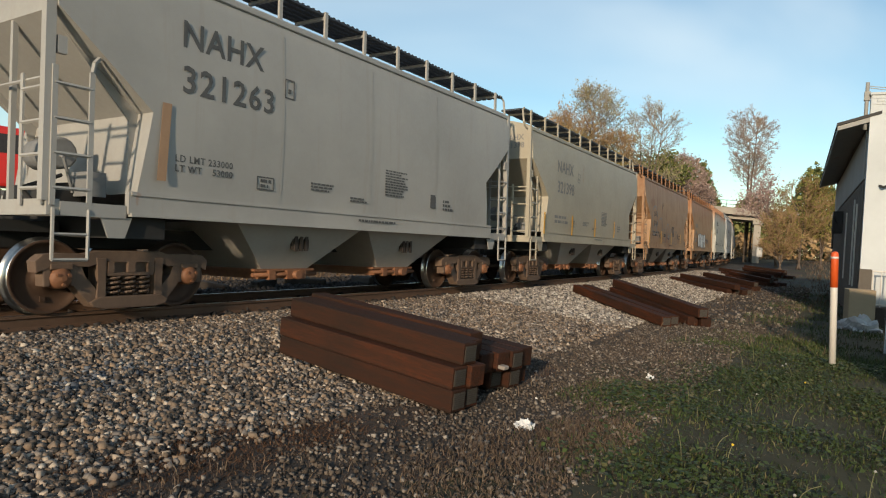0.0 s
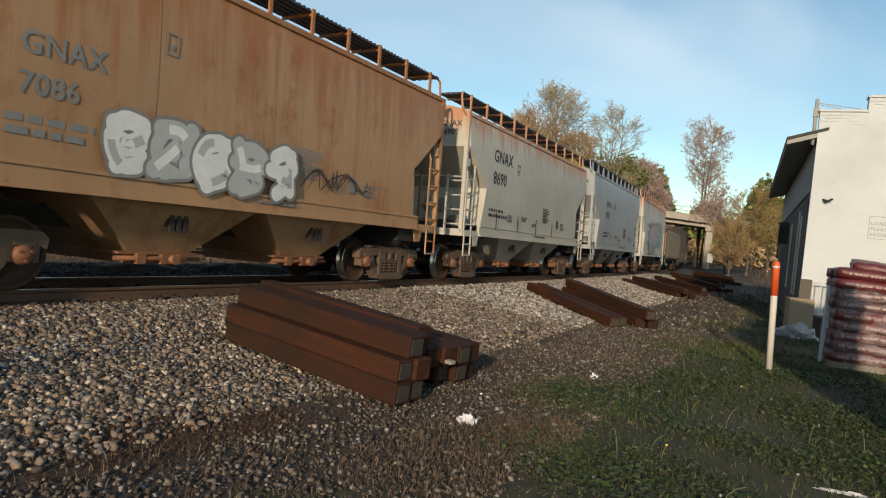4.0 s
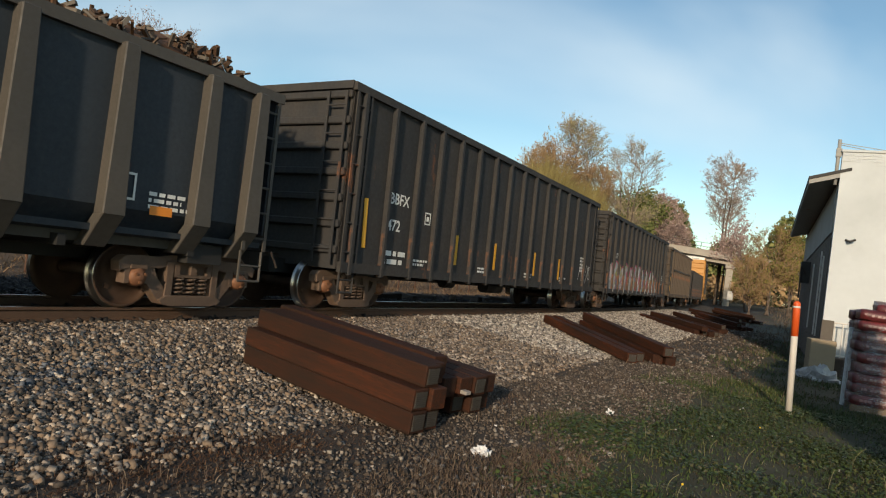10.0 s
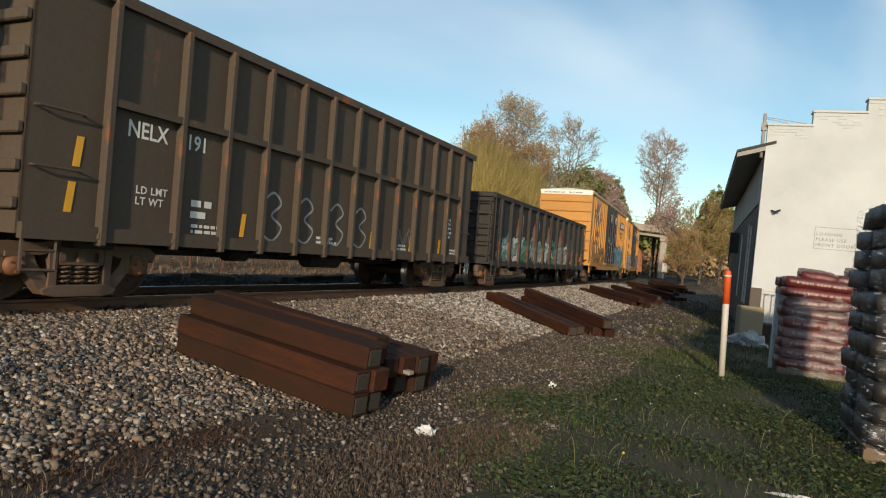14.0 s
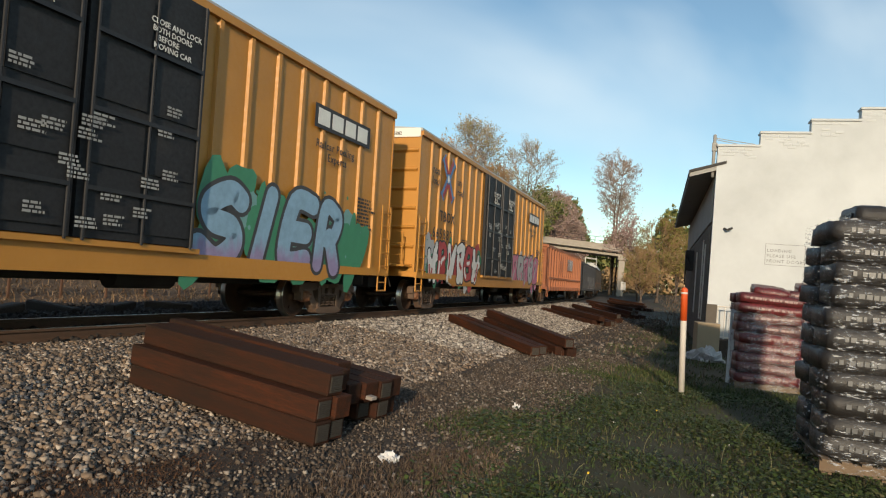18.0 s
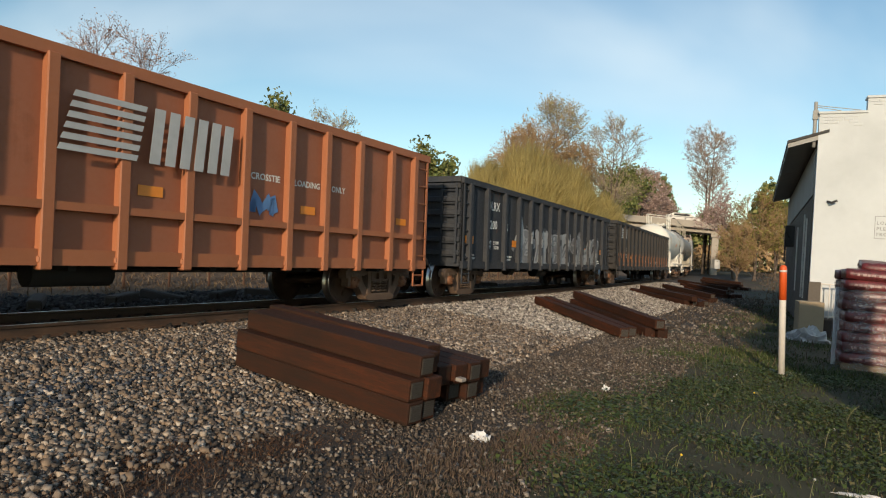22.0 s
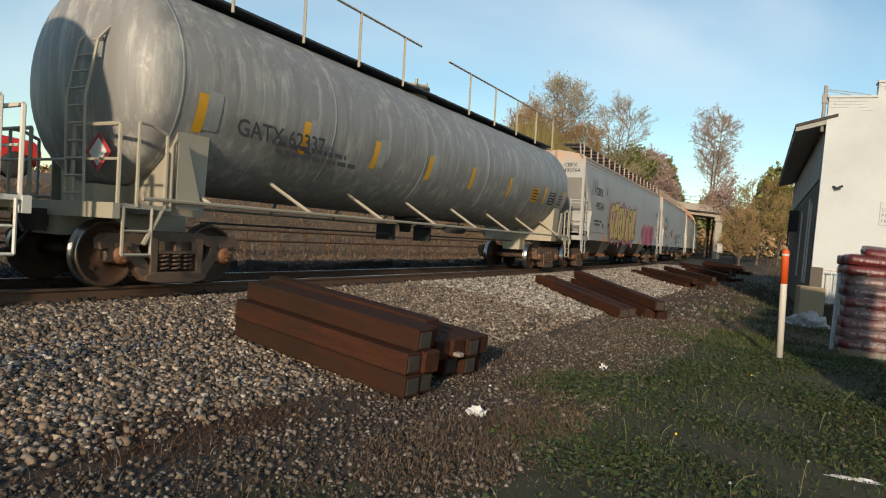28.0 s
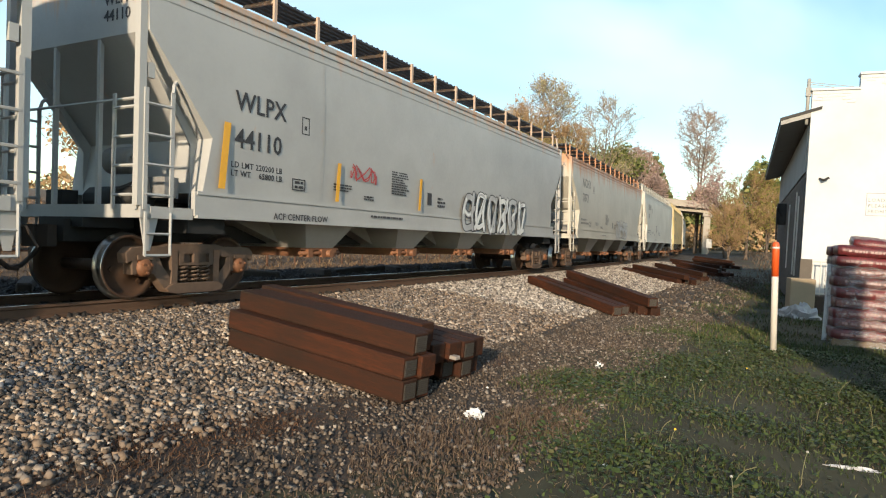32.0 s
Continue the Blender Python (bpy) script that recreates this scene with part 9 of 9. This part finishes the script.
tree("bare_tree", 36.2, 72, 10.6, .7, "leafless pinkish tree behind the bushes", 43, M["twigred"], M["leafpink"], 1800, 5, .12)
rnd = random.Random(9)
for k in range(16):
    s, o = rnd.uniform(24, 64), rnd.uniform(-34, -24)
    p = beside(s, o)
    tree("hedge_tree", p.x, p.y, rnd.uniform(5, 8.0), .8, "brown brushy growth beyond the line", 60 + k, M["twig"], M["leafbrown"], 2200, 4, .14, trunks=3, first=.22, tag="brush beyond the line")
for k in range(4):
    s, o = rnd.uniform(62, 78), rnd.uniform(15, 19)
    p = beside(s, o)
    tree("hedge_tree", p.x, p.y, rnd.uniform(2.5, 4.2), .8, "dry brush on the slope beside the bridge", 90 + k, M["twig"], M["leafbud"], 1800, 4, .14, trunks=3, first=.22, tag="brush beyond the line")

# far woods closing the distance
def far_woods(name, a0, a1, r0, r1, h, n, mat, seed, label, flat_top=0.0):
    rg = np.random.default_rng(seed)
    az = np.radians(a0 + (a1 - a0) * rg.random(n))
    r = r0 + (r1 - r0) * rg.random(n)
    top = h * (.55 + .25 * flat_top + .25 * np.sin(az * 37 + 1) + .2 * np.sin(az * 91))
    z = top * rg.random(n) ** .8
    c = np.stack([r * np.sin(az), r * np.cos(az), z + 1.0], -1)
    u = rg.normal(0, 1, (n, 3))
    u /= np.linalg.norm(u, axis=1)[:, None]
    w = np.cross(u, rg.normal(0, 1, (n, 3)))
    w /= np.linalg.norm(w, axis=1)[:, None]
    s = .45 * (.4 + rg.random((n, 1)))
    v = np.stack([c - u * s, c + w * s * .7, c + u * s, c - w * s * .7], 1).reshape(-1, 3)
    f = 4 * np.arange(n)[:, None] + np.array([[0, 1, 2, 3]])
    tagged(new(name, mesh_from(name, v, f, mat)), label, "woods", kind="stuff")


far_woods("far_woods", 14, 42, 150, 165, 17, 30000, M["leafgreen"], 4, "dark evergreen growth behind the bridge", 1.0)
far_woods("far_woods", -75, 24, 120, 160, 9, 26000, M["leafbrown"], 1, "distant brown budding woods")
far_woods("far_woods", 21, 60, 125, 170, 9, 16000, M["leafbrown"], 2, "distant brown budding woods behind the bridge")
far_woods("far_woods", -75, 60, 165, 190, 11, 16000, M["leafgreen"], 3, "distant evergreen woods")

# pipe fence on the far side
M["fence"] = plain("rusty_fence", (0.10, 0.05, 0.03), 0.85, 0, 0.4, 6, 0.2)
fence = tagged(new("pipe_fence"), "low rusty pipe fence on the far bank", "fence", kind="structure")
for k in range(40):
    s = -2 + k * 1.5
    a, b2 = beside(s, -7.2), beside(s + 1.5, -7.2)
    za = float(ground_z(np.array(a.x), np.array(a.y)))
    zb = float(ground_z(np.array(b2.x), np.array(b2.y)))
    bm = bmesh.new()
    tube(bm, (a.x, a.y, za - .1), (a.x, a.y, za + .95), .04, 6)
    part("post", bm, M["fence"], fence)
    bm = bmesh.new()
    for h in (.55, .9):
        tube(bm, (a.x, a.y, za + h), (b2.x, b2.y, zb + h), .035, 6)
    part("rail", bm, M["fence"], fence)

# red truck parked beyond the line
M["truckred"] = plain("red_truck_paint", (0.48, 0.02, 0.015), 0.3, 0, 0.1, 3, 0.02)
lorry = tagged(new("red_truck"), "red truck with a rounded hood parked beyond the line", "truck")
lorry.matrix_world = pose(-17.2, 25.2, 2.1, 0, 0, 35)
bm = bmesh.new()
prism(bm, [(-1.3, .5), (1.1, .5), (1.2, 1.3), (.9, 1.6), (.75, 2.7), (-1.1, 2.8), (-1.3, 2.4)], -1.1, 1.1)
bevel(bm, .12, 2)
part("cab", bm, M["truckred"], lorry)
bm = bmesh.new()
prism(bm, [(1.1, .5), (2.7, .5), (2.75, 1.1), (2.5, 1.45), (1.1, 1.6)], -.95, .95)
bevel(bm, .15, 2)
part("hood", bm, M["truckred"], lorry)
bm = bmesh.new()
box(bm, -.7, .6, -1.12, -1.10, 1.75, 2.45)
box(bm, -1.31, -1.29, -.8, .8, 1.7, 2.4)
part("window", bm, M["door"], lorry)
bm = bmesh.new()
box(bm, -6.0, -1.3, -1.0, 1.0, .5, .8)
part("chassis", bm, M["black"], lorry)
for x in (-5.0, -3.8, 1.9):
    for y in (-1.0, 1.0):
        bm = bmesh.new()
        lathe(bm, [(.28, y - .15), (.5, y - .15), (.5, y + .15), (.28, y + .15)], 18, c=(x, 0, .5))
        part("wheel", bm, M["black"], lorry)

# ---- what moves ----
def motions():
    for car, i, tr in CARS:
        s0 = (GAPS[i] + GAPS[i + 1]) / 2 + car.get("shift", 0.0)
        rows = []
        for k in range(65):
            t = k * 0.5
            rows.append((t, car_pose(s0 - SPEED * t, tr)))
        walk(car, rows)
    for ws, lx, x, i in WHEELS:
        s0 = (GAPS[i] + GAPS[i + 1]) / 2 + x
        t0, t1 = max(0.0, (s0 - 32) / SPEED), min(32.0, (s0 - 2) / SPEED)
        if t1 <= 0.1:
            continue
        step = 2 / 30
        rows, t, a = [(0.0, pose(lx, 0, 0.457))], 0.0, 0.0
        n = int((t1 - t0) / step)
        first = math.ceil(t0 / step)
        for k in range(first, first + n + 1):
            tt = k * step
            if tt <= 0 or tt > 32:
                continue
            a = -(tt - max(t0, 0)) * SPEED / 0.457
            rows.append((tt, pose(lx, 0, 0.457) @ Matrix.Rotation(a, 4, 'Y')))
        if rows[-1][0] < 32 - 1e-3:
            rows.append((32.0, rows[-1][1]))
        walk(ws, rows)
    vr = [(t, BR @ pose(u, 2.6, 7.5)) for t, u in ((0, -50), (12, -48), (16, -34), (18, -22), (19, -16.5), (20, -11.5), (21, -6.9), (22, -4.3), (23, -2.2), (24, .8), (25, 6.0), (26.5, 15.0), (28, 21.0), (32, 21.5))]
    walk(van, vr)


motions()
